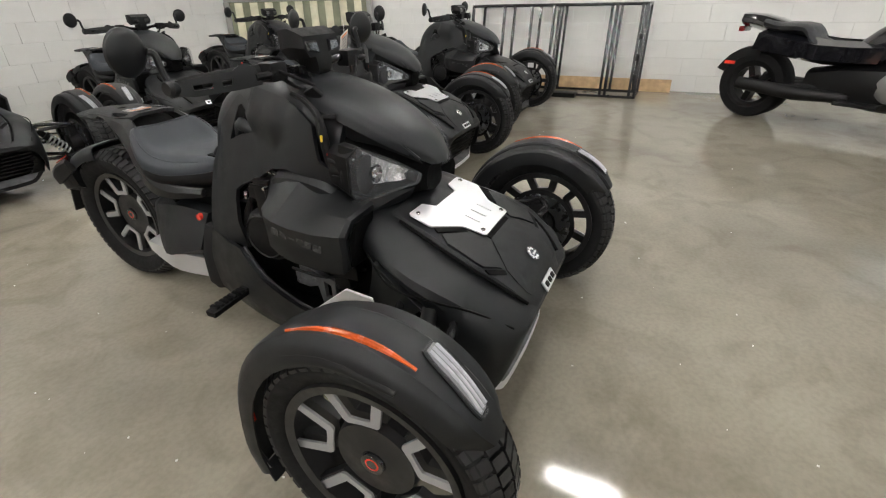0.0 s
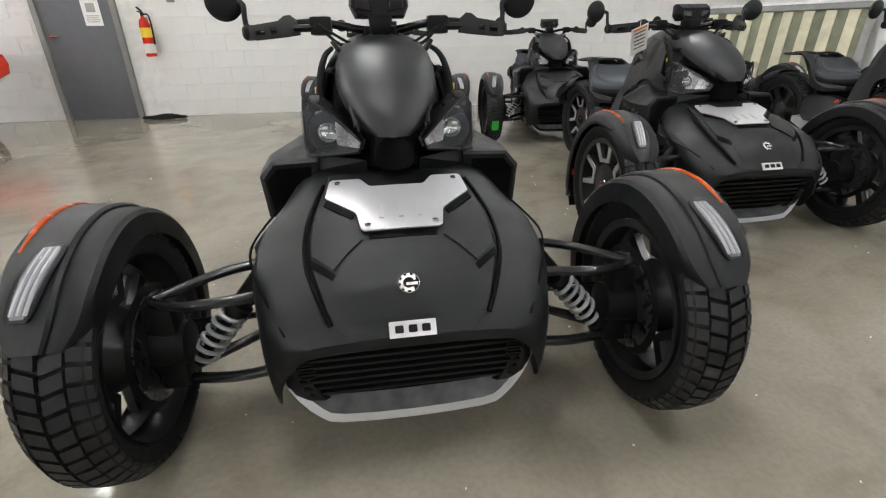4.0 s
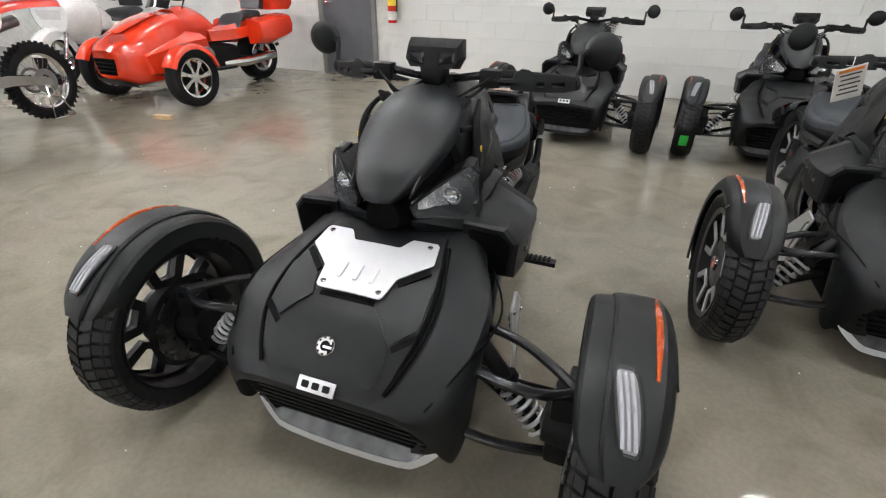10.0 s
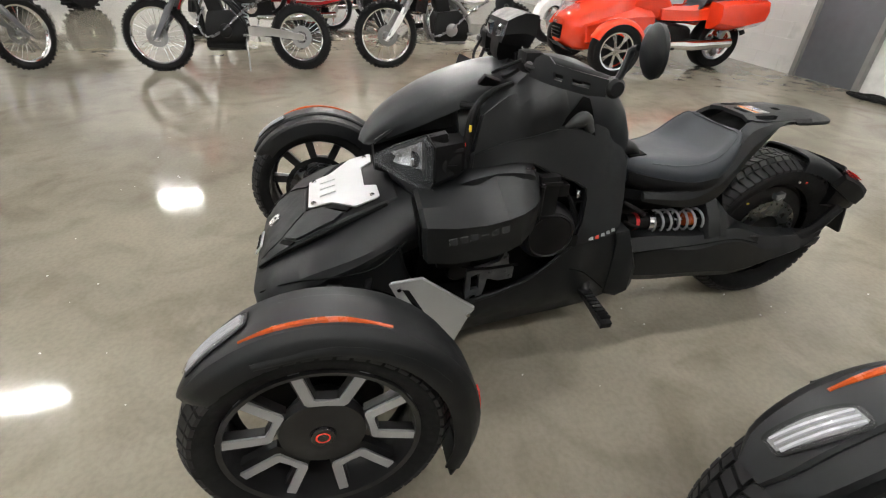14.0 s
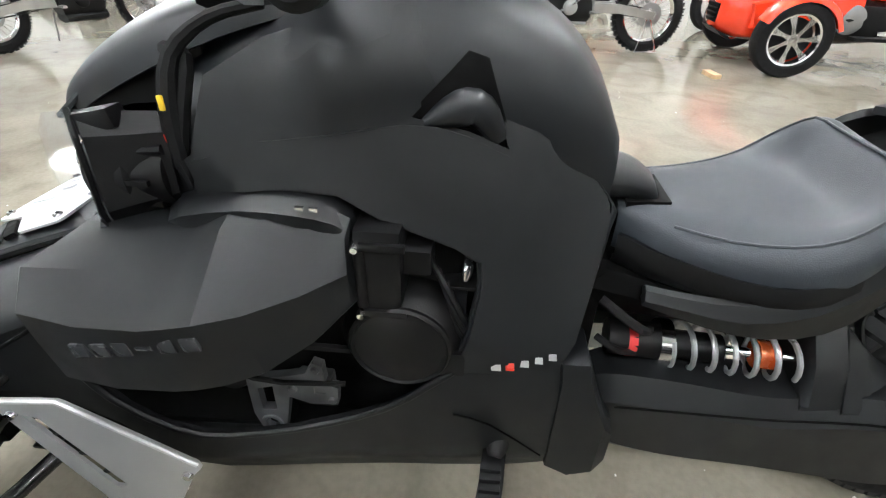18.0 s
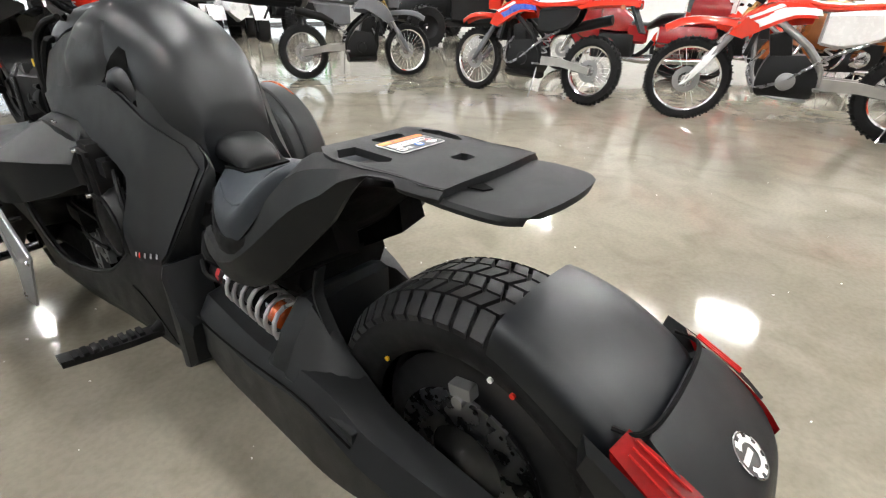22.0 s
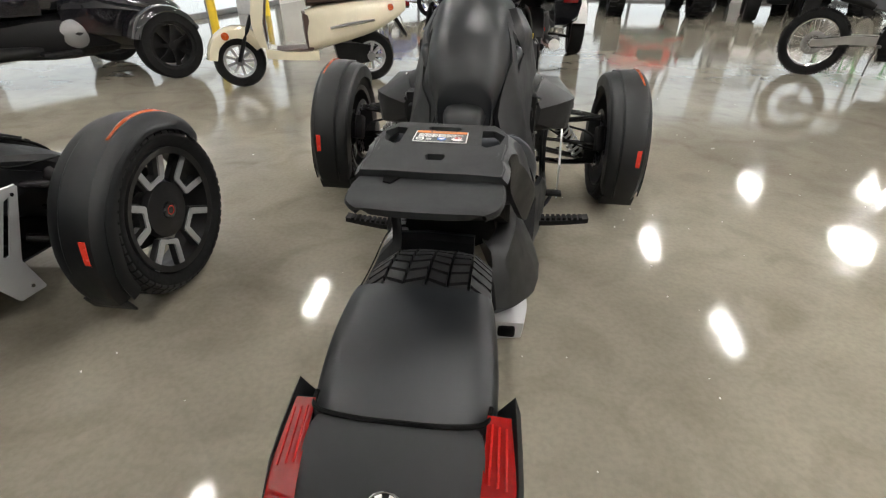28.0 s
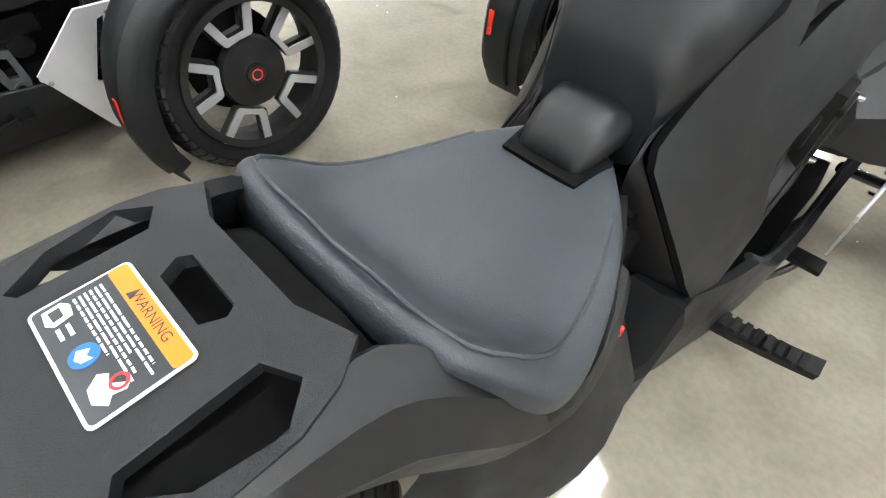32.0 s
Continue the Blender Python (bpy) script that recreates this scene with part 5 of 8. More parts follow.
def rear_gear(g, rally):
    """Seat, tail, rear wheel, swing arm, rear fender and lamps."""
    # --- seat
    top = []
    for y, w, z, h in ((1.030, .066, .640, -.006), (1.06, .092, .641, -.008), (1.10, .122, .642, -.010), (1.17, .156, .642, -.012), (1.24, .178, .645, -.006), (1.29, .187, .651, .008), (1.325, .184, .664, .024), (1.350, .172, .690, .022), (1.372, .152, .720, .010), (1.390, .132, .733, .0), (1.404, .114, .716, -.004), (1.412, .10, .66, -.004)):
        f = min(1.0, max(0.0, (1.40 - y) / .06))
        e = .030 * f + .006
        half = [(w * .985, z + h - .048 * f - .02), (w * 1.0, z + h - e), (w * .955, z + h - e * .42), (w * .86, z + h - e * .12), (w * .74, z + h * .8), (w * .56, z + h * .15 - .002), (w * .28, z - .005), (0, z - .006)]
        top.append([(-x, y, q) for x, q in half] + [(x, y, q) for x, q in half[-2::-1]])
    ridge = [(.86 * r[0][0], r[0][1], r[3][2] + .0012) for r in top[2:9]]
    ridge += [(u * .80 * top[8][0][0], 1.378, .728) for u in (.66, .33)]
    ridge += [(-x, y, z) for x, y, z in [(0, 1.380, .727)] + ridge[::-1]]
    seat = part("seat", sheet(top, .02, 3, 2), SEATMAT, g, "grey moulded seat with a raised rear edge", 60)
    part("seat_ridge", tube(ridge, .0026, 6, 2), SEATMAT, seat, "raised seam around the seat cushion")
    # No hollow is cut: a black block gives the shade of the recess.
    part("seat_recess", loft([[(-.060, 1.040, z), (.060, 1.040, z), (.052, 1.108, z), (-.052, 1.108, z)] for z in (.620, .642)], 1), CAVITY, seat, "black block put in for the shaded recess behind the neck")
    base = []
    for y, w, z in ((1.03, .088, .60), (1.10, .128, .590), (1.22, .178, .586), (1.32, .180, .612), (1.40, .13, .66)):
        base.append([(-w, y, z), (-w * 1.02, y, z - .03), (-w * .8, y, z - .06), (0, y, z - .07), (w * .8, y, z - .06), (w * 1.02, y, z - .03), (w, y, z)])
    part("seat_base", sheet(base, .012, 3, 2), DARK, g)
    # --- tail: side rails up to the deck
    for s in (1, -1):
        rail = []
        for y, xt, zt, xs, zs, xo, zo, xb, zb in ((1.075, .128, .540, .138, .536, .146, .522, .138, .508), (1.13, .150, .546, .160, .542, .168, .526, .158, .502), (1.20, .166, .558, .177, .552, .187, .528, .176, .496), (1.28, .166, .604, .180, .594, .193, .556, .182, .504), (1.35, .140, .680, .164, .664, .182, .610, .168, .528),
                                                  (1.40, .108, .742, .142, .720, .163, .660, .150, .578), (1.435, .098, .766, .128, .746, .148, .694, .136, .618), (1.475, .108, .767, .124, .756, .138, .716, .126, .660), (1.51, .110, .769, .122, .762, .133, .742, .124, .708), (1.54, .108, .771, .118, .764, .127, .755, .118, .742), (1.56, .107, .771, .114, .766, .120, .761, .114, .756), (1.598, .103, .771, .109, .767, .114, .762, .110, .757), (1.606, .104, .771, .112, .765, .118, .756, .114, .746), (1.64, .107, .771, .113, .765, .118, .756, .115, .746), (1.672, .103, .771, .109, .765, .114, .756, .111, .748)):
            dn = .008 * min(1, max(0, (y - 1.40) / .035))
            zt, zs, zo = zt - dn, zs - dn, zo - dn * .5
            rail.append([(s * xt, y, zt), (s * xs, y, zs), (s * xo, y, zo), (s * xb, y, zb), (s * (xb - .014), y, zb + .006), (s * (xo - .020), y, zo), (s * (xt - .008), y, zt - .010)])
        part("tail_rail", loft(rail, 2), PLASTIC, g, "black side panel sweeping up to the tail deck", 24)
        # Near-black filler gives the shade inside the tail.
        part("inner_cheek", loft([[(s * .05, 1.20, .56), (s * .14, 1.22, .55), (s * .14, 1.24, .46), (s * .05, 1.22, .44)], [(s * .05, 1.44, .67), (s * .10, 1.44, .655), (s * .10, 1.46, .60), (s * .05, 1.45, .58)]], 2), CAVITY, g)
    dz = lambda u, v: (u, v, .768 - .12 * max(0, abs(u) - .058) - .05 * max(0, 1.46 - v))
    deck = [(-.090, 1.425), (-.05, 1.440), (.05, 1.440), (.090, 1.425), (.106, 1.45), (.114, 1.48), (.114, 1.54), (.107, 1.585), (.106, 1.61), (.110, 1.640), (.106, 1.672), (.05, 1.682), (0, 1.684), (-.05, 1.682), (-.106, 1.672), (-.110, 1.640), (-.106, 1.61), (-.107, 1.585), (-.114, 1.54), (-.114, 1.48), (-.106, 1.45)]
    hole_mid = [(-.013, 1.606), (.013, 1.606), (.016, 1.615), (.012, 1.632), (-.012, 1.632), (-.016, 1.615)]
    hole_f = [(-.026, 1.464), (.026, 1.464), (.031, 1.472), (.024, 1.486), (-.024, 1.486), (-.031, 1.472)]
    side = [[(s * .068, 1.474), (s * .090, 1.462), (s * .108, 1.484), (s * .100, 1.530), (s * .078, 1.558), (s * .069, 1.552)] for s in (1, -1)]
    dk = part("tail_deck", plate(deck, dz, .012, [hole_mid, hole_f, *side], 1), GRAINED, g, "black tail deck with openings", 30)
    # Near-black mass puts in the shade below the deck and its openings.
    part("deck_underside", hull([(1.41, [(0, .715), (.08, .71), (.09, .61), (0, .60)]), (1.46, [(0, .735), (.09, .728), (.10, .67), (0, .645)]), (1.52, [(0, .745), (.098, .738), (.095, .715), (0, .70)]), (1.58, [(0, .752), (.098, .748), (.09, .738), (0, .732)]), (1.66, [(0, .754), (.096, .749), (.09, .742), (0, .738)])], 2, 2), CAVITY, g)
    # rear lip below the deck
    lip = []
    for y, w, z in ((1.645, .104, .756), (1.68, .108, .756), (1.715, .110, .757), (1.745, .108, .757), (1.770, .102, .757), (1.786, .086, .756)):
        lip.append([(-w, y - .016, z - .016), (-w * .985, y - .010, z - .004), (-w * .5, y, z), (0, y + .003, z + .001), (w * .5, y, z), (w * .985, y - .010, z - .004), (w, y - .016, z - .016)])
    part("tail_lip", sheet(lip, .010, 3, 2), GRAINED, g, "smooth sloping end of the tail")
    # Flat black patch paints the shaded notch; nothing is cut.
    part("lip_notch", plate([(.040, 1.678), (.068, 1.676), (.064, 1.700), (.052, 1.706)], lambda u, v: (u, v, .7585), .002), CAVITY, dk)
    warning_label(dk)
    # --- rear wheel
    w = thing("rear_wheel", "", "")
    w.parent = g
    c = (0, 1.709, .300)
    tyre(.302, .200, .205, c, w, 60)
    (rally_rim if rally else plain_rim)((-.02, c[1], c[2]), .200, w, -1)
    part("rear_disc", lathe([(.07, .075), (.136, .075), (.136, .080), (.07, .080)], (0, c[1], c[2]), 44, closed=True), DISC, g, "drilled brake disc")
    bm = bmesh.new()
    for i in range(30):
        a = 2 * math.pi * i / 30
        lathe([(0, .0815), (.004, .0815)], (0, c[1] + .122 * math.cos(a), c[2] + .122 * math.sin(a)), 6, 'x', bm)
    tagged(part("disc_hole", bm, CAVITY, g), kind="stuff")
    part("wheel_back", lathe([(0, .062), (.12, .062), (.186, .055), (.186, .050), (0, .050)], (0, c[1], c[2]), 40), WHEELBLACK, g, "black inner wheel face")
    bm = box((.088, 1.704, .462), (.022, .040, .022), .005, pose(0, 0, 0, 12))
    lathe([(0, .085), (.010, .085), (.010, .104), (0, .104)], (0, 1.704, .446), 14, 'x', bm)
    part("rear_caliper", bm, GUNMETAL, g)
    for y, z, mt, nm in ((1.56, .445, YELLOW, "yellow_dot"), (1.79, .515, REDREF, "red_dot"), (1.755, .52, WHITE, "pale_dot")):
        part(nm, lathe([(0, .1030), (.0042, .1030), (.0042, .099)], (0, y, z), 12), mt, w)
    # --- swing arm cover on the left, guard and silencer on the right
    arm = []
    for y, x0, x1, z0, z1 in ((1.02, .10, .172, .22, .350), (1.06, .105, .190, .205, .378), (1.16, .11, .202, .198, .384), (1.30, .11, .207, .198, .374), (1.42, .11, .208, .190, .392), (1.50, .112, .208, .185, .386), (1.58, .114, .206, .195, .352), (1.66, .116, .200, .215, .336), (1.80, .118, .186, .240, .322), (1.90, .118, .165, .27, .312)):
        arm.append([(x0, y, z0), (x1 - .03, y, z0), (x1, y, z0 + .04), (x1 - .004, y, z1 - .04), (x1 - .03, y, z1), (x0, y, z1 + .01)])
    part("swing_arm_cover", loft(arm, 3), PLASTIC, g, "long black cover over the drive shaft", 26)
    part("cover_seam", tube([(.194, 1.06, .338), (.203, 1.16, .350), (.203, 1.28, .352), (.202, 1.37, .358), (.203, 1.46, .362), (.196, 1.57, .330)], .0022, 6, 3), CAVITY, g)
    part("shaft_tunnel", loft([[(-.06, y, z), (.05, y, z + .004), (.118, y, z - .002), (.160, y, z - .050), (.188, y, .372), (.188, y, .32), (-.06, y, .30)] for y, z in ((1.338, .446), (1.350, .482), (1.375, .490), (1.398, .484))], 1), PLASTIC, g, "", 30)
    part("tunnel_shoulder", loft([[(.108, y, z), (.122, y, z - .002), (.160, y, z - .05 * k), (.192, y, .372 - .02 * (1 - k)), (.192, y, .32), (.108, y, .30)] for y, z, k in ((1.396, .484, 1), (1.43, .455, .9), (1.47, .418, .6), (1.52, .388, .3), (1.57, .352, .1))], 2), PLASTIC, g, "", 30)
    # Added strip follows the tyre's dark edge and the shadow in the gap.
    part("wheel_lip", sheet([[(.103, y, z), (.113, y - .002, z), (.123, y, z - .003)] for y, z in ((1.424, .566), (1.412, .53), (1.410, .503), (1.427, .467), (1.452, .43), (1.482, .396))], .004, 3, 2), PLASTIC, g, "thin curved dark strip added for the shaded gap beside the rear tyre")
    gd = [[(-.04, 1.06, .46), (-.15, 1.06, .45), (-.215, 1.065, .33), (-.14, 1.06, .27)], [(-.02, 1.17, .49), (-.16, 1.17, .465), (-.238, 1.17, .300), (-.14, 1.17, .25)], [(-.04, 1.28, .485), (-.155, 1.28, .455), (-.222, 1.27, .275), (-.14, 1.28, .25)],
          [(-.100, 1.38, .455), (-.130, 1.38, .43), (-.166, 1.37, .295), (-.13, 1.38, .28)], [(-.104, 1.43, .42), (-.112, 1.43, .40), (-.122, 1.43, .33), (-.112, 1.43, .32)]]
    part("silencer_guard", loft(gd, 2), PLASTIC, g, "black guard above the silencer")
    bm = loft([[(-.09, 1.05, .26), (-.17, 1.05, .26), (-.18, 1.05, .19), (-.10, 1.05, .18)], [(-.10, 1.25, .28), (-.195, 1.25, .27), (-.20, 1.25, .19), (-.11, 1.25, .18)], [(-.105, 1.35, .295), (-.200, 1.35, .288), (-.198, 1.35, .222), (-.11, 1.35, .212)], [(-.110, 1.428, .290), (-.190, 1.418, .284), (-.186, 1.418, .240), (-.118, 1.428, .236)]], 3)
    mf = part("silencer", bm, ALU_DULL, g, "silver exhaust silencer")
    part("silencer_outlet", box((-.150, 1.426, .263), (.042, .012, .03), .008), CAVITY, mf)
    part("red_cap", lathe([(0, -.012), (.012, -.012), (.014, -.004), (.014, .012), (0, .012)], (-.158, 1.092, .437), 14), REDREF, g, "small red cap")
    # --- rear dampers
    for s in (1,):
        a, b = Vector((.112, 1.045, .418)), Vector((.127, 1.345, .416))
        dm = part("rear_damper", tube([a, a * .7 + b * .3, a * .69 + b * .31, a * .40 + b * .60], [.030, .030, .024, .024], 14, 1), DARK, g)
        part("damper_rod", tube([a * .41 + b * .59, b], .008, 10, 1), CHROME, dm)
        part("rear_spring", spring(a * .68 + b * .32, a * .04 + b * .96, .037, .0044, 6.2), SPRING, dm, "silver coil spring")
        part("spring_collar", tube([a * .74 + b * .26, a * .67 + b * .33], .039, 18, 1), CHROME, dm)
        part("damper_label", lathe([(0, .0), (.0305, 0), (.0305, .014)], tuple(a * .90 + b * .10), 18, 'y'), LABELRED, dm)
        part("orange_bumper", tube([a * .22 + b * .78, a * .12 + b * .88], .024, 14, 1), AMBER, dm)
    # Near-black filler puts in the darkness of the open space below the seat.
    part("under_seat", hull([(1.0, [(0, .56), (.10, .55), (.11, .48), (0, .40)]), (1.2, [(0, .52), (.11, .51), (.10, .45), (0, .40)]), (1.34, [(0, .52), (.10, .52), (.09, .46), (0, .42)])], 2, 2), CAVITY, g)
    bm = tube([(.12, 1.02, .50), (.15, 1.08, .47), (.10, 1.12, .43)], .008, 7, 3)
    part("rear_wire", bm, RUBBER, g)
    part("rear_wire", tube([(.14, 1.02, .44), (.15, 1.06, .42), (.12, 1.12, .40)], .006, 7, 3), RUBBER, g)
    # --- rear fender (hugger) and lamp carrier
    rows = []
    for a, R, wd in ((81.5, .323, .106), (76, .325, .110), (66, .328, .116), (56, .332, .119), (48, .338, .118), (44, .342, .110)):
        ca, sa = math.cos(radians(a)), math.sin(radians(a))
        rows.append([(x * wd, 1.709 + ca * (R + dr), .300 + sa * (R + dr)) for x, dr in ((-1.0, -.058), (-1.0, -.03), (-.90, -.008), (-.55, .0), (0, .004), (.55, .0), (.90, -.008), (1.0, -.03), (1.0, -.058))])
    part("rear_fender", sheet(rows, .006, 4, 2), PANEL, g, "smooth dark rear fender over the tyre")
    part("fender_seam", tube([(-.110, 1.915, .560), (-.106, 1.938, .562), (-.088, 1.950, .566), (-.045, 1.955, .566), (0, 1.956, .567), (.045, 1.955, .566), (.088, 1.950, .566), (.106, 1.938, .562), (.110, 1.915, .560)], .0032, 6, 3), CAVITY, g, "dark joint at the end of the fender")
    car = []
    for y, z, wd, e in ((1.985, .553, .104, .05), (1.998, .548, .110, .06), (2.02, .535, .113, .065), (2.055, .511, .112, .07), (2.080, .491, .101, .07), (2.098, .476, .080, .06), (2.110, .440, .070, .03), (2.113, .41, .062, .02)):
        car.append([(-wd - .012, y - .03, z - e), (-wd, y - .004, z - .012), (-wd * .9, y, z), (0, y + .002, z + .003), (wd * .9, y, z), (wd, y - .004, z - .012), (wd + .012, y - .03, z - e)])
    cr_ = part("lamp_carrier", sheet(car, .010, 3, 2), PLASTIC, g, "black tail panel with a round badge")
    unit = [cr_]
    n = Vector((0, .56, .83)).normalized()
    R3 = n.to_track_quat('Z', 'Y').to_matrix().to_4x4()
    emblem(cr_, Matrix.Translation((0, 2.072, .5030)) @ R3 @ pose(0, 0, 0, 0, 0, 180), .0265)
    for s in (1, -1):
        lamp = [[(s * .112, 1.965, .556), (s * .143, 1.957, .545), (s * .146, 1.965, .520), (s * .116, 1.98, .53)],
                [(s * .110, 2.03, .528), (s * .152, 2.02, .512), (s * .156, 2.02, .470), (s * .114, 2.04, .478)],
                [(s * .107, 2.072, .502), (s * .154, 2.060, .484), (s * .156, 2.054, .446), (s * .111, 2.077, .456)],
                [(s * .104, 2.096, .478), (s * .148, 2.083, .460), (s * .148, 2.074, .434), (s * .108, 2.090, .445)]]
        tl = part("tail_lamp", loft(lamp, 2), REDLENS, g, "tall angular red tail lamp", 24)
        for k in range(3):
            part("lamp_bar", tube([(s * (.119 + k * .009), 1.975, .5530 - k * .0029), (s * (.118 + k * .011), 2.035, .5265 - k * .0042)], .0016, 6, 1), REDBAR, tl)
        edge = [[(s * .148, 1.93, .552), (s * .156, 1.94, .535), (s * .142, 1.93, .49), (s * .12, 1.92, .50)], [(s * .154, 2.02, .515), (s * .162, 2.02, .50), (s * .156, 2.01, .44), (s * .12, 2.0, .45)], [(s * .154, 2.070, .480), (s * .160, 2.065, .455), (s * .152, 2.055, .420), (s * .11, 2.05, .42)]]
        unit.append(tl)
        unit.append(part("lamp_shroud", loft(edge, 2), PLASTIC, g, "", 26))
    unit.append(part("carrier_back", hull([(1.94, [(0, .53), (.12, .52), (.13, .42), (0, .36)]), (2.03, [(0, .50), (.12, .49), (.13, .40), (0, .33)]), (2.095, [(0, .45), (.10, .44), (.11, .38), (0, .34)])], 2, 2), DARK, g))
    unit.append(part("plate_holder", box((0, 2.11, .34), (.19, .012, .17), .006, pose(0, 0, 0, 16)), DARK, g))
    for ob in unit:
        for o in (ob, *ob.children_recursive):
            o.data.transform(Matrix.Translation((0, -.034, .010)) @ Matrix.Diagonal((.945, 1, 1, 1)))
    bm = tube([(.13, 1.75, .30), (.15, 1.85, .33), (.14, 1.95, .42)], .02, 8, 3)
    part("fender_stay", bm, DARK, g)


def warning_label(parent):
    """Warning label on the tail deck: white border, orange head, bars for the small print."""
    x0, y0, w, h, z = .048, 1.494, .092, .058, .7688

    def at(u, v):
        return x0 - u * w, y0 + v * h

    def rounded(m, r, v0=0.0, v1=1.0):
        """Outline of a field inset by m, with corners of radius r."""
        pts = []
        for cu, cv, a0 in ((m + r, v0 * h + m + r, 180), (w - m - r, v0 * h + m + r, 270), (w - m - r, v1 * h - m - r, 0), (m + r, v1 * h - m - r, 90)):
            pts += [(x0 - cu - r * math.cos(radians(a0 + k * 30)), y0 + cv + r * math.sin(radians(a0 + k * 30))) for k in range(4)]
        return pts
    flat = lambda dz: (lambda u, v: (u, v, z + dz))
    lb = part("warning_label", plate(rounded(0, .0045), flat(.0008), .0008, cuts=0), WHITE, parent, "white-edged warning label with an orange head")
    part("label_field", plate(rounded(.0020, .0030), flat(.0012), .0004, cuts=0), LABELGREY, lb)
    part("label_head", plate(rounded(.0020, .0026, 0, .27), flat(.0016), .0004, cuts=0), LABELORANGE, lb)
    fc = bpy.data.curves.new("label_text", 'FONT')
    fc.body, fc.size, fc.align_x, fc.align_y = "WARNING", .0092, 'CENTER', 'CENTER'
    tx = new("label_text", fc)
    tx.data.materials.append(LABELGREY)
    tx.parent = lb
    tx.matrix_local = pose(*at(.54, .135), z + .0019, 0, 0, 180)
    tri = [at(.27, .20), at(.335, .20), at(.3025, .07)]
    part("label_triangle", plate(tri, flat(.0019), .0003, cuts=0), LABELGREY, lb)
    bm = bmesh.new()
    for k, (u0, u1) in enumerate(((.08, .86), (.08, .92), (.08, .70), (.08, .84), (.08, .88), (.08, .62))):
        u = u0
        while u < u1:
            wd = .045 + .03 * ((k * 7 + int(u * 50)) % 3)
            e = min(u + wd, u1)
            x, y = at((u + e) / 2, .335 + .052 * k)
            box((x, y, z + .0014), ((e - u) * w, .0014, .0004), bm=bm)
            u = e + .018
    for k in range(2):
        box((*at(.29, .74 + .09 * k), z + .0014), (.10 * w, .0022, .0004), bm=bm)
    part("label_print", bm, WHITE, lb, "rows of small white print")
    ring = [at(.05, .70), at(.10, .64), at(.19, .66), at(.21, .84), at(.17, .90), at(.06, .88)]
    hole = [at(.075, .73), at(.165, .73), at(.175, .83), at(.08, .84)]
    part("label_symbol", plate(ring, flat(.0016), .0004, [hole], cuts=0), WHITE, lb)
    cx, cy = at(.53, .75)
    dsc = part("label_disc", lathe([(0, .0006), (.0078, .0006), (.0078, 0)], (cx, cy, z + .0012), 24, 'z'), LABELBLUE, lb)
    part("disc_shape", plate([(cx + .005, cy + .002), (cx + .002, cy - .004), (cx - .001, cy - .001), (cx - .005, cy - .003), (cx - .004, cy + .003), (cx, cy + .005)], flat(.0022), .0003, cuts=0), WHITE, dsc)
    part("label_shape", plate([at(.70, .74), at(.74, .66), at(.80, .70), at(.87, .56), at(.90, .60), at(.88, .72), at(.93, .78), at(.86, .88), at(.76, .86)], flat(.0016), .0004, cuts=0), WHITE, lb)
    part("label_mark", lathe([(.0034, .0006), (.0052, .0006), (.0052, 0)], (*at(.83, .62), z + .0013), 24, 'z'), LABELRED, lb)


# ---- other machines in the showroom ----
SWINGARM = pm("dull aluminium arm", (0.34, 0.33, 0.31), 0.42, metal=0.7)

def bike_wheel(name, c, R, width, parent, tyre_mat=RUBBER, knobs=True, n_spokes=28, disc=True, rim_mat=CHROME):
    """Spoked motorcycle wheel, axle along x."""
    w = new(name)
    w.parent = parent
    r = R - width * .85
    part("tyre", lathe([(r, -width * .3), (r + .02, -width * .45), (R - .02, -width * .42), (R, -width * .2), (R + .004, 0), (R, width * .2), (R - .02, width * .42), (r + .02, width * .45), (r, width * .3)], c, 44), tyre_mat, w)
    if knobs:
        b = bmesh.new()
        for i in range(40):
            a = 2 * math.pi * i / 40
            for h, da in ((-.33, 0), (0, .5), (.33, 0)):
                aa = a + da * 2 * math.pi / 40
                box((c[0] + h * width, c[1] + (R + .004 - abs(h) * .03) * math.cos(aa), c[2] + (R + .004 - abs(h) * .03) * math.sin(aa)), (width * .22, .014, .022), rot=Matrix.Rotation(aa - math.pi / 2, 4, 'X'), bm=b)
        tagged(part("tread", b, tyre_mat, w), kind="stuff")
    part("rim", lathe([(r - .012, -width * .25), (r + .004, -width * .32), (r + .004, width * .32), (r - .012, width * .25), (r - .016, 0)], c, 40, closed=True), rim_mat, w)
    part("hub", lathe([(0, -.05), (.03, -.05), (.035, -.02), (.035, .02), (.03, .05), (0, .05)], c, 18), GUNMETAL, w)
    b = bmesh.new()
    for i in range(n_spokes):
        a = 2 * math.pi * i / n_spokes
        a2 = a + (.35 if i % 2 else -.35)
        x = .03 if i % 4 < 2 else -.03
        rod((c[0] + x, c[1] + .033 * math.cos(a2), c[2] + .033 * math.sin(a2)), (c[0], c[1] + (r - .01) * math.cos(a), c[2] + (r - .01) * math.sin(a)), .0022, 4, b)
    tagged(part("wire_spoke", b, CHROME, w), kind="stuff")
    if disc:
        part("disc", lathe([(.06, .055), (.11, .055), (.11, .059), (.06, .059)], c, 28, closed=True), GUNMETAL, w)
    return w


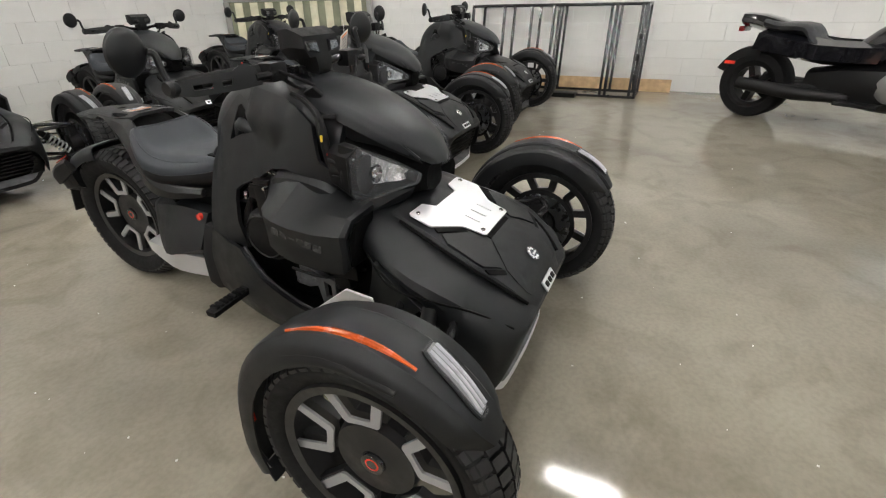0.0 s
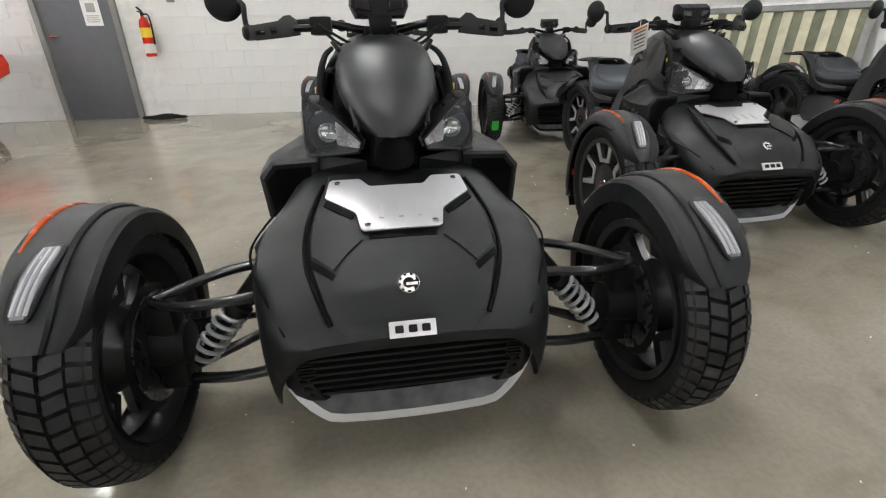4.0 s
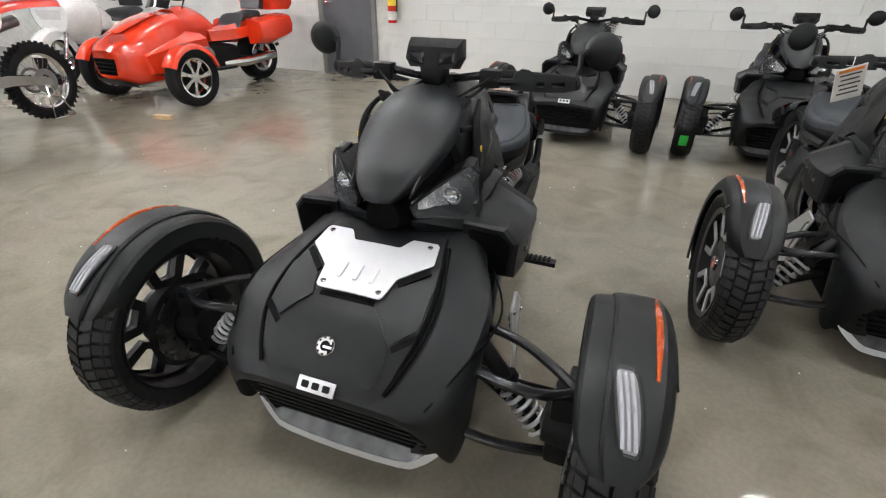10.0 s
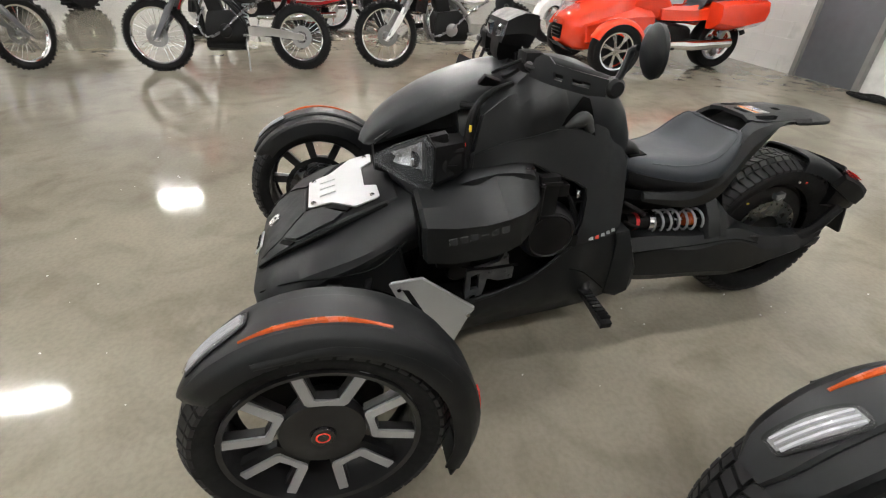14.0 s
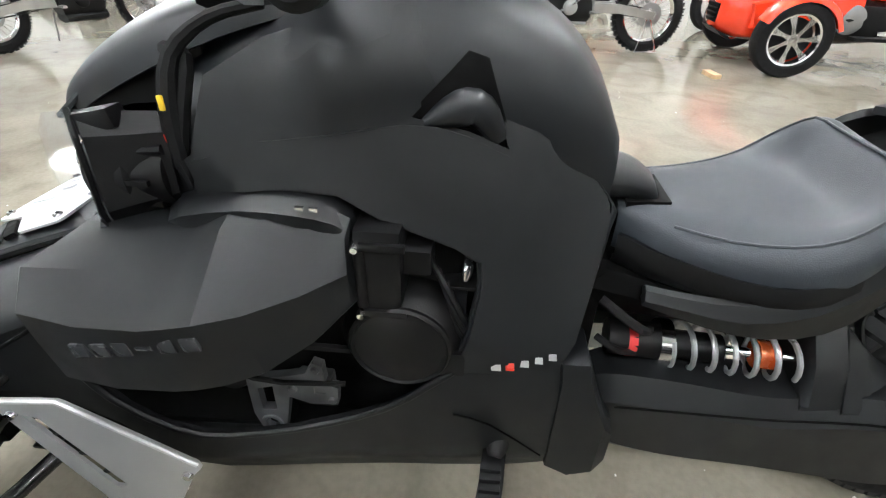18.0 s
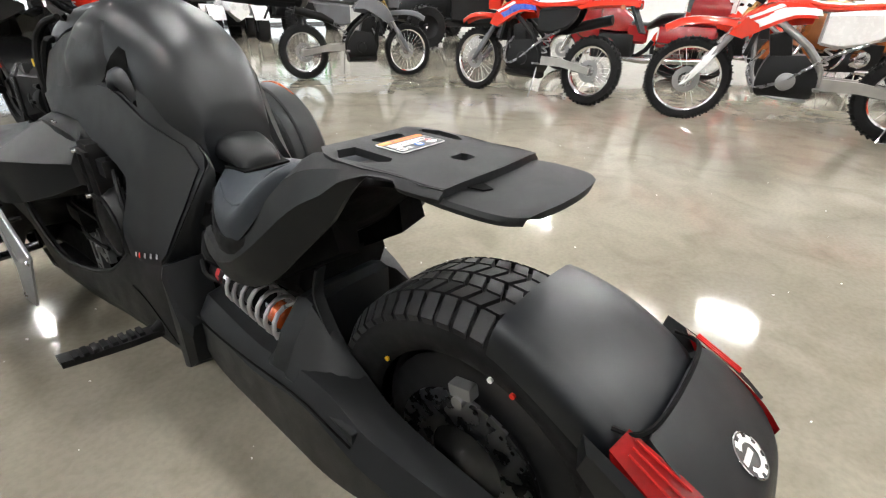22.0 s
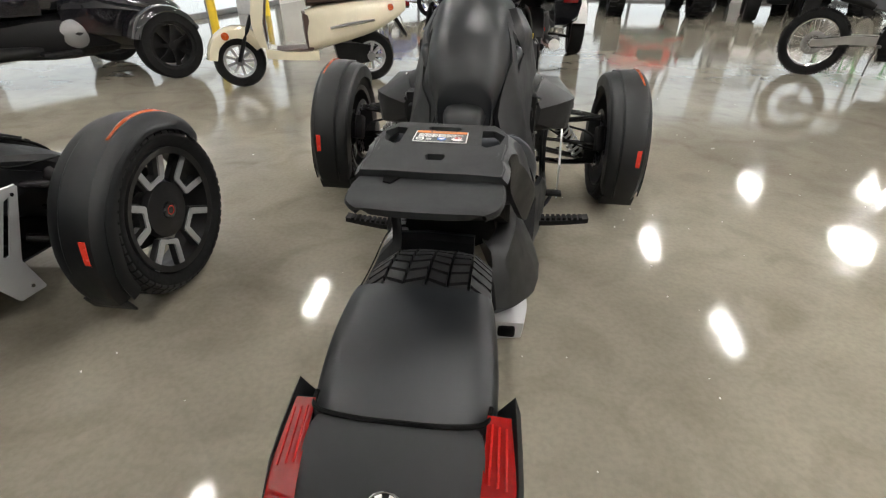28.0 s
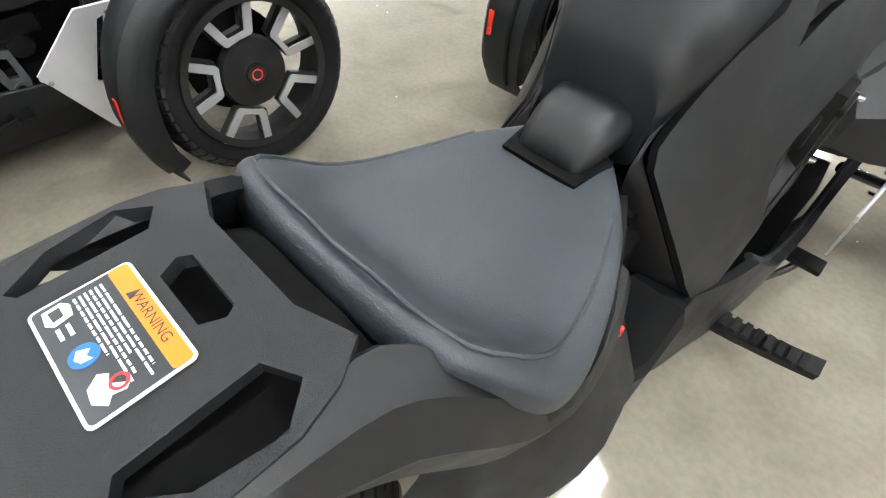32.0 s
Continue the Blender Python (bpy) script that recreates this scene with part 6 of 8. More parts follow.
def dirt_bike(label, m, shell, seat_mat, fork_mat, side_mat, motocross=True, accent=None, stand="side", tag=False):
    """Off-road motorcycle facing -y; front axle at y = 0, rear axle at y = 1.5."""
    g = thing("dirt_bike", label, "motorcycle", "off-road motorcycles", m=m)
    Rf, Rr = .345, .335
    bike_wheel("front_wheel", (0, 0, Rf), Rf, .085, g)
    bike_wheel("rear_wheel", (0, 1.52, Rr), Rr, .11, g)
    top = Vector((0, .42, .96))
    for s in (1, -1):
        x = s * .095
        part("fork_tube", tube([(x, .01, Rf), (x, .20, .62), (x, .26, .72)], .026, 12, 1), fork_mat if not motocross else GUNMETAL, g)
        part("fork_leg", tube([(x, .20, .62), (x, .36, .92), (x, .40, 1.0)], .022, 12, 1), GOLDFORK, g)
        part("fork_guard", loft([[(x + s * .015, -.045, Rf - .05), (x + s * .03, -.01, Rf - .03), (x + s * .025, .05, Rf + .02), (x + s * .01, 0, Rf + .03)], [(x + s * .015, .08, .50), (x + s * .03, .11, .49), (x + s * .028, .15, .50), (x + s * .01, .13, .52)], [(x + s * .01, .16, .63), (x + s * .02, .18, .62), (x + s * .02, .21, .62), (x + s * .005, .20, .64)]], 2), side_mat if motocross else GREYPAINT, g)
    part("triple_clamp", box((0, .385, .985), (.25, .09, .04), .01, pose(0, 0, 0, -25)), DARK, g)
    # front mudguard
    rows = []
    for y, z, w in ((-.26, .765, .05), (-.15, .82, .085), (.0, .845, .10), (.15, .84, .10), (.30, .83, .08), (.38, .86, .06)):
        rows.append([(-w, y + .02, z - .045), (-w * .7, y, z), (0, y - .01, z + .012), (w * .7, y, z), (w, y + .02, z - .045)])
    part("front_mudguard", sheet(rows, .006, 3, 2), shell, g)
    # headlight mask or number plate
    if motocross:
        part("number_plate", loft([[(-.10, .27, 1.10), (.10, .27, 1.10), (.09, .30, 1.10), (-.09, .30, 1.10)], [(-.11, .22, 1.0), (.11, .22, 1.0), (.10, .25, 1.0), (-.10, .25, 1.0)], [(-.07, .21, .88), (.07, .21, .88), (.06, .24, .88), (-.06, .24, .88)]], 2), WHITEPAINT, g)
    else:
        part("head_fairing", loft([[(-.10, .27, 1.12), (.10, .27, 1.12), (.09, .36, 1.10), (-.09, .36, 1.10)], [(-.13, .17, 1.0), (.13, .17, 1.0), (.11, .32, 1.0), (-.11, .32, 1.0)], [(-.09, .15, .88), (.09, .15, .88), (.08, .30, .88), (-.08, .30, .88)]], 2), shell, g)
        part("head_lamp", lathe([(0, -.02), (.055, -.012), (.065, 0), (.06, .02)], (0, .165, .96), 20, 'y'), LENS, g)
        part("screen", sheet([[(-.09, .27, 1.12), (0, .25, 1.13), (.09, .27, 1.12)], [(-.08, .31, 1.22), (0, .30, 1.24), (.08, .31, 1.22)], [(-.05, .34, 1.30), (0, .335, 1.31), (.05, .34, 1.30)]], .004, 2, 2), GREYPAINT, g)
    # bar, grips, levers, guards
    bar = [(-.40, .56, 1.14), (-.25, .49, 1.15), (-.12, .44, 1.10), (.12, .44, 1.10), (.25, .49, 1.15), (.40, .56, 1.14)]
    part("handlebar", tube(bar, .013, 10, 3), DARK, g)
    for s in (1, -1):
        part("grip", tube([(s * .28, .505, 1.148), (s * .40, .56, 1.14)], .019, 10, 1), RUBBER, g)
        part("lever", tube([(s * .24, .47, 1.145), (s * .30, .45, 1.14), (s * .40, .50, 1.13)], .006, 6, 2), CHROME, g)
        if not motocross:
            part("mirror", lathe([(0, -.01), (.05, -.006), (.055, .004), (0, .01)], (s * .33, .47, 1.34), 20, 'y'), DARK, g)
            part("mirror_stalk", tube([(s * .24, .49, 1.15), (s * .28, .48, 1.26), (s * .33, .475, 1.33)], .006, 6, 2), DARK, g)
    # tank shrouds
    for s in (1, -1):
        sh = loft([[(s * .10, .22, .72), (s * .17, .24, .73), (s * .16, .34, .70), (s * .10, .34, .70)], [(s * .11, .34, .90), (s * .19, .36, .88), (s * .18, .52, .80), (s * .10, .52, .80)], [(s * .10, .52, .98), (s * .15, .52, .97), (s * .16, .66, .86), (s * .09, .66, .86)], [(s * .06, .70, .965), (s * .11, .72, .95), (s * .12, .80, .86), (s * .07, .80, .86)]], 3)
        so = part("shroud", sh, shell, g, "", 30)
        if accent:
            part("stripe", loft([[(s * .178, .36, .83), (s * .190, .40, .835), (s * .185, .46, .80), (s * .176, .42, .78)], [(s * .168, .56, .93), (s * .168, .60, .92), (s * .168, .64, .88), (s * .166, .60, .88)], [(s * .128, .76, .93), (s * .128, .80, .92), (s * .128, .82, .88), (s * .126, .78, .88)]], 2), accent, so)
            part("stripe", loft([[(s * .184, .33, .86), (s * .192, .35, .865), (s * .192, .37, .85), (s * .184, .35, .84)], [(s * .170, .53, .955), (s * .172, .55, .955), (s * .172, .57, .94), (s * .170, .55, .935)]], 2), WHITEPAINT, so)
        part("side_panel", loft([[(s * .09, .86, .90), (s * .13, .86, .88), (s * .13, .86, .70), (s * .09, .86, .68)], [(s * .09, 1.02, .92), (s * .14, 1.02, .89), (s * .13, 1.0, .68), (s * .09, 1.0, .66)], [(s * .08, 1.22, .93), (s * .12, 1.22, .90), (s * .12, 1.20, .74), (s * .08, 1.20, .72)], [(s * .07, 1.32, .93), (s * .09, 1.32, .91), (s * .09, 1.30, .84), (s * .07, 1.30, .83)]], 2), side_mat, g, "", 30)
        part("frame_spar", tube([(s * .07, .40, .94), (s * .11, .55, .84), (s * .13, .80, .66), (s * .12, .92, .50), (s * .10, .94, .36)], [.022, .026, .026, .022, .020], 8, 2), GUNMETAL if motocross else DARK, g)
        part("down_tube", tube([(s * .03, .40, .86), (s * .05, .46, .55), (s * .08, .52, .30), (s * .09, .90, .26)], .018, 8, 2), GUNMETAL if motocross else DARK, g)
        part("swing_arm", loft([[(s * .07, .92, .44), (s * .115, .92, .44), (s * .115, .92, .35), (s * .07, .92, .35)], [(s * .075, 1.20, .43), (s * .115, 1.20, .43), (s * .115, 1.20, .35), (s * .075, 1.20, .35)], [(s * .08, 1.54, .365), (s * .11, 1.54, .365), (s * .11, 1.54, .30), (s * .08, 1.54, .30)]], 1), SWINGARM, g)
        part("foot_peg", box((s * .18, .93, .36), (.11, .04, .02), .004), GUNMETAL, g)
    # tank and seat
    part("tank", hull([(.44, [(0, 1.0), (.08, .98), (.12, .88), (0, .80)]), (.60, [(0, 1.02), (.09, 1.0), (.13, .90), (0, .80)]), (.78, [(0, .97), (.07, .95), (.10, .88), (0, .82)])], 2, 2), shell, g)
    st = [(.60, [(0, 1.03), (.05, 1.02), (.07, .99), (0, .97)]), (.80, [(0, .975), (.075, .965), (.09, .93), (0, .90)]), (1.05, [(0, .975), (.08, .965), (.095, .925), (0, .90)]), (1.30, [(0, 1.0), (.07, .99), (.085, .95), (0, .93)]), (1.42, [(0, 1.005), (.05, 1.0), (.06, .97), (0, .95)])]
    part("seat", hull(st, 3, 2), seat_mat, g)
    rows = []
    for y, z, w in ((1.25, .945, .09), (1.45, .985, .09), (1.65, 1.0, .085), (1.85, 1.0, .07), (1.93, .995, .05)):
        rows.append([(-w, y, z - .05), (-w * .7, y, z), (0, y, z + .012), (w * .7, y, z), (w, y, z - .05)])
    part("rear_mudguard", sheet(rows, .006, 3, 2), shell, g)
    if not motocross:
        part("tail_lamp", box((0, 1.90, .955), (.10, .05, .05), .012), REDLENS, g)
        part("plate_bracket", loft([[(-.08, 1.84, .95), (.08, 1.84, .95), (.08, 1.87, .95), (-.08, 1.87, .95)], [(-.09, 1.98, .72), (.09, 1.98, .72), (.09, 2.0, .73), (-.09, 2.0, .73)]], 1), DARK, g)
        for s in (1, -1):
            part("indicator", tube([(s * .05, 1.78, .93), (s * .10, 1.80, .93), (s * .16, 1.80, .93)], [.010, .012, .024], 8, 1), AMBER, g)
    # engine
    bm = loft([[(-.11, .56, .58), (.11, .56, .58), (.11, .80, .60), (-.11, .80, .60)], [(-.13, .52, .46), (.13, .52, .46), (.13, .92, .46), (-.13, .92, .46)], [(-.13, .52, .32), (.13, .52, .32), (.13, .92, .32), (-.13, .92, .32)], [(-.09, .56, .27), (.09, .56, .27), (.09, .90, .27), (-.09, .90, .27)]], 2)
    part("engine", bm, DARK, g)
    for s in (1, -1):
        part("engine_case", lathe([(0, s * .16), (.05, s * .16), (.065, s * .15), (.07, s * .12)], (0, .72, .40), 24), GUNMETAL if motocross else DARK, g)
    part("cylinder", box((0, .62, .66), (.17, .15, .20), .02, pose(0, 0, 0, 15)), DARK, g)
    part("radiator", box((0, .42, .70), (.28, .035, .26), .008, pose(0, 0, 0, -12)), DARK, g)
    part("header_pipe", tube([(.04, .52, .62), (.09, .44, .48), (.12, .52, .34), (.15, .72, .42), (.15, .95, .60), (.13, 1.15, .70)], .013, 10, 3), DISC, g)
    part("silencer", tube([(-.13, 1.10, .70), (-.14, 1.25, .76), (-.15, 1.60, .84)], [.03, .05, .05], 12, 1), GUNMETAL if motocross else DARK, g)
    part("rear_shock", spring((0, .90, .42), (0, .98, .78), .035, .008, 6), SPRING, g)
    bm = bmesh.new()
    for s in (1, -1):
        tube([(s * .10, .97, .44), (s * .10, 1.25, .415), (s * .10, 1.52, .38)], .006, 5, 1, bm) if s < 0 else None
    tube([(-.10, .97, .36), (-.10, 1.25, .32), (-.10, 1.52, .29)], .006, 5, 1, bm)
    part("chain", bm, DARK, g)
    part("sprocket", lathe([(.09, -.104), (.115, -.104), (.115, -.098), (.09, -.098)], (0, 1.52, Rr), 30, closed=True), GUNMETAL, g)
    if stand == "side":
        part("kick_stand", tube([(.12, .92, .32), (.17, .93, .18), (.24, .93, .012)], .009, 8, 1), GUNMETAL, g)
    else:
        bm = tube([(.06, 1.52, .33), (.11, 1.58, .15), (.13, 1.63, .012), (.13, 1.42, .012), (.10, 1.46, .15), (.06, 1.50, .32)], .008, 6, 1)
        part("axle_stand", bm, CHROME, g, "thin wire axle stand")
    if not motocross:
        part("skid_pan", hull([(.50, [(0, .30), (.10, .30), (.12, .24), (0, .20)]), (.90, [(0, .28), (.10, .28), (.12, .22), (0, .20)])], 1, 2), DARK, g)
    return g


def trike(label, m, paint, touring=True, wheel_mat=CHROME):
    """Large three-wheeled touring motorcycle facing -y; front axle at y = 0, rear axle at y = 1.75."""
    g = thing("touring_trike", label, "motorcycle", "large three-wheelers", m=m)
    for s in (1, -1):
        w = new("front_wheel")
        w.parent = g
        c = (s * .68, 0, .30)
        part("tyre", lathe([(.20, -.06), (.22, -.08), (.285, -.08), (.30, -.055), (.30, .055), (.285, .08), (.22, .08), (.20, .06)], c, 44), RUBBER, w)
        part("rim", lathe([(.185, -.06), (.205, -.065), (.205, .065), (.19, .06), (.18, .0)], c, 40, closed=True), wheel_mat, w)
        part("wheel_back", lathe([(0, -s * .02), (.17, -s * .02), (.17, -s * .03), (0, -s * .03)], c, 32), DARK, w)
        part("hub", lathe([(0, s * .045), (.04, s * .045), (.05, s * .02), (.05, -s * .05), (0, -s * .05)], c, 20), wheel_mat, w)
        for i in range(7):
            a = 2 * math.pi * i / 7
            rings = []
            for r, wd, tw in ((.035, .020, 0), (.10, .014, .05), (.19, .030, .10)):
                u = Vector((0, math.cos(a + tw), math.sin(a + tw)))
                t = Vector((0, -u.z, u.y))
                p = Vector(c) + Vector((s * .04, 0, 0)) + u * r
                rings.append([p - t * wd, p + t * wd, p + t * wd * .7 - Vector((s * .025, 0, 0)), p - t * wd * .7 - Vector((s * .025, 0, 0))])
            part("spoke", skin(bmesh.new(), rings), wheel_mat, w)
        sect = [(-.09 * s, -.05), (-.085 * s, -.01), (-.04 * s, .006), (.03 * s, .008), (.08 * s, -.008), (.095 * s, -.05)]
        rows = []
        for a, R in ((25, .33), (50, .335), (80, .34), (110, .345), (140, .35), (165, .355)):
            ca, sa = math.cos(radians(a)), math.sin(radians(a))
            rows.append([(s * .68 + x, -ca * (R + dr), .30 + sa * (R + dr)) for x, dr in sect])
        part("front_fender", sheet(rows, .006, 3, 2), paint, g, "", 40)
        part("upper_arm", tube([(s * .30, -.02, .42), (s * .62, 0, .40)], .016, 8, 1), DARK, g)
        part("lower_arm", tube([(s * .28, 0, .24), (s * .62, 0, .20)], .018, 8, 1), DARK, g)
        part("head_lamp", loft([[(s * .08, -.40, .70), (s * .20, -.36, .72), (s * .21, -.33, .66), (s * .08, -.41, .64)], [(s * .08, -.36, .72), (s * .21, -.31, .74), (s * .22, -.29, .66), (s * .08, -.37, .64)]], 1), LENS, g)
        part("side_pod", loft([[(s * .20, -.30, .56), (s * .36, -.24, .52), (s * .37, -.20, .34), (s * .22, -.28, .30)], [(s * .22, .0, .66), (s * .40, .05, .58), (s * .40, .08, .34), (s * .24, .05, .26)], [(s * .20, .35, .72), (s * .34, .38, .62), (s * .33, .40, .40), (s * .22, .40, .32)], [(s * .16, .65, .70), (s * .26, .68, .62), (s * .26, .70, .44), (s * .18, .70, .38)]], 3), paint, g, "", 34)
        part("tail_side", loft([[(s * .10, .75, .74), (s * .20, .78, .70), (s * .20, .80, .58), (s * .10, .80, .56)], [(s * .12, 1.2, .74), (s * .22, 1.25, .70), (s * .22, 1.25, .58), (s * .12, 1.2, .54)], [(s * .10, 1.7, .82), (s * .20, 1.75, .78), (s * .20, 1.78, .64), (s * .10, 1.75, .62)]], 2), paint, g, "", 34)
        part("exhaust", tube([(s * .22, .9, .30), (s * .25, 1.3, .30), (s * .26, 1.8, .34)], [.04, .06, .055], 12, 1), CHROME if touring else DARK, g)
        part("foot_board", box((s * .34, .80, .28), (.12, .30, .03), .01), DARK, g)
        if touring:
            pb = part("side_case", loft([[(s * .20, 1.42, .80), (s * .40, 1.45, .77), (s * .42, 1.45, .58), (s * .22, 1.42, .50)], [(s * .20, 1.70, .84), (s * .43, 1.74, .80), (s * .45, 1.74, .56), (s * .22, 1.70, .48)], [(s * .20, 2.05, .86), (s * .40, 2.08, .82), (s * .41, 2.08, .62), (s * .22, 2.05, .54)]], 3, 2), paint, g, "painted side case", 34)
            part("case_trim", tube([(s * .42, 1.46, .68), (s * .455, 1.74, .69), (s * .41, 2.07, .72)], .008, 6, 2), DARK, pb)
            part("rear_lamp", box((s * .33, 2.085, .76), (.13, .03, .07), .012), REDLENS, g)
    # nose and hood
    st = [(-.46, [(0, .58), (.12, .57), (.17, .52), (.16, .34), (0, .30)]), (-.38, [(0, .66), (.18, .64), (.26, .56), (.24, .30), (0, .24)]), (-.22, [(0, .76), (.22, .72), (.32, .58), (.30, .26), (0, .20)]), (.0, [(0, .84), (.22, .80), (.32, .62), (.28, .26), (0, .20)]), (.22, [(0, .90), (.20, .86), (.28, .68), (.24, .30), (0, .22)]), (.40, [(0, .92), (.16, .88), (.22, .72), (.2, .4), (0, .3)])]
    part("nose", hull(st, 4, 3), paint, g, "", 40)
    part("hood_inset", sheet([[(-.11, -.30, .735), (0, -.30, .748), (.11, -.30, .735)], [(-.14, -.10, .822), (0, -.10, .832), (.14, -.10, .822)], [(-.12, .10, .886), (0, .10, .892), (.12, .10, .886)], [(-.10, .26, .918), (0, .26, .924), (.10, .26, .918)]], .006, 2, 2), paint, g)
    part("nose_lip", loft([[(-.20, -.47, .30), (.20, -.47, .30), (.22, -.40, .24), (-.22, -.40, .24)], [(-.24, -.34, .24), (.24, -.34, .24), (.24, -.30, .20), (-.24, -.30, .20)]], 1), DARK, g)
    part("grille", loft([[(-.15, -.475, .50), (.15, -.475, .50), (.14, -.46, .34), (-.14, -.46, .34)], [(-.16, -.43, .51), (.16, -.43, .51), (.15, -.42, .32), (-.15, -.42, .32)]], 1), CAVITY, g)
    for z in (.38, .42, .46):
        part("grille_bar", box((0, -.472, z), (.27, .02, .010), .003), DARK, g)
    part("tank", hull([(.40, [(0, .94), (.12, .92), (.18, .80), (.14, .62), (0, .55)]), (.62, [(0, .98), (.14, .94), (.20, .80), (.16, .62), (0, .55)]), (.85, [(0, .88), (.11, .85), (.16, .74), (.13, .60), (0, .55)]), (.98, [(0, .76), (.09, .74), (.12, .68), (.1, .60), (0, .56)])], 3, 2), paint, g)
    part("seat", hull([(.92, [(0, .74), (.10, .73), (.15, .68), (0, .62)]), (1.12, [(0, .70), (.16, .70), (.20, .66), (0, .60)]), (1.30, [(0, .74), (.16, .74), (.20, .70), (0, .62)]), (1.40, [(0, .86), (.15, .85), (.18, .80), (0, .70)]), (1.60, [(0, .87), (.16, .86), (.19, .81), (0, .74)]), (1.75, [(0, .90), (.14, .89), (.16, .84), (0, .76)])], 3, 2), SEATEDGE, g)
    if touring:
        part("passenger_back", loft([[(-.16, 1.74, .92), (.16, 1.74, .92), (.15, 1.84, .90), (-.15, 1.84, .90)], [(-.17, 1.80, 1.10), (.17, 1.80, 1.10), (.16, 1.88, 1.10), (-.16, 1.88, 1.10)], [(-.13, 1.84, 1.24), (.13, 1.84, 1.24), (.12, 1.90, 1.23), (-.12, 1.90, 1.23)]], 2), SEATEDGE, g)
        tk = part("top_case", loft([[(-.26, 1.86, .90), (.26, 1.86, .90), (.28, 2.22, .90), (-.28, 2.22, .90)], [(-.29, 1.88, 1.02), (.29, 1.88, 1.02), (.30, 2.28, 1.0), (-.30, 2.28, 1.0)], [(-.27, 1.92, 1.14), (.27, 1.92, 1.14), (.26, 2.20, 1.12), (-.26, 2.20, 1.12)]], 3), paint, g, "painted top case")
        part("case_lamp", box((0, 2.275, .96), (.44, .03, .06), .012), REDLENS, tk)
    else:
        part("tail_lamp", box((0, 1.98, .80), (.16, .04, .05), .01), REDLENS, g)
        part("tail_cowl", hull([(1.55, [(0, .86), (.10, .85), (.13, .78), (0, .72)]), (1.80, [(0, .93), (.10, .92), (.13, .84), (0, .78)]), (1.98, [(0, .94), (.08, .93), (.10, .86), (0, .82)])], 2, 2), paint, g)
    part("wind_screen", sheet([[(-.18, .30, .95), (0, .26, .97), (.18, .30, .95)], [(-.17, .40, 1.10), (0, .36, 1.13), (.17, .40, 1.10)], [(-.12, .48, 1.22), (0, .46, 1.26), (.12, .48, 1.22)]], .005, 2, 2), GLOSSBLACK, g)
    part("handlebar", tube([(-.40, .80, 1.06), (-.25, .70, 1.08), (-.10, .60, 1.04), (.10, .60, 1.04), (.25, .70, 1.08), (.40, .80, 1.06)], .014, 10, 3), DARK, g)
    for s in (1, -1):
        part("grip", tube([(s * .28, .72, 1.078), (s * .41, .805, 1.058)], .02, 10, 1), RUBBER, g)
        part("mirror", loft([[(s * .30, .44, 1.10), (s * .40, .46, 1.10), (s * .40, .50, 1.10), (s * .30, .48, 1.10)], [(s * .29, .43, 1.16), (s * .42, .46, 1.16), (s * .42, .50, 1.16), (s * .29, .48, 1.16)]], 1), paint if touring else DARK, g)
        part("mirror_stalk", tube([(s * .22, .45, .95), (s * .30, .47, 1.10)], .009, 6, 1), DARK, g)
    w = new("rear_wheel")
    w.parent = g
    part("tyre", lathe([(.20, -.09), (.22, -.11), (.29, -.11), (.31, -.08), (.31, .08), (.29, .11), (.22, .11), (.20, .09)], (0, 1.75, .31), 44), RUBBER, w)
    part("rim", lathe([(.17, -.08), (.205, -.09), (.205, .09), (.17, .08)], (0, 1.75, .31), 36, closed=True), DARK if not touring else wheel_mat, w)
    part("hub", lathe([(0, -.10), (.06, -.10), (.08, -.05), (.08, .05), (.06, .10), (0, .10)], (0, 1.75, .31), 20), DARK, w)
    for i in range(5):
        a = 2 * math.pi * i / 5
        u, t = Vector((0, math.cos(a), math.sin(a))), Vector((0, -math.sin(a), math.cos(a)))
        p0, p1 = Vector((0, 1.75, .31)) + u * .06, Vector((0, 1.75, .31)) + u * .18
        X = Vector((.06, 0, 0))
        part("spoke", skin(bmesh.new(), [[p0 - t * .03 - X, p0 + t * .03 - X, p0 + t * .03 + X, p0 - t * .03 + X], [p1 - t * .025 - X, p1 + t * .025 - X, p1 + t * .025 + X, p1 - t * .025 + X]]), DARK if not touring else wheel_mat, w)
    rows = []
    for a, R in ((95, .345), (70, .35), (45, .36), (20, .375)):
        ca, sa = math.cos(radians(a)), math.sin(radians(a))
        rows.append([(x, 1.75 + ca * (R + d), .31 + sa * (R + d)) for x, d in ((-.13, -.08), (-.12, 0), (0, .01), (.12, 0), (.13, -.08))])
    rf = part("rear_fender", sheet(rows, .006, 2, 2), DARK, g)
    for s in (1, -1):
        part("side_reflector", box((s * .135, 1.98, .50), (.008, .10, .03), .003), REDREF, rf)
    part("engine", hull([(.25, [(0, .60), (.22, .56), (.24, .30), (0, .2)]), (.60, [(0, .60), (.26, .54), (.28, .30), (0, .18)]), (.95, [(0, .56), (.22, .52), (.22, .28), (0, .2)]), (1.3, [(0, .5), (.12, .46), (.12, .3), (0, .26)])], 2, 2), DARK, g)
    for s in (1, -1):
        part("engine_cover", lathe([(0, s * .30), (.08, s * .30), (.12, s * .28), (.13, s * .22)], (0, .62, .42), 24), GUNMETAL, g)
        part("swing_arm", tube([(s * .14, 1.1, .36), (s * .14, 1.45, .32), (s * .14, 1.75, .31)], [.035, .03, .03], 10, 1), DARK, g)
    return g


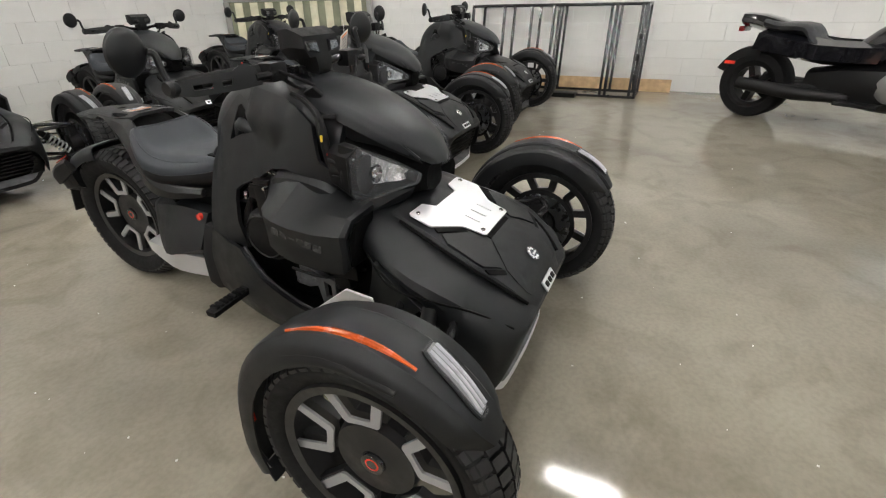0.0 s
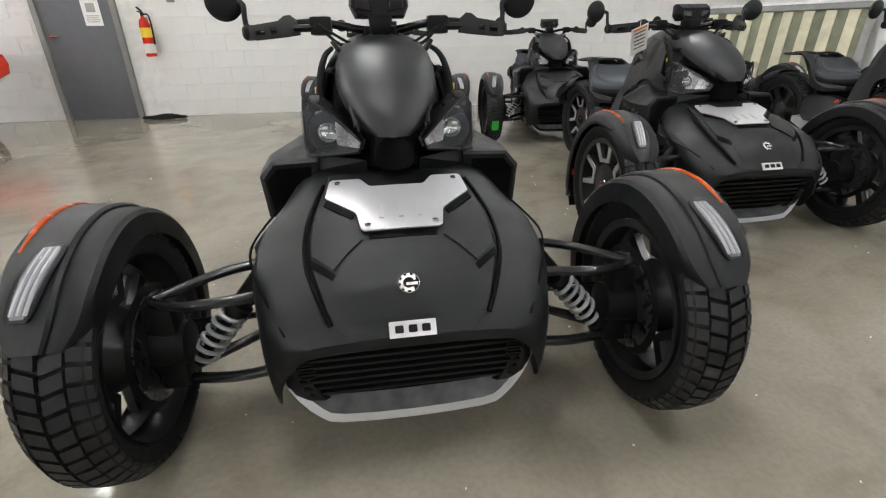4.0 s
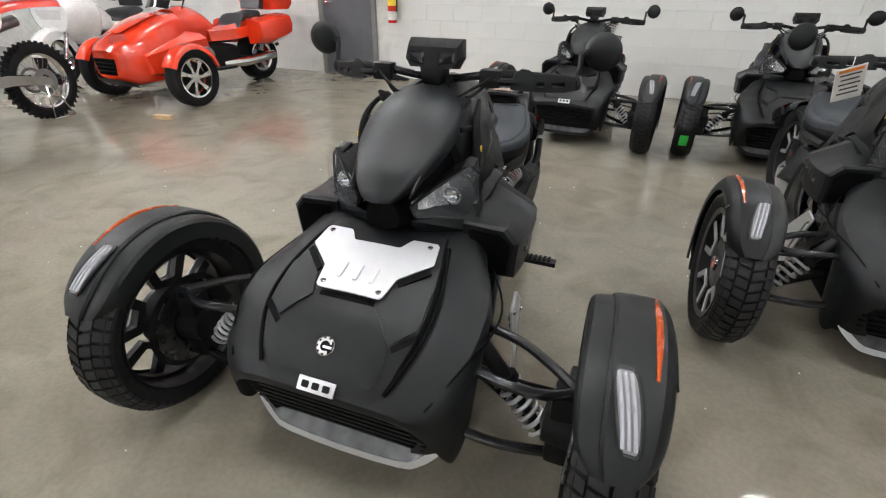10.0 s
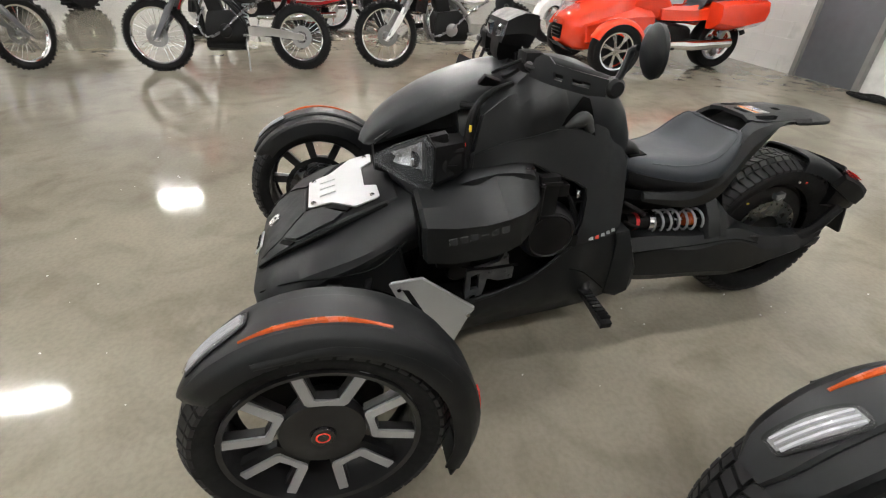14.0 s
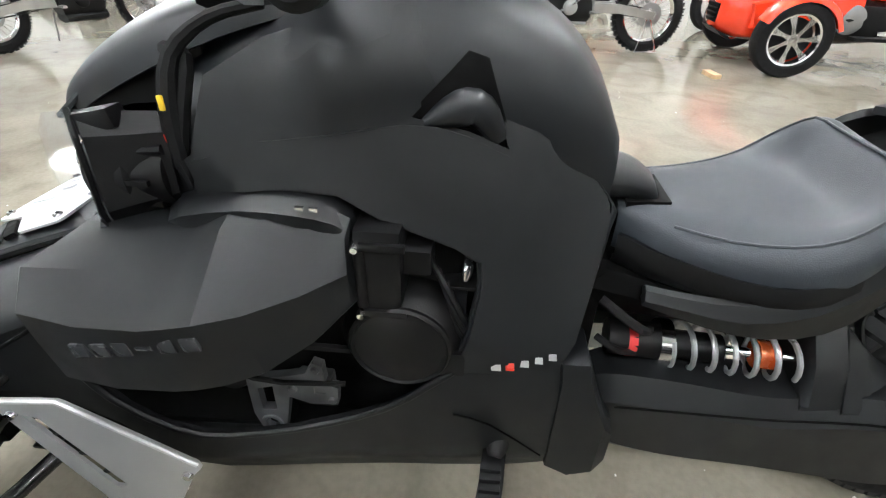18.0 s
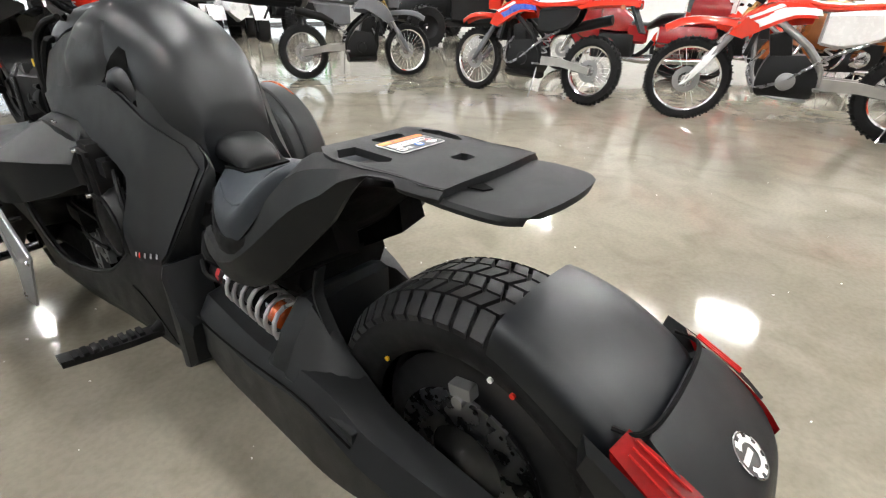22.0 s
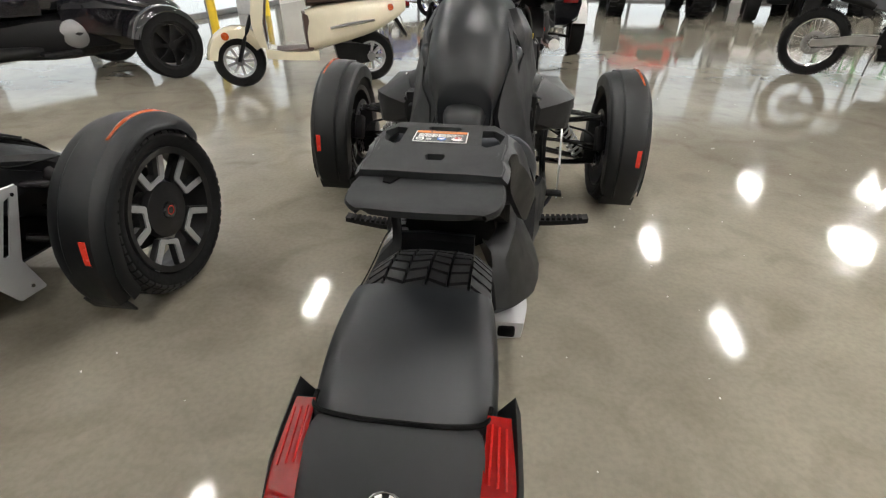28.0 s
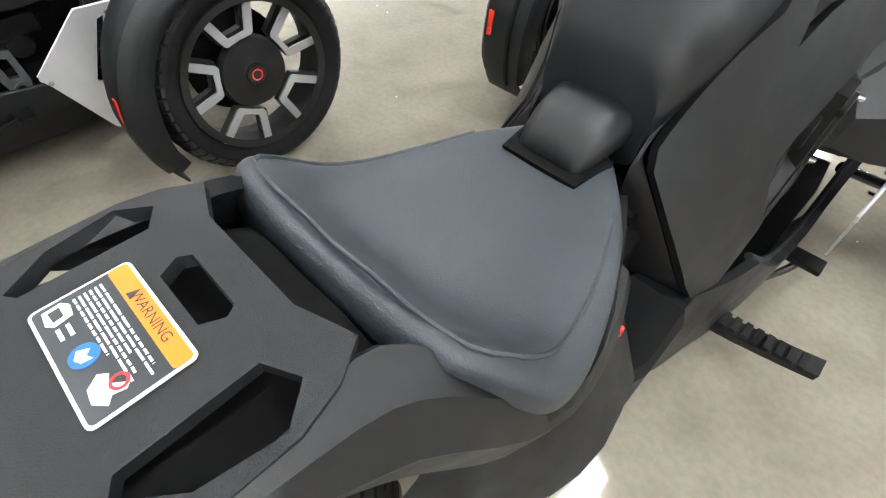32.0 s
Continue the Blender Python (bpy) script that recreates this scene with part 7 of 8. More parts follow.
def scooter(label, m):
    """Retro scooter facing -y; front axle at y = 0, rear at y = 1.2."""
    g = thing("scooter", label, "scooter", m=m)
    for nm, y in (("front_wheel", 0), ("rear_wheel", 1.2)):
        w = new(nm)
        w.parent = g
        c = (0, y, .225)
        part("tyre", lathe([(.135, -.035), (.15, -.05), (.205, -.05), (.225, -.02), (.225, .02), (.205, .05), (.15, .05), (.135, .035)], c, 36), RUBBER, w)
        part("rim", lathe([(.12, -.03), (.14, -.04), (.14, .04), (.12, .03)], c, 32, closed=True), ALU_DULL, w)
        part("hub", lathe([(0, -.05), (.035, -.05), (.04, .05), (0, .05)], c, 16), GUNMETAL, w)
        for i in range(9):
            a = 2 * math.pi * i / 9
            u, t = Vector((0, math.cos(a), math.sin(a))), Vector((0, -math.sin(a), math.cos(a)))
            p0, p1 = Vector(c) + u * .03, Vector(c) + u * .13
            X = Vector((.025, 0, 0))
            part("spoke", skin(bmesh.new(), [[p0 - t * .010 - X, p0 + t * .010 - X, p0 + t * .010 + X, p0 - t * .010 + X], [p1 - t * .012 - X, p1 + t * .012 - X, p1 + t * .012 + X, p1 - t * .012 + X]]), ALU_DULL, w)
    rows = []
    for a, R in ((5, .27), (40, .275), (75, .285), (110, .29), (150, .28)):
        ca, sa = math.cos(radians(a)), math.sin(radians(a))
        rows.append([(x, -ca * (R + d), .225 + sa * (R + d)) for x, d in ((-.085, -.09), (-.08, -.02), (0, .012), (.08, -.02), (.085, -.09))])
    part("front_mudguard", sheet(rows, .006, 3, 2), CREAM, g)
    part("fork", tube([(.07, 0, .225), (.075, .08, .42), (.05, .16, .60)], .018, 8, 1), DARK, g)
    sh = [[(-.17, .20, .36), (.17, .20, .36), (.16, .26, .34), (-.16, .26, .34)], [(-.21, .16, .55), (.21, .16, .55), (.20, .25, .54), (-.20, .25, .54)], [(-.20, .20, .78), (.20, .20, .78), (.19, .30, .76), (-.19, .30, .76)], [(-.12, .25, .95), (.12, .25, .95), (.11, .34, .93), (-.11, .34, .93)]]
    part("leg_shield", loft(sh, 3), CREAM, g, "", 40)
    part("inner_shield", loft([[(-.15, .262, .40), (.15, .262, .40), (.15, .275, .40), (-.15, .275, .40)], [(-.18, .258, .56), (.18, .258, .56), (.18, .275, .56), (-.18, .275, .56)], [(-.16, .305, .80), (.16, .305, .80), (.15, .325, .80), (-.15, .325, .80)]], 2), BROWNSEAT, g)
    part("floor_board", loft([[(-.17, .24, .34), (.17, .24, .34), (.17, .24, .26), (-.17, .24, .26)], [(-.18, .45, .31), (.18, .45, .31), (.18, .45, .24), (-.18, .45, .24)], [(-.18, .70, .31), (.18, .70, .31), (.18, .70, .23), (-.18, .70, .23)]], 2), CREAM, g)
    part("floor_mat", box((0, .47, .318), (.26, .36, .012), .004), BROWNSEAT, g)
    st = [(.62, [(0, .64), (.10, .62), (.14, .50), (.15, .34), (0, .28)]), (.74, [(0, .68), (.14, .65), (.19, .52), (.18, .36), (0, .30)]), (.95, [(0, .72), (.17, .68), (.225, .56), (.20, .40), (0, .36)]), (1.20, [(0, .74), (.16, .71), (.21, .60), (.18, .46), (0, .44)]), (1.42, [(0, .75), (.12, .73), (.16, .66), (.14, .56), (0, .54)]), (1.54, [(0, .74), (.07, .73), (.09, .69), (.08, .63), (0, .62)])]
    part("rear_body", hull(st, 3, 3), CREAM, g, "", 45)
    part("tunnel", loft([[(-.13, .60, .62), (.13, .60, .62), (.14, .64, .60), (-.14, .64, .60)], [(-.15, .60, .45), (.15, .60, .45), (.15, .66, .45), (-.15, .66, .45)], [(-.15, .61, .32), (.15, .61, .32), (.15, .66, .32), (-.15, .66, .32)]], 2), BROWNSEAT, g)
    part("seat", hull([(.64, [(0, .75), (.09, .74), (.12, .70), (0, .66)]), (.85, [(0, .755), (.13, .75), (.155, .71), (0, .68)]), (1.05, [(0, .78), (.14, .77), (.16, .73), (0, .70)]), (1.30, [(0, .80), (.11, .79), (.13, .75), (0, .72)]), (1.38, [(0, .79), (.07, .78), (.09, .76), (0, .73)])], 3, 2), BROWNSEAT, g)
    for s in (1, -1):
        part("trim_bar", tube([(s * .215, .82, .50), (s * .232, .98, .53), (s * .21, 1.22, .56)], [.012, .02, .012], 8, 2), CHROME, g)
        part("rail", tube([(s * .13, 1.28, .74), (s * .15, 1.42, .80), (s * .06, 1.50, .80)], .010, 8, 3), CHROME, g)
        part("reflector", lathe([(0, s * .012), (.03, s * .012), (.034, 0)], (s * .085, -.08, .44), 18), AMBER, g)
        part("indicator", lathe([(0, s * .02), (.025, s * .015), (.03, 0)], (s * .17, 1.38, .66), 14), AMBER, g)
        part("grip", tube([(s * .20, .42, 1.00), (s * .33, .48, .99)], .018, 10, 1), BROWNSEAT, g)
        part("mirror", lathe([(0, -.012), (.05, -.008), (.055, .004), (0, .008)], (s * .30, .38, 1.22), 20, 'y'), CHROME, g)
        part("mirror_stalk", tube([(s * .20, .40, 1.02), (s * .26, .39, 1.14), (s * .30, .385, 1.20)], .006, 6, 2), CHROME, g)
    part("handlebar_cover", loft([[(-.22, .36, 1.0), (-.22, .46, .99), (-.22, .44, .95), (-.22, .38, .95)], [(-.08, .26, 1.03), (-.08, .44, 1.02), (-.08, .42, .92), (-.08, .28, .92)], [(.08, .26, 1.03), (.08, .44, 1.02), (.08, .42, .92), (.08, .28, .92)], [(.22, .36, 1.0), (.22, .46, .99), (.22, .44, .95), (.22, .38, .95)]], 3, 2), CREAM, g)
    part("head_lamp", lathe([(0, -.05), (.05, -.04), (.075, -.01), (.08, .01)], (0, .26, .975), 26, 'y'), LENS, g)
    part("tail_lamp", hull([(1.52, [(0, .72), (.05, .71), (.06, .66), (0, .63)]), (1.59, [(0, .70), (.04, .69), (.05, .66), (0, .64)])], 2, 2), REDLENS, g)
    part("rear_mudguard", loft([[(-.07, 1.42, .56), (.07, 1.42, .56), (.07, 1.46, .57), (-.07, 1.46, .57)], [(-.07, 1.54, .40), (.07, 1.54, .40), (.07, 1.56, .41), (-.07, 1.56, .41)]], 1), DARK, g)
    part("engine", loft([[(-.10, .85, .36), (.10, .85, .36), (.11, .88, .20), (-.11, .88, .20)], [(-.12, 1.05, .36), (.12, 1.05, .36), (.12, 1.05, .17), (-.12, 1.05, .17)], [(-.11, 1.28, .30), (-.06, 1.28, .30), (-.06, 1.28, .18), (-.11, 1.28, .18)]], 2), DARK, g)
    part("silencer", tube([(-.12, 1.0, .22), (-.16, 1.2, .28), (-.16, 1.42, .32)], [.03, .045, .045], 12, 1), DARK, g)
    part("centre_stand", tube([(.10, .86, .18), (.13, .92, .08), (.15, .95, .015)], .012, 8, 1), DARK, g)
    return g


def side_by_side(label, m, paint, cage):
    """Open off-road buggy facing -y, front axle at y = 0, rear at y = 2.0."""
    g = thing("utility_vehicle", label, "buggy", "off-road buggies", m=m)
    for y in (0, 2.0):
        for s in (1, -1):
            w = new("wheel")
            w.parent = g
            c = (s * .68, y, .36)
            part("tyre", lathe([(.18, -.10), (.20, -.13), (.33, -.13), (.36, -.09), (.36, .09), (.33, .13), (.20, .13), (.18, .10)], c, 30), RUBBER, w)
            b = bmesh.new()
            for i in range(22):
                a = 2 * math.pi * i / 22
                for h in (-.07, .07):
                    aa = a + (0 if h < 0 else math.pi / 22)
                    box((c[0] + h, c[1] + .365 * math.cos(aa), c[2] + .365 * math.sin(aa)), (.11, .03, .035), rot=Matrix.Rotation(aa - math.pi / 2, 4, 'X'), bm=b)
            part("tread", b, RUBBER, w)
            part("rim", lathe([(.02, s * .06), (.05, s * .07), (.06, s * .03), (.15, s * .05), (.185, s * .09), (.19, -s * .09)], c, 24), DARK, w)
            part("arm", tube([(s * .25, y + (.05 if y else -.05), .42), (s * .62, y, .36)], .025, 8, 1), paint, g)
            part("damper", spring((s * .58, y + .06, .40), (s * .34, y + .10, .86), .05, .012, 7), SPRING if cage is not GREEN else GREEN, g)
    part("hood", hull([(-.42, [(0, .78), (.25, .76), (.34, .66), (.30, .48), (0, .44)]), (-.1, [(0, .96), (.34, .92), (.46, .78), (.36, .46), (0, .40)]), (.45, [(0, 1.08), (.42, 1.04), (.58, .88), (.44, .44), (0, .36)])], 3, 2), paint, g)
    part("grille", box((0, -.43, .62), (.44, .05, .22), .02), CAVITY, g)
    for s in (1, -1):
        part("head_lamp", box((s * .28, -.38, .72), (.16, .06, .06), .015, pose(0, 0, 0, 0, 0, s * 18)), LENS, g)
        part("door", loft([[(s * .66, .50, .92), (s * .70, .50, .90), (s * .70, .50, .50), (s * .66, .50, .46)], [(s * .70, 1.0, .84), (s * .74, 1.0, .82), (s * .74, 1.0, .46), (s * .70, 1.0, .42)], [(s * .66, 1.5, 1.0), (s * .70, 1.5, .98), (s * .70, 1.5, .52), (s * .66, 1.5, .48)]], 2), paint, g)
        part("rear_fender", loft([[(s * .40, 1.55, 1.02), (s * .70, 1.55, .98), (s * .70, 1.55, .78), (s * .40, 1.55, .70)], [(s * .40, 2.1, 1.06), (s * .72, 2.1, 1.02), (s * .70, 2.1, .90), (s * .40, 2.1, .80)], [(s * .40, 2.5, 1.04), (s * .62, 2.5, 1.0), (s * .60, 2.5, .90), (s * .40, 2.5, .84)]], 2), paint, g)
        part("seat", hull([(0.95, [(0, .62), (.18, .60), (.22, .52), (0, .46)]), (1.3, [(0, .60), (.18, .58), (.22, .50), (0, .46)])], 2, 2), SEATEDGE, g).matrix_local = pose(s * .34, 0, 0)
        part("seat_back", loft([[(s * .34 - .2, 1.32, .56), (s * .34 + .2, 1.32, .56), (s * .34 + .19, 1.44, .56), (s * .34 - .19, 1.44, .56)], [(s * .34 - .22, 1.42, .90), (s * .34 + .22, 1.42, .90), (s * .34 + .2, 1.52, .90), (s * .34 - .2, 1.52, .90)], [(s * .34 - .13, 1.48, 1.22), (s * .34 + .13, 1.48, 1.22), (s * .34 + .12, 1.55, 1.22), (s * .34 - .12, 1.55, 1.22)]], 2), SEATEDGE, g)
        part("cage_tube", tube([(s * .56, .42, 1.04), (s * .54, .75, 1.52), (s * .52, .95, 1.62), (s * .52, 1.5, 1.64), (s * .56, 1.8, 1.35), (s * .58, 2.2, 1.04)], .028, 10, 3), cage, g)
        part("cage_post", tube([(s * .62, 1.55, .98), (s * .54, 1.52, 1.63)], .026, 10, 1), cage, g)
    for y, z in ((.95, 1.62), (1.5, 1.64)):
        part("cage_cross", tube([(-.52, y, z), (.52, y, z)], .026, 10, 1), cage, g)
    part("roof", box((0, 1.22, 1.665), (1.0, .62, .03), .012), DARK, g)
    part("tub", box((0, 1.0, .42), (1.25, 1.5, .12), .03), DARK, g)
    part("cargo_bed", box((0, 2.05, .86), (.80, .70, .14), .03), DARK, g)
    part("steering_wheel", tube([(.34 + .15 * math.cos(a), .72 + .05 * math.sin(a), .98 + .14 * math.sin(a)) for a in [i * math.pi / 8 for i in range(17)]], .014, 8, 1), DARK, g)
    return g


def quad(label, m, paint):
    """Four-wheeled all-terrain quad facing -y, rear axle at y = 1.3."""
    g = thing("quad_bike", label, "quad bike", "quad bikes", m=m)
    for y in (0, 1.3):
        for s in (1, -1):
            part("tyre", lathe([(.13, -.09), (.15, -.11), (.26, -.11), (.29, -.07), (.29, .07), (.26, .11), (.15, .11), (.13, .09)], (s * .44, y, .29), 26), RUBBER, g)
            part("rim", lathe([(0, s * .04), (.05, s * .06), (.10, s * .03), (.14, s * .08), (.14, -s * .08)], (s * .44, y, .29), 20), ALU_DULL, g)
    for s in (1, -1):
        for y in (0, 1.3):
            rows = []
            for a, R in ((20, .36), (60, .37), (100, .38), (150, .37)):
                ca, sa = math.cos(radians(a)), math.sin(radians(a))
                rows.append([(s * x, y - ca * R, .29 + sa * R) for x in (.26, .42, .56)])
            part("fender", sheet(rows, .008, 2, 2), paint, g)
    part("body", hull([(-.35, [(0, .72), (.14, .70), (.18, .55), (0, .40)]), (.1, [(0, .84), (.20, .80), (.24, .60), (0, .36)]), (.55, [(0, .82), (.14, .80), (.2, .6), (0, .36)]), (1.5, [(0, .78), (.18, .76), (.22, .6), (0, .44)])], 3, 2), paint, g)
    part("seat", hull([(.55, [(0, .88), (.10, .87), (.13, .80), (0, .76)]), (.9, [(0, .84), (.14, .83), (.17, .78), (0, .74)]), (1.35, [(0, .90), (.13, .89), (.15, .82), (0, .78)])], 2, 2), SEATEDGE, g)
    part("handlebar", tube([(-.36, .42, 1.02), (-.12, .32, 1.0), (.12, .32, 1.0), (.36, .42, 1.02)], .014, 8, 3), DARK, g)
    for y, z in ((-.18, .84), (1.35, .90)):
        bm = bmesh.new()
        for x in (-.32, -.16, 0, .16, .32):
            rod((x, y - .20, z), (x, y + .22, z), .010, 6, bm)
        for yy in (-.20, .22):
            rod((-.34, y + yy, z), (.34, y + yy, z), .010, 6, bm)
        part("rack", bm, DARK, g)
    part("engine", box((0, .6, .42), (.36, .5, .30), .05), DARK, g)
    for s in (1, -1):
        part("head_lamp", lathe([(0, -.03), (.05, -.02), (.06, .01)], (s * .11, -.345, .64), 16, 'y'), LENS, g)
    return g


def touring_bike(label, m, paint):
    """Heavy touring motorcycle facing -y; front axle at y = 0, rear at y = 1.65."""
    g = thing("touring_motorcycle", label, "motorcycle", "touring motorcycles", m=m)
    bike_wheel("front_wheel", (0, 0, .32), .32, .13, g, knobs=False, n_spokes=14)
    bike_wheel("rear_wheel", (0, 1.65, .31), .31, .16, g, knobs=False, n_spokes=14)
    rows = []
    for a, R in ((10, .35), (45, .36), (85, .365), (125, .365), (165, .36)):
        ca, sa = math.cos(radians(a)), math.sin(radians(a))
        rows.append([(x, -ca * (R + d), .32 + sa * (R + d)) for x, d in ((-.095, -.13), (-.085, -.03), (0, .01), (.085, -.03), (.095, -.13))])
    part("front_mudguard", sheet(rows, .006, 3, 2), paint, g)
    for s in (1, -1):
        part("fork", tube([(s * .11, 0, .32), (s * .11, .18, .72), (s * .10, .26, .90)], .03, 10, 1), CHROME, g)
        part("engine_guard", tube([(s * .14, .42, .30), (s * .38, .42, .32), (s * .40, .48, .50), (s * .16, .46, .62)], .016, 8, 3), CHROME, g)
        part("cylinder", lathe([(0, s * .40), (.09, s * .39), (.11, s * .34), (.11, s * .14)], (0, .72, .42), 20), CHROME, g)
        part("side_cover", loft([[(s * .16, .95, .72), (s * .21, .95, .70), (s * .21, .95, .50), (s * .16, .95, .46)], [(s * .16, 1.2, .72), (s * .22, 1.2, .70), (s * .22, 1.2, .50), (s * .16, 1.2, .46)]], 1), paint, g)
        cs = part("side_case", loft([[(s * .18, 1.35, .72), (s * .38, 1.38, .70), (s * .40, 1.38, .46), (s * .2, 1.35, .40)], [(s * .18, 1.7, .74), (s * .43, 1.72, .72), (s * .44, 1.72, .44), (s * .2, 1.7, .38)], [(s * .18, 2.05, .74), (s * .38, 2.08, .71), (s * .38, 2.08, .50), (s * .2, 2.05, .44)]], 3, 2), paint, g)
        part("case_trim", tube([(s * .41, 1.38, .50), (s * .445, 1.72, .49), (s * .385, 2.07, .54)], .010, 6, 2), CHROME, cs)
        part("exhaust", tube([(s * .20, .80, .26), (s * .26, 1.2, .25), (s * .28, 2.0, .28)], [.03, .045, .045], 10, 1), CHROME, g)
        part("tail_lamp", box((s * .25, 2.10, .62), (.14, .03, .07), .01), REDLENS, g)
        part("mirror", loft([[(s * .34, .36, 1.06), (s * .46, .40, 1.06), (s * .46, .44, 1.06), (s * .34, .42, 1.06)], [(s * .34, .35, 1.14), (s * .48, .40, 1.14), (s * .48, .44, 1.14), (s * .34, .42, 1.14)]], 1), paint, g)
        part("grip", tube([(s * .26, .74, 1.02), (s * .40, .84, 1.0)], .02, 8, 1), RUBBER, g)
    part("fairing", hull([(.10, [(0, 1.02), (.18, .98), (.24, .84), (.16, .66), (0, .62)]), (.26, [(0, 1.12), (.30, 1.06), (.40, .86), (.26, .56), (0, .5)]), (.45, [(0, 1.10), (.34, 1.04), (.42, .84), (.28, .50), (0, .45)]), (.56, [(0, .98), (.26, .95), (.32, .80), (.22, .55), (0, .5)])], 3, 2), paint, g)
    part("head_lamp", loft([[(-.16, .085, .88), (.16, .085, .88), (.13, .09, .78), (-.13, .09, .78)], [(-.18, .12, .90), (.18, .12, .90), (.15, .12, .76), (-.15, .12, .76)]], 1), LENS, g)
    part("wind_screen", sheet([[(-.24, .32, 1.10), (0, .26, 1.12), (.24, .32, 1.10)], [(-.22, .44, 1.30), (0, .40, 1.33), (.22, .44, 1.30)], [(-.14, .52, 1.44), (0, .50, 1.46), (.14, .52, 1.44)]], .005, 2, 2), LENS, g)
    part("tank", hull([(.50, [(0, .98), (.14, .95), (.20, .80), (.16, .64), (0, .6)]), (.75, [(0, .98), (.15, .95), (.20, .80), (.16, .62), (0, .58)]), (1.0, [(0, .82), (.11, .80), (.15, .72), (.12, .62), (0, .58)])], 3, 2), paint, g)
    part("seat", hull([(.98, [(0, .78), (.12, .77), (.17, .72), (0, .66)]), (1.2, [(0, .74), (.18, .74), (.21, .69), (0, .64)]), (1.36, [(0, .86), (.17, .85), (.2, .80), (0, .70)]), (1.65, [(0, .88), (.17, .87), (.2, .82), (0, .74)])], 3, 2), SEATEDGE, g)
    tk = part("top_case", loft([[(-.28, 1.72, .80), (.28, 1.72, .80), (.30, 2.15, .80), (-.30, 2.15, .80)], [(-.31, 1.72, .96), (.31, 1.72, .96), (.32, 2.20, .94), (-.32, 2.20, .94)], [(-.28, 1.76, 1.12), (.28, 1.76, 1.12), (.27, 2.12, 1.08), (-.27, 2.12, 1.08)]], 3), paint, g)
    part("case_lamp", box((0, 2.20, .90), (.48, .03, .06), .01), REDLENS, tk)
    part("passenger_back", box((0, 1.70, 1.04), (.36, .08, .30), .03), SEATEDGE, g)
    part("engine", box((0, .75, .42), (.46, .60, .34), .05), DARK, g)
    part("frame", tube([(0, .40, .80), (0, .52, .34), (0, 1.1, .28), (0, 1.3, .50)], .035, 8, 2), DARK, g)
    part("handlebar", tube([(-.40, .84, 1.0), (-.24, .70, 1.02), (0, .60, 1.0), (.24, .70, 1.02), (.40, .84, 1.0)], .014, 8, 3), CHROME, g)
    part("kick_stand", tube([(.16, .85, .28), (.24, .80, .12), (.28, .78, .012)], .014, 8, 1), CHROME, g)
    return g


# ---- along the east wall ----
def rack(m):
    """Welded black square-tube rack leaning on the wall."""
    t = thing("metal_rack", "black welded square-tube rack frame leaning against the white wall", "rack", m=m)
    L, H, s = 2.15, 1.02, .03
    def bar(name, a, b, w=s):
        a, b = Vector(a), Vector(b)
        d = b - a
        part(name, box((0, 0, 0), (w, w, d.length), .003, None), STEEL, t).matrix_local = Matrix.Translation((a + b) / 2) @ d.to_track_quat('Z', 'Y').to_matrix().to_4x4()
    for x in (0, .42):
        lean = .20
        bar("rail", (x, 0, .02), (x, L, .02))
        bar("rail", (x + lean, 0, H), (x + lean, L, H))
        for y in (0, .06, .34, .40, 1.02, 1.08, 1.36, 1.72, L):
            bar("upright", (x, y, .02), (x + lean, y, H))
    for y in (0, L):
        bar("cross", (0, y, .02), (.42, y, .02))
        bar("cross", (.20, y, H), (.62, y, H))
    for z in (.24, .46, .68):
        part("bracket", box((.02 + z * .2, .03, z), (.06, .07, .07), .004), STEEL, t)
    return t


rack(pose(5.05, 0.05, 0))
pl = thing("wood_plank", "pale raw timber board standing on edge behind the rack", "plank", m=pose(5.66, .55, .075))
part("board", box((0, 0, 0), (.04, 1.75, .15), .003), TAN, pl)
pl = thing("black_board", "black flat board lying on the floor by the rack", "board", m=pose(4.98, 1.0, .03))
part("board", box((0, 0, 0), (.16, .55, .05), .006), DARK, pl)

pn = thing("striped_panel", "large weathered green panel with pale vertical slats leaning in the corner", "panel", m=pose(4.98, 4.92, 0, 0, 0, -58) @ pose(0, 0, 0, -8))
OLIVE = pm("olive painted metal", (0.16, 0.17, 0.11), 0.6, var=0.25, scale=6)
PALE = pm("pale slat paint", (0.52, 0.50, 0.36), 0.6, var=0.15, scale=8)
bm = box((0, 0, .62), (2.1, .03, 1.20), .004)
part("backing", bm, OLIVE, pn)
for z in (.06, 1.20):
    part("frame_rail", box((0, -.03, z), (2.16, .06, .10), .006), FRAMEGREY, pn)
    part("frame_lip", box((0, -.055, z + (.03 if z > 1 else -.03)), (2.20, .03, .03), .004), ALU_DULL, pn)
for x in (-1.05, 1.05):
    part("frame_stile", box((x, -.03, .63), (.08, .055, 1.04), .006), FRAMEGREY, pn)
for k in range(9):
    part("slat", box((-.88 + k * .22, -.03, .63), (.11, .03, 1.02), .006), PALE, pn)

trike("gloss black sport trike with blue glints standing near the east wall", pose(3.70, -2.62, 0, 0, 0, -30), GLOSSBLACK, False, DARK)

# ---- across the aisle ----
trike("bright orange-red touring trike with black seat and top case", pose(-4.57, 3.36, 0, 0, 0, -3), ORANGEPAINT, True)
SC = Matrix.Diagonal((1.08, 1.10, 1.06, 1))


def placed(ob, s):
    ob.matrix_world = ob.matrix_world @ Matrix.Diagonal((*s, 1))
    return ob


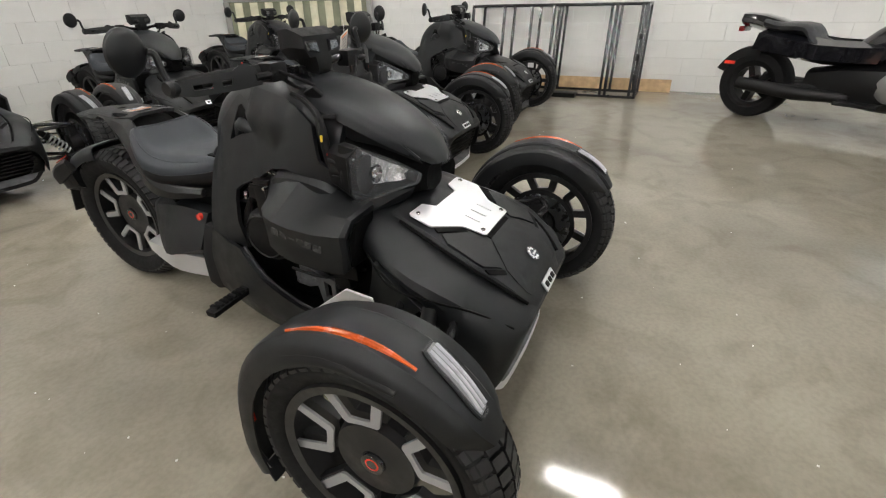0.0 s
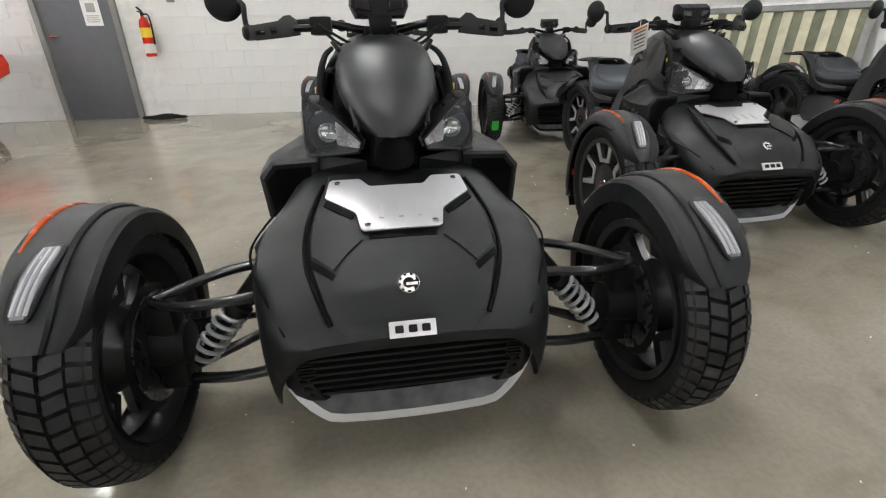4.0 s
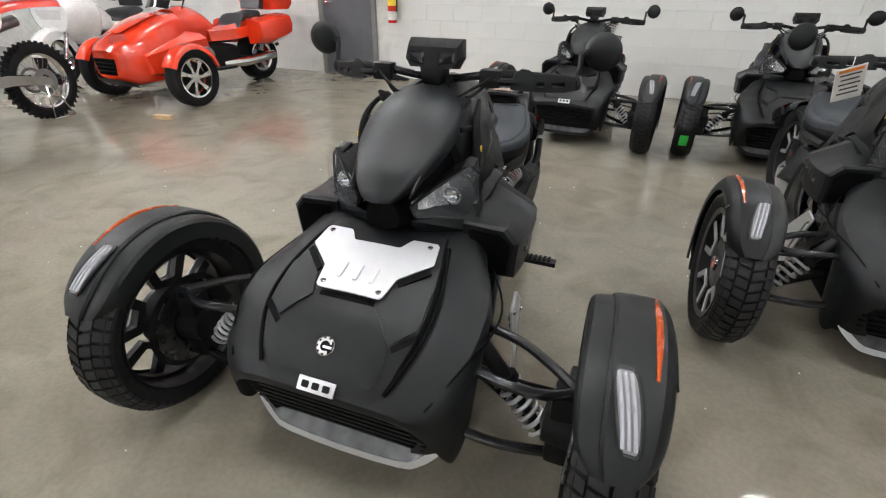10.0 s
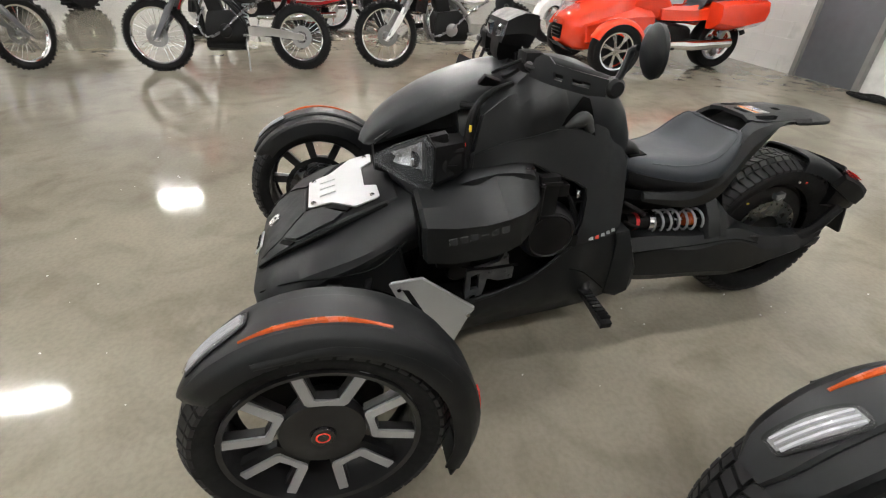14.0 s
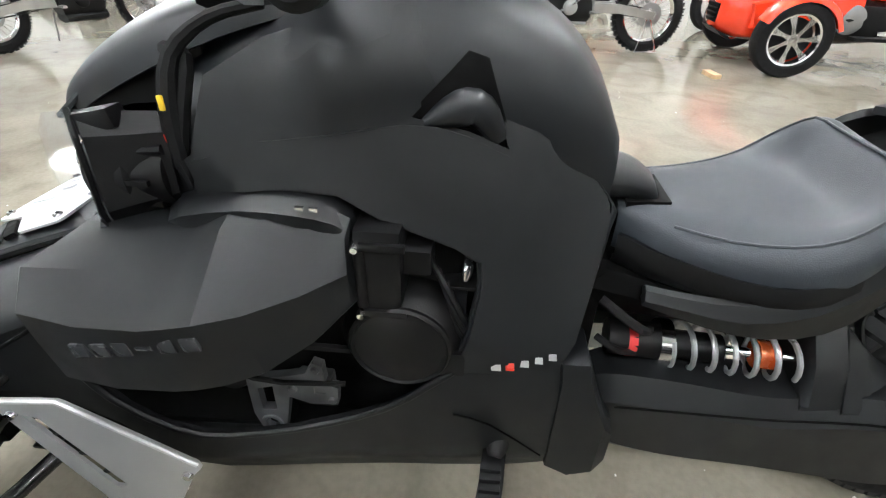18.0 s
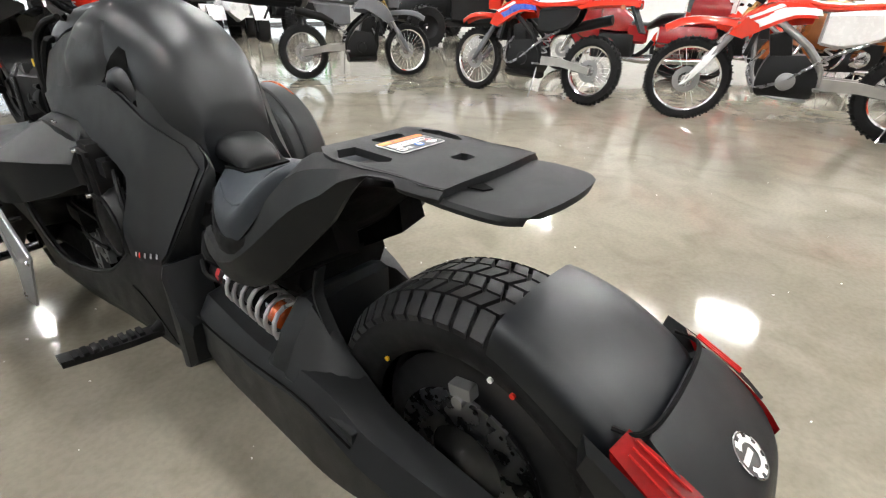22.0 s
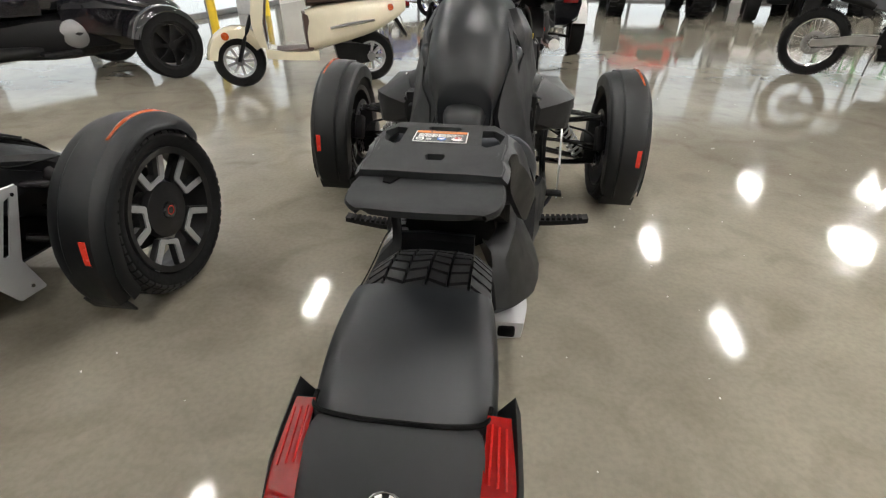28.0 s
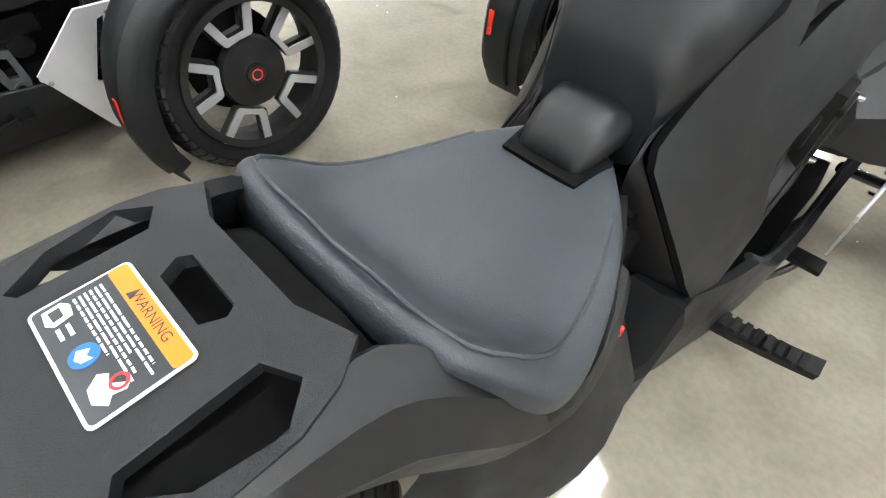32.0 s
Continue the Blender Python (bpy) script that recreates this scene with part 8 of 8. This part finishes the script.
placed(dirt_bike("red and white motocross bike on a thin wire axle stand", pose(-4.55, .76, 0, 0, 0, 9), REDPAINT, REDPAINT, GUNMETAL, WHITEPAINT, True, WHITEPAINT, "axle"), (1, 1.06, 1.04))
placed(dirt_bike("red and blue rally dirt bike on its side stand", pose(-4.47, -1.63, 0, 0, -6, 1), REDPAINT, REDPAINT, GREYPAINT, DARK, False, BLUEPAINT, "side"), (1, .95, 1.0))
placed(dirt_bike("dark grey dual-sport motorcycle on its side stand", pose(-4.62, -2.92, 0, 0, 0, -120), GREYPAINT, SEATEDGE, GUNMETAL, GREYPAINT, False, None, "side"), (1, .92, .98))
scooter("cream retro scooter with a brown seat", pose(2.28, -2.02, 0, 0, 0, 114))
touring_bike("copper touring motorcycle with chrome trim", pose(-7.5, 1.15, 0, 0, 0, 35), COPPER)
touring_bike("dark red touring motorcycle with a painted top case", pose(-6.96, -1.75, 0, 0, 0, 14), DARKRED)
touring_bike("white maxi touring scooter with a tall screen", pose(-6.4, 3.6, 0, 0, 0, 15), WHITEPAINT)
touring_bike("red touring motorcycle across the showroom", pose(1.45, -8.6, 0, 0, 0, 70), DARKRED)
touring_bike("blue touring motorcycle across the showroom", pose(3.0, -10.0, 0, 0, 0, 75), BLUEPAINT)
touring_bike("dark red cruiser behind the touring trike", pose(-8.6, -.6, 0, 0, 0, 20), REDPAINT)
wt = trike("black touring trike with white fenders and red rear lamps", pose(-.33, -4.55, 0), GLOSSBLACK, True, DARK)
for ob in wt.children:
    if ob.name.startswith("front_fender"):
        ob.data.materials[0] = WHITEPAINT
placed(side_by_side("red and black off-road buggy with long suspension", pose(-3.45, -10.1, 0, 0, 0, 175), REDPAINT, DARK), (1.28, 1.2, 1.2))
placed(side_by_side("blue and black off-road buggy with a roll cage", pose(-8.5, -6.4, 0, 0, 0, 60), DARK, BLUEPAINT), (1.2, 1.2, 1.2))
placed(side_by_side("grey off-road buggy with a roll cage", pose(-6.0, -11.8, 0, 0, 0, 150), GREYPAINT, DARK), (1.2, 1.2, 1.2))
side_by_side("green off-road buggy across the showroom", pose(-8.4, -12.0, 0, 0, 0, 110), DARK, GREEN)
placed(quad("white quad bike with black racks", pose(-5.75, -9.4, 0, 0, 0, 160), WHITEPAINT), (1.15, 1.15, 1.15))
quad("black quad bike in the middle of the showroom", pose(-1.0, -11.0, 0, 0, 0, 200), DARK)
side_by_side("black utility buggy near the shop windows", pose(-10.2, -8.8, 0, 0, 0, 95), DARK, DARK)
side_by_side("dark grey utility buggy near the shop windows", pose(-.2, -12.4, 0, 0, 0, 160), GREYPAINT, DARK)
side_by_side("red utility buggy near the shop windows", pose(-8.6, -13.0, 0, 0, 0, 140), REDPAINT, DARK)
dirt_bike("red motocross bike in the second row", pose(-7.6, .2, 0, 0, 0, 10), REDPAINT, REDPAINT, GUNMETAL, WHITEPAINT, True, WHITEPAINT, "axle")
for x, y in ((4.2, -5.0), (4.85, -8.2)):
    bo = thing("bollard", "yellow painted steel safety post", "post", "yellow posts", m=pose(x, y, 0))
    part("pipe", lathe([(0, 0), (.06, 0), (.06, 1.05), (.045, 1.09), (0, 1.10)], (0, 0, 0), 20, 'z'), YELLOW, bo)
for y in (-5.6, -8.6):
    tagged(part("column", box((5.45, y, CEIL / 2), (.35, .35, CEIL), .01), WHITEPAINT), "white square column by the side window", "column", kind="structure")


# ---- the row of three-wheelers ----
ours = roadster(True, "matt black three-wheeled motorcycle with a brushed aluminium hood plate")
n1 = copy_thing(ours, pose(1.695, .985, 0, 0, 0, 0))
tagged(n1, "matt black three-wheeled motorcycle with aluminium hood plate and a paper tag")
base = roadster(False, "plain black three-wheeled motorcycle without a hood plate", pose(1.74, 3.40, 0, 0, 0, -6))
for x, y, yaw in ((0.13, 3.50, -7), (3.60, 1.10, 0), (3.65, 3.70, -6)):
    copy_thing(base, pose(x, y, 0, 0, 0, yaw))


tg = thing("tyre_sticker", "small green paper sticker on the tread of a front tyre", "sticker", m=pose(1.063, 3.186, .19, 20, 0, -6))
part("paper", box((0, 0, 0), (.06, .004, .09), .001), GREEN, tg)


def paper_tag(m):
    t = thing("paper_tag", "white cardboard price tag hanging from a handlebar", "tag", "paper tags", m=m)
    part("card", box((0, 0, 0), (.10, .004, .14), .001), CARD, t)
    bm = bmesh.new()
    for k in range(5):
        box((0, -.0028, .04 - .02 * k), (.07 - .01 * (k % 2), .001, .006), bm=bm)
    part("print", bm, LABELGREY, t)
    part("head_strip", box((0, -.0028, .058), (.08, .001, .012)), LABELORANGE, t)
    part("string", tube([(0, 0, .07), (.01, .01, .11), (.02, .03, .15)], .0015, 5, 2), CARD, t)


paper_tag(pose(1.36, 1.48, .90, 20, -20, 8))
paper_tag(pose(.36, 4.14, .90, 10, 15, 0))

# ---- wall blocks, the pieces nearest the door one by one ----
def blocks(wall, a0, a1, place, near, rot=0.0):
    """Courses of painted blocks on a wall: along from a0 to a1; those in near stand as single parts."""
    me = box((0, 0, 0), (.3982, .008, .1976), .002, seg=1)
    mesh = bpy.data.meshes.new("block")
    me.to_mesh(mesh)
    me.free()
    mesh.materials.append(BLOCK)
    rest = bmesh.new()
    n = 0
    for r in range(int(CEIL / .2)):
        x = a0 - (.2 if r % 2 else 0)
        while x < a1:
            p = place(x + .2, r * .2 + .1)
            if p is not None:
                if near(x, r) and n < 300:
                    ob = new("block", mesh)
                    ob.parent = wall
                    ob.matrix_local = Matrix.Translation(p) @ Matrix.Rotation(rot, 4, 'Z')
                    n += 1
                else:
                    rest.from_mesh(mesh)
                    k = len(mesh.vertices)
                    rest.verts.ensure_lookup_table()
                    M = Matrix.Translation(p) @ Matrix.Rotation(rot, 4, 'Z')
                    for v in rest.verts[-k:]:
                        v.co = M @ v.co
            x += .4
    me2 = bpy.data.meshes.new("blocks")
    rest.to_mesh(me2)
    rest.free()
    me2.materials.append(BLOCK)
    ob = new("blocks", me2)
    ob.parent = wall
    tagged(ob, kind="stuff")


def north_place(x, z):
    if DX0 - .2 < x < DX1 + .2 and z < DH + .1:
        return None
    if not -9 < x < EAST - .2:
        return None
    return (x, NORTH + .0035, z)


blocks(wall_n, -9, EAST - .2, north_place, lambda x, r: -5 < x < 2.5 and r < 13)
blocks(wall_e, GY1 + .2, NORTH - .4, lambda y, z: (EAST + .0035, y, z), lambda y, r: -2 < y < 4 and r < 10, math.pi / 2)

# green sticker on one tyre of the second row
rows = []
for a in (20, 32, 44):
    ca, sa = math.cos(radians(a)), math.sin(radians(a))
    rows.append([(-.652 + x, -ca * .2935, .29 - sa * .2935 * -1 - .1) for x in (-.05, 0, .05)])
part("tyre_sticker", sheet(rows, .002, 2, 1), GREEN, base, "bright green sticker")


# ---- grit swept about on the floor ----
random.seed(11)
bm = bmesh.new()
for k in range(170):
    a, r = random.uniform(0, 2 * math.pi), random.uniform(.5, 3.4)
    x, y = -.2 + r * math.cos(a), .7 + r * math.sin(a)
    q = random.uniform(.0012, .0045)
    box((x, y, q * .4), (q * 1.6, q, q * .8), 0, pose(0, 0, 0, 0, 0, random.uniform(0, 180)), bm)
tagged(part("floor_grit", bm, CARD), "tiny pale crumbs of grit scattered over the concrete floor", "grit", kind="stuff")
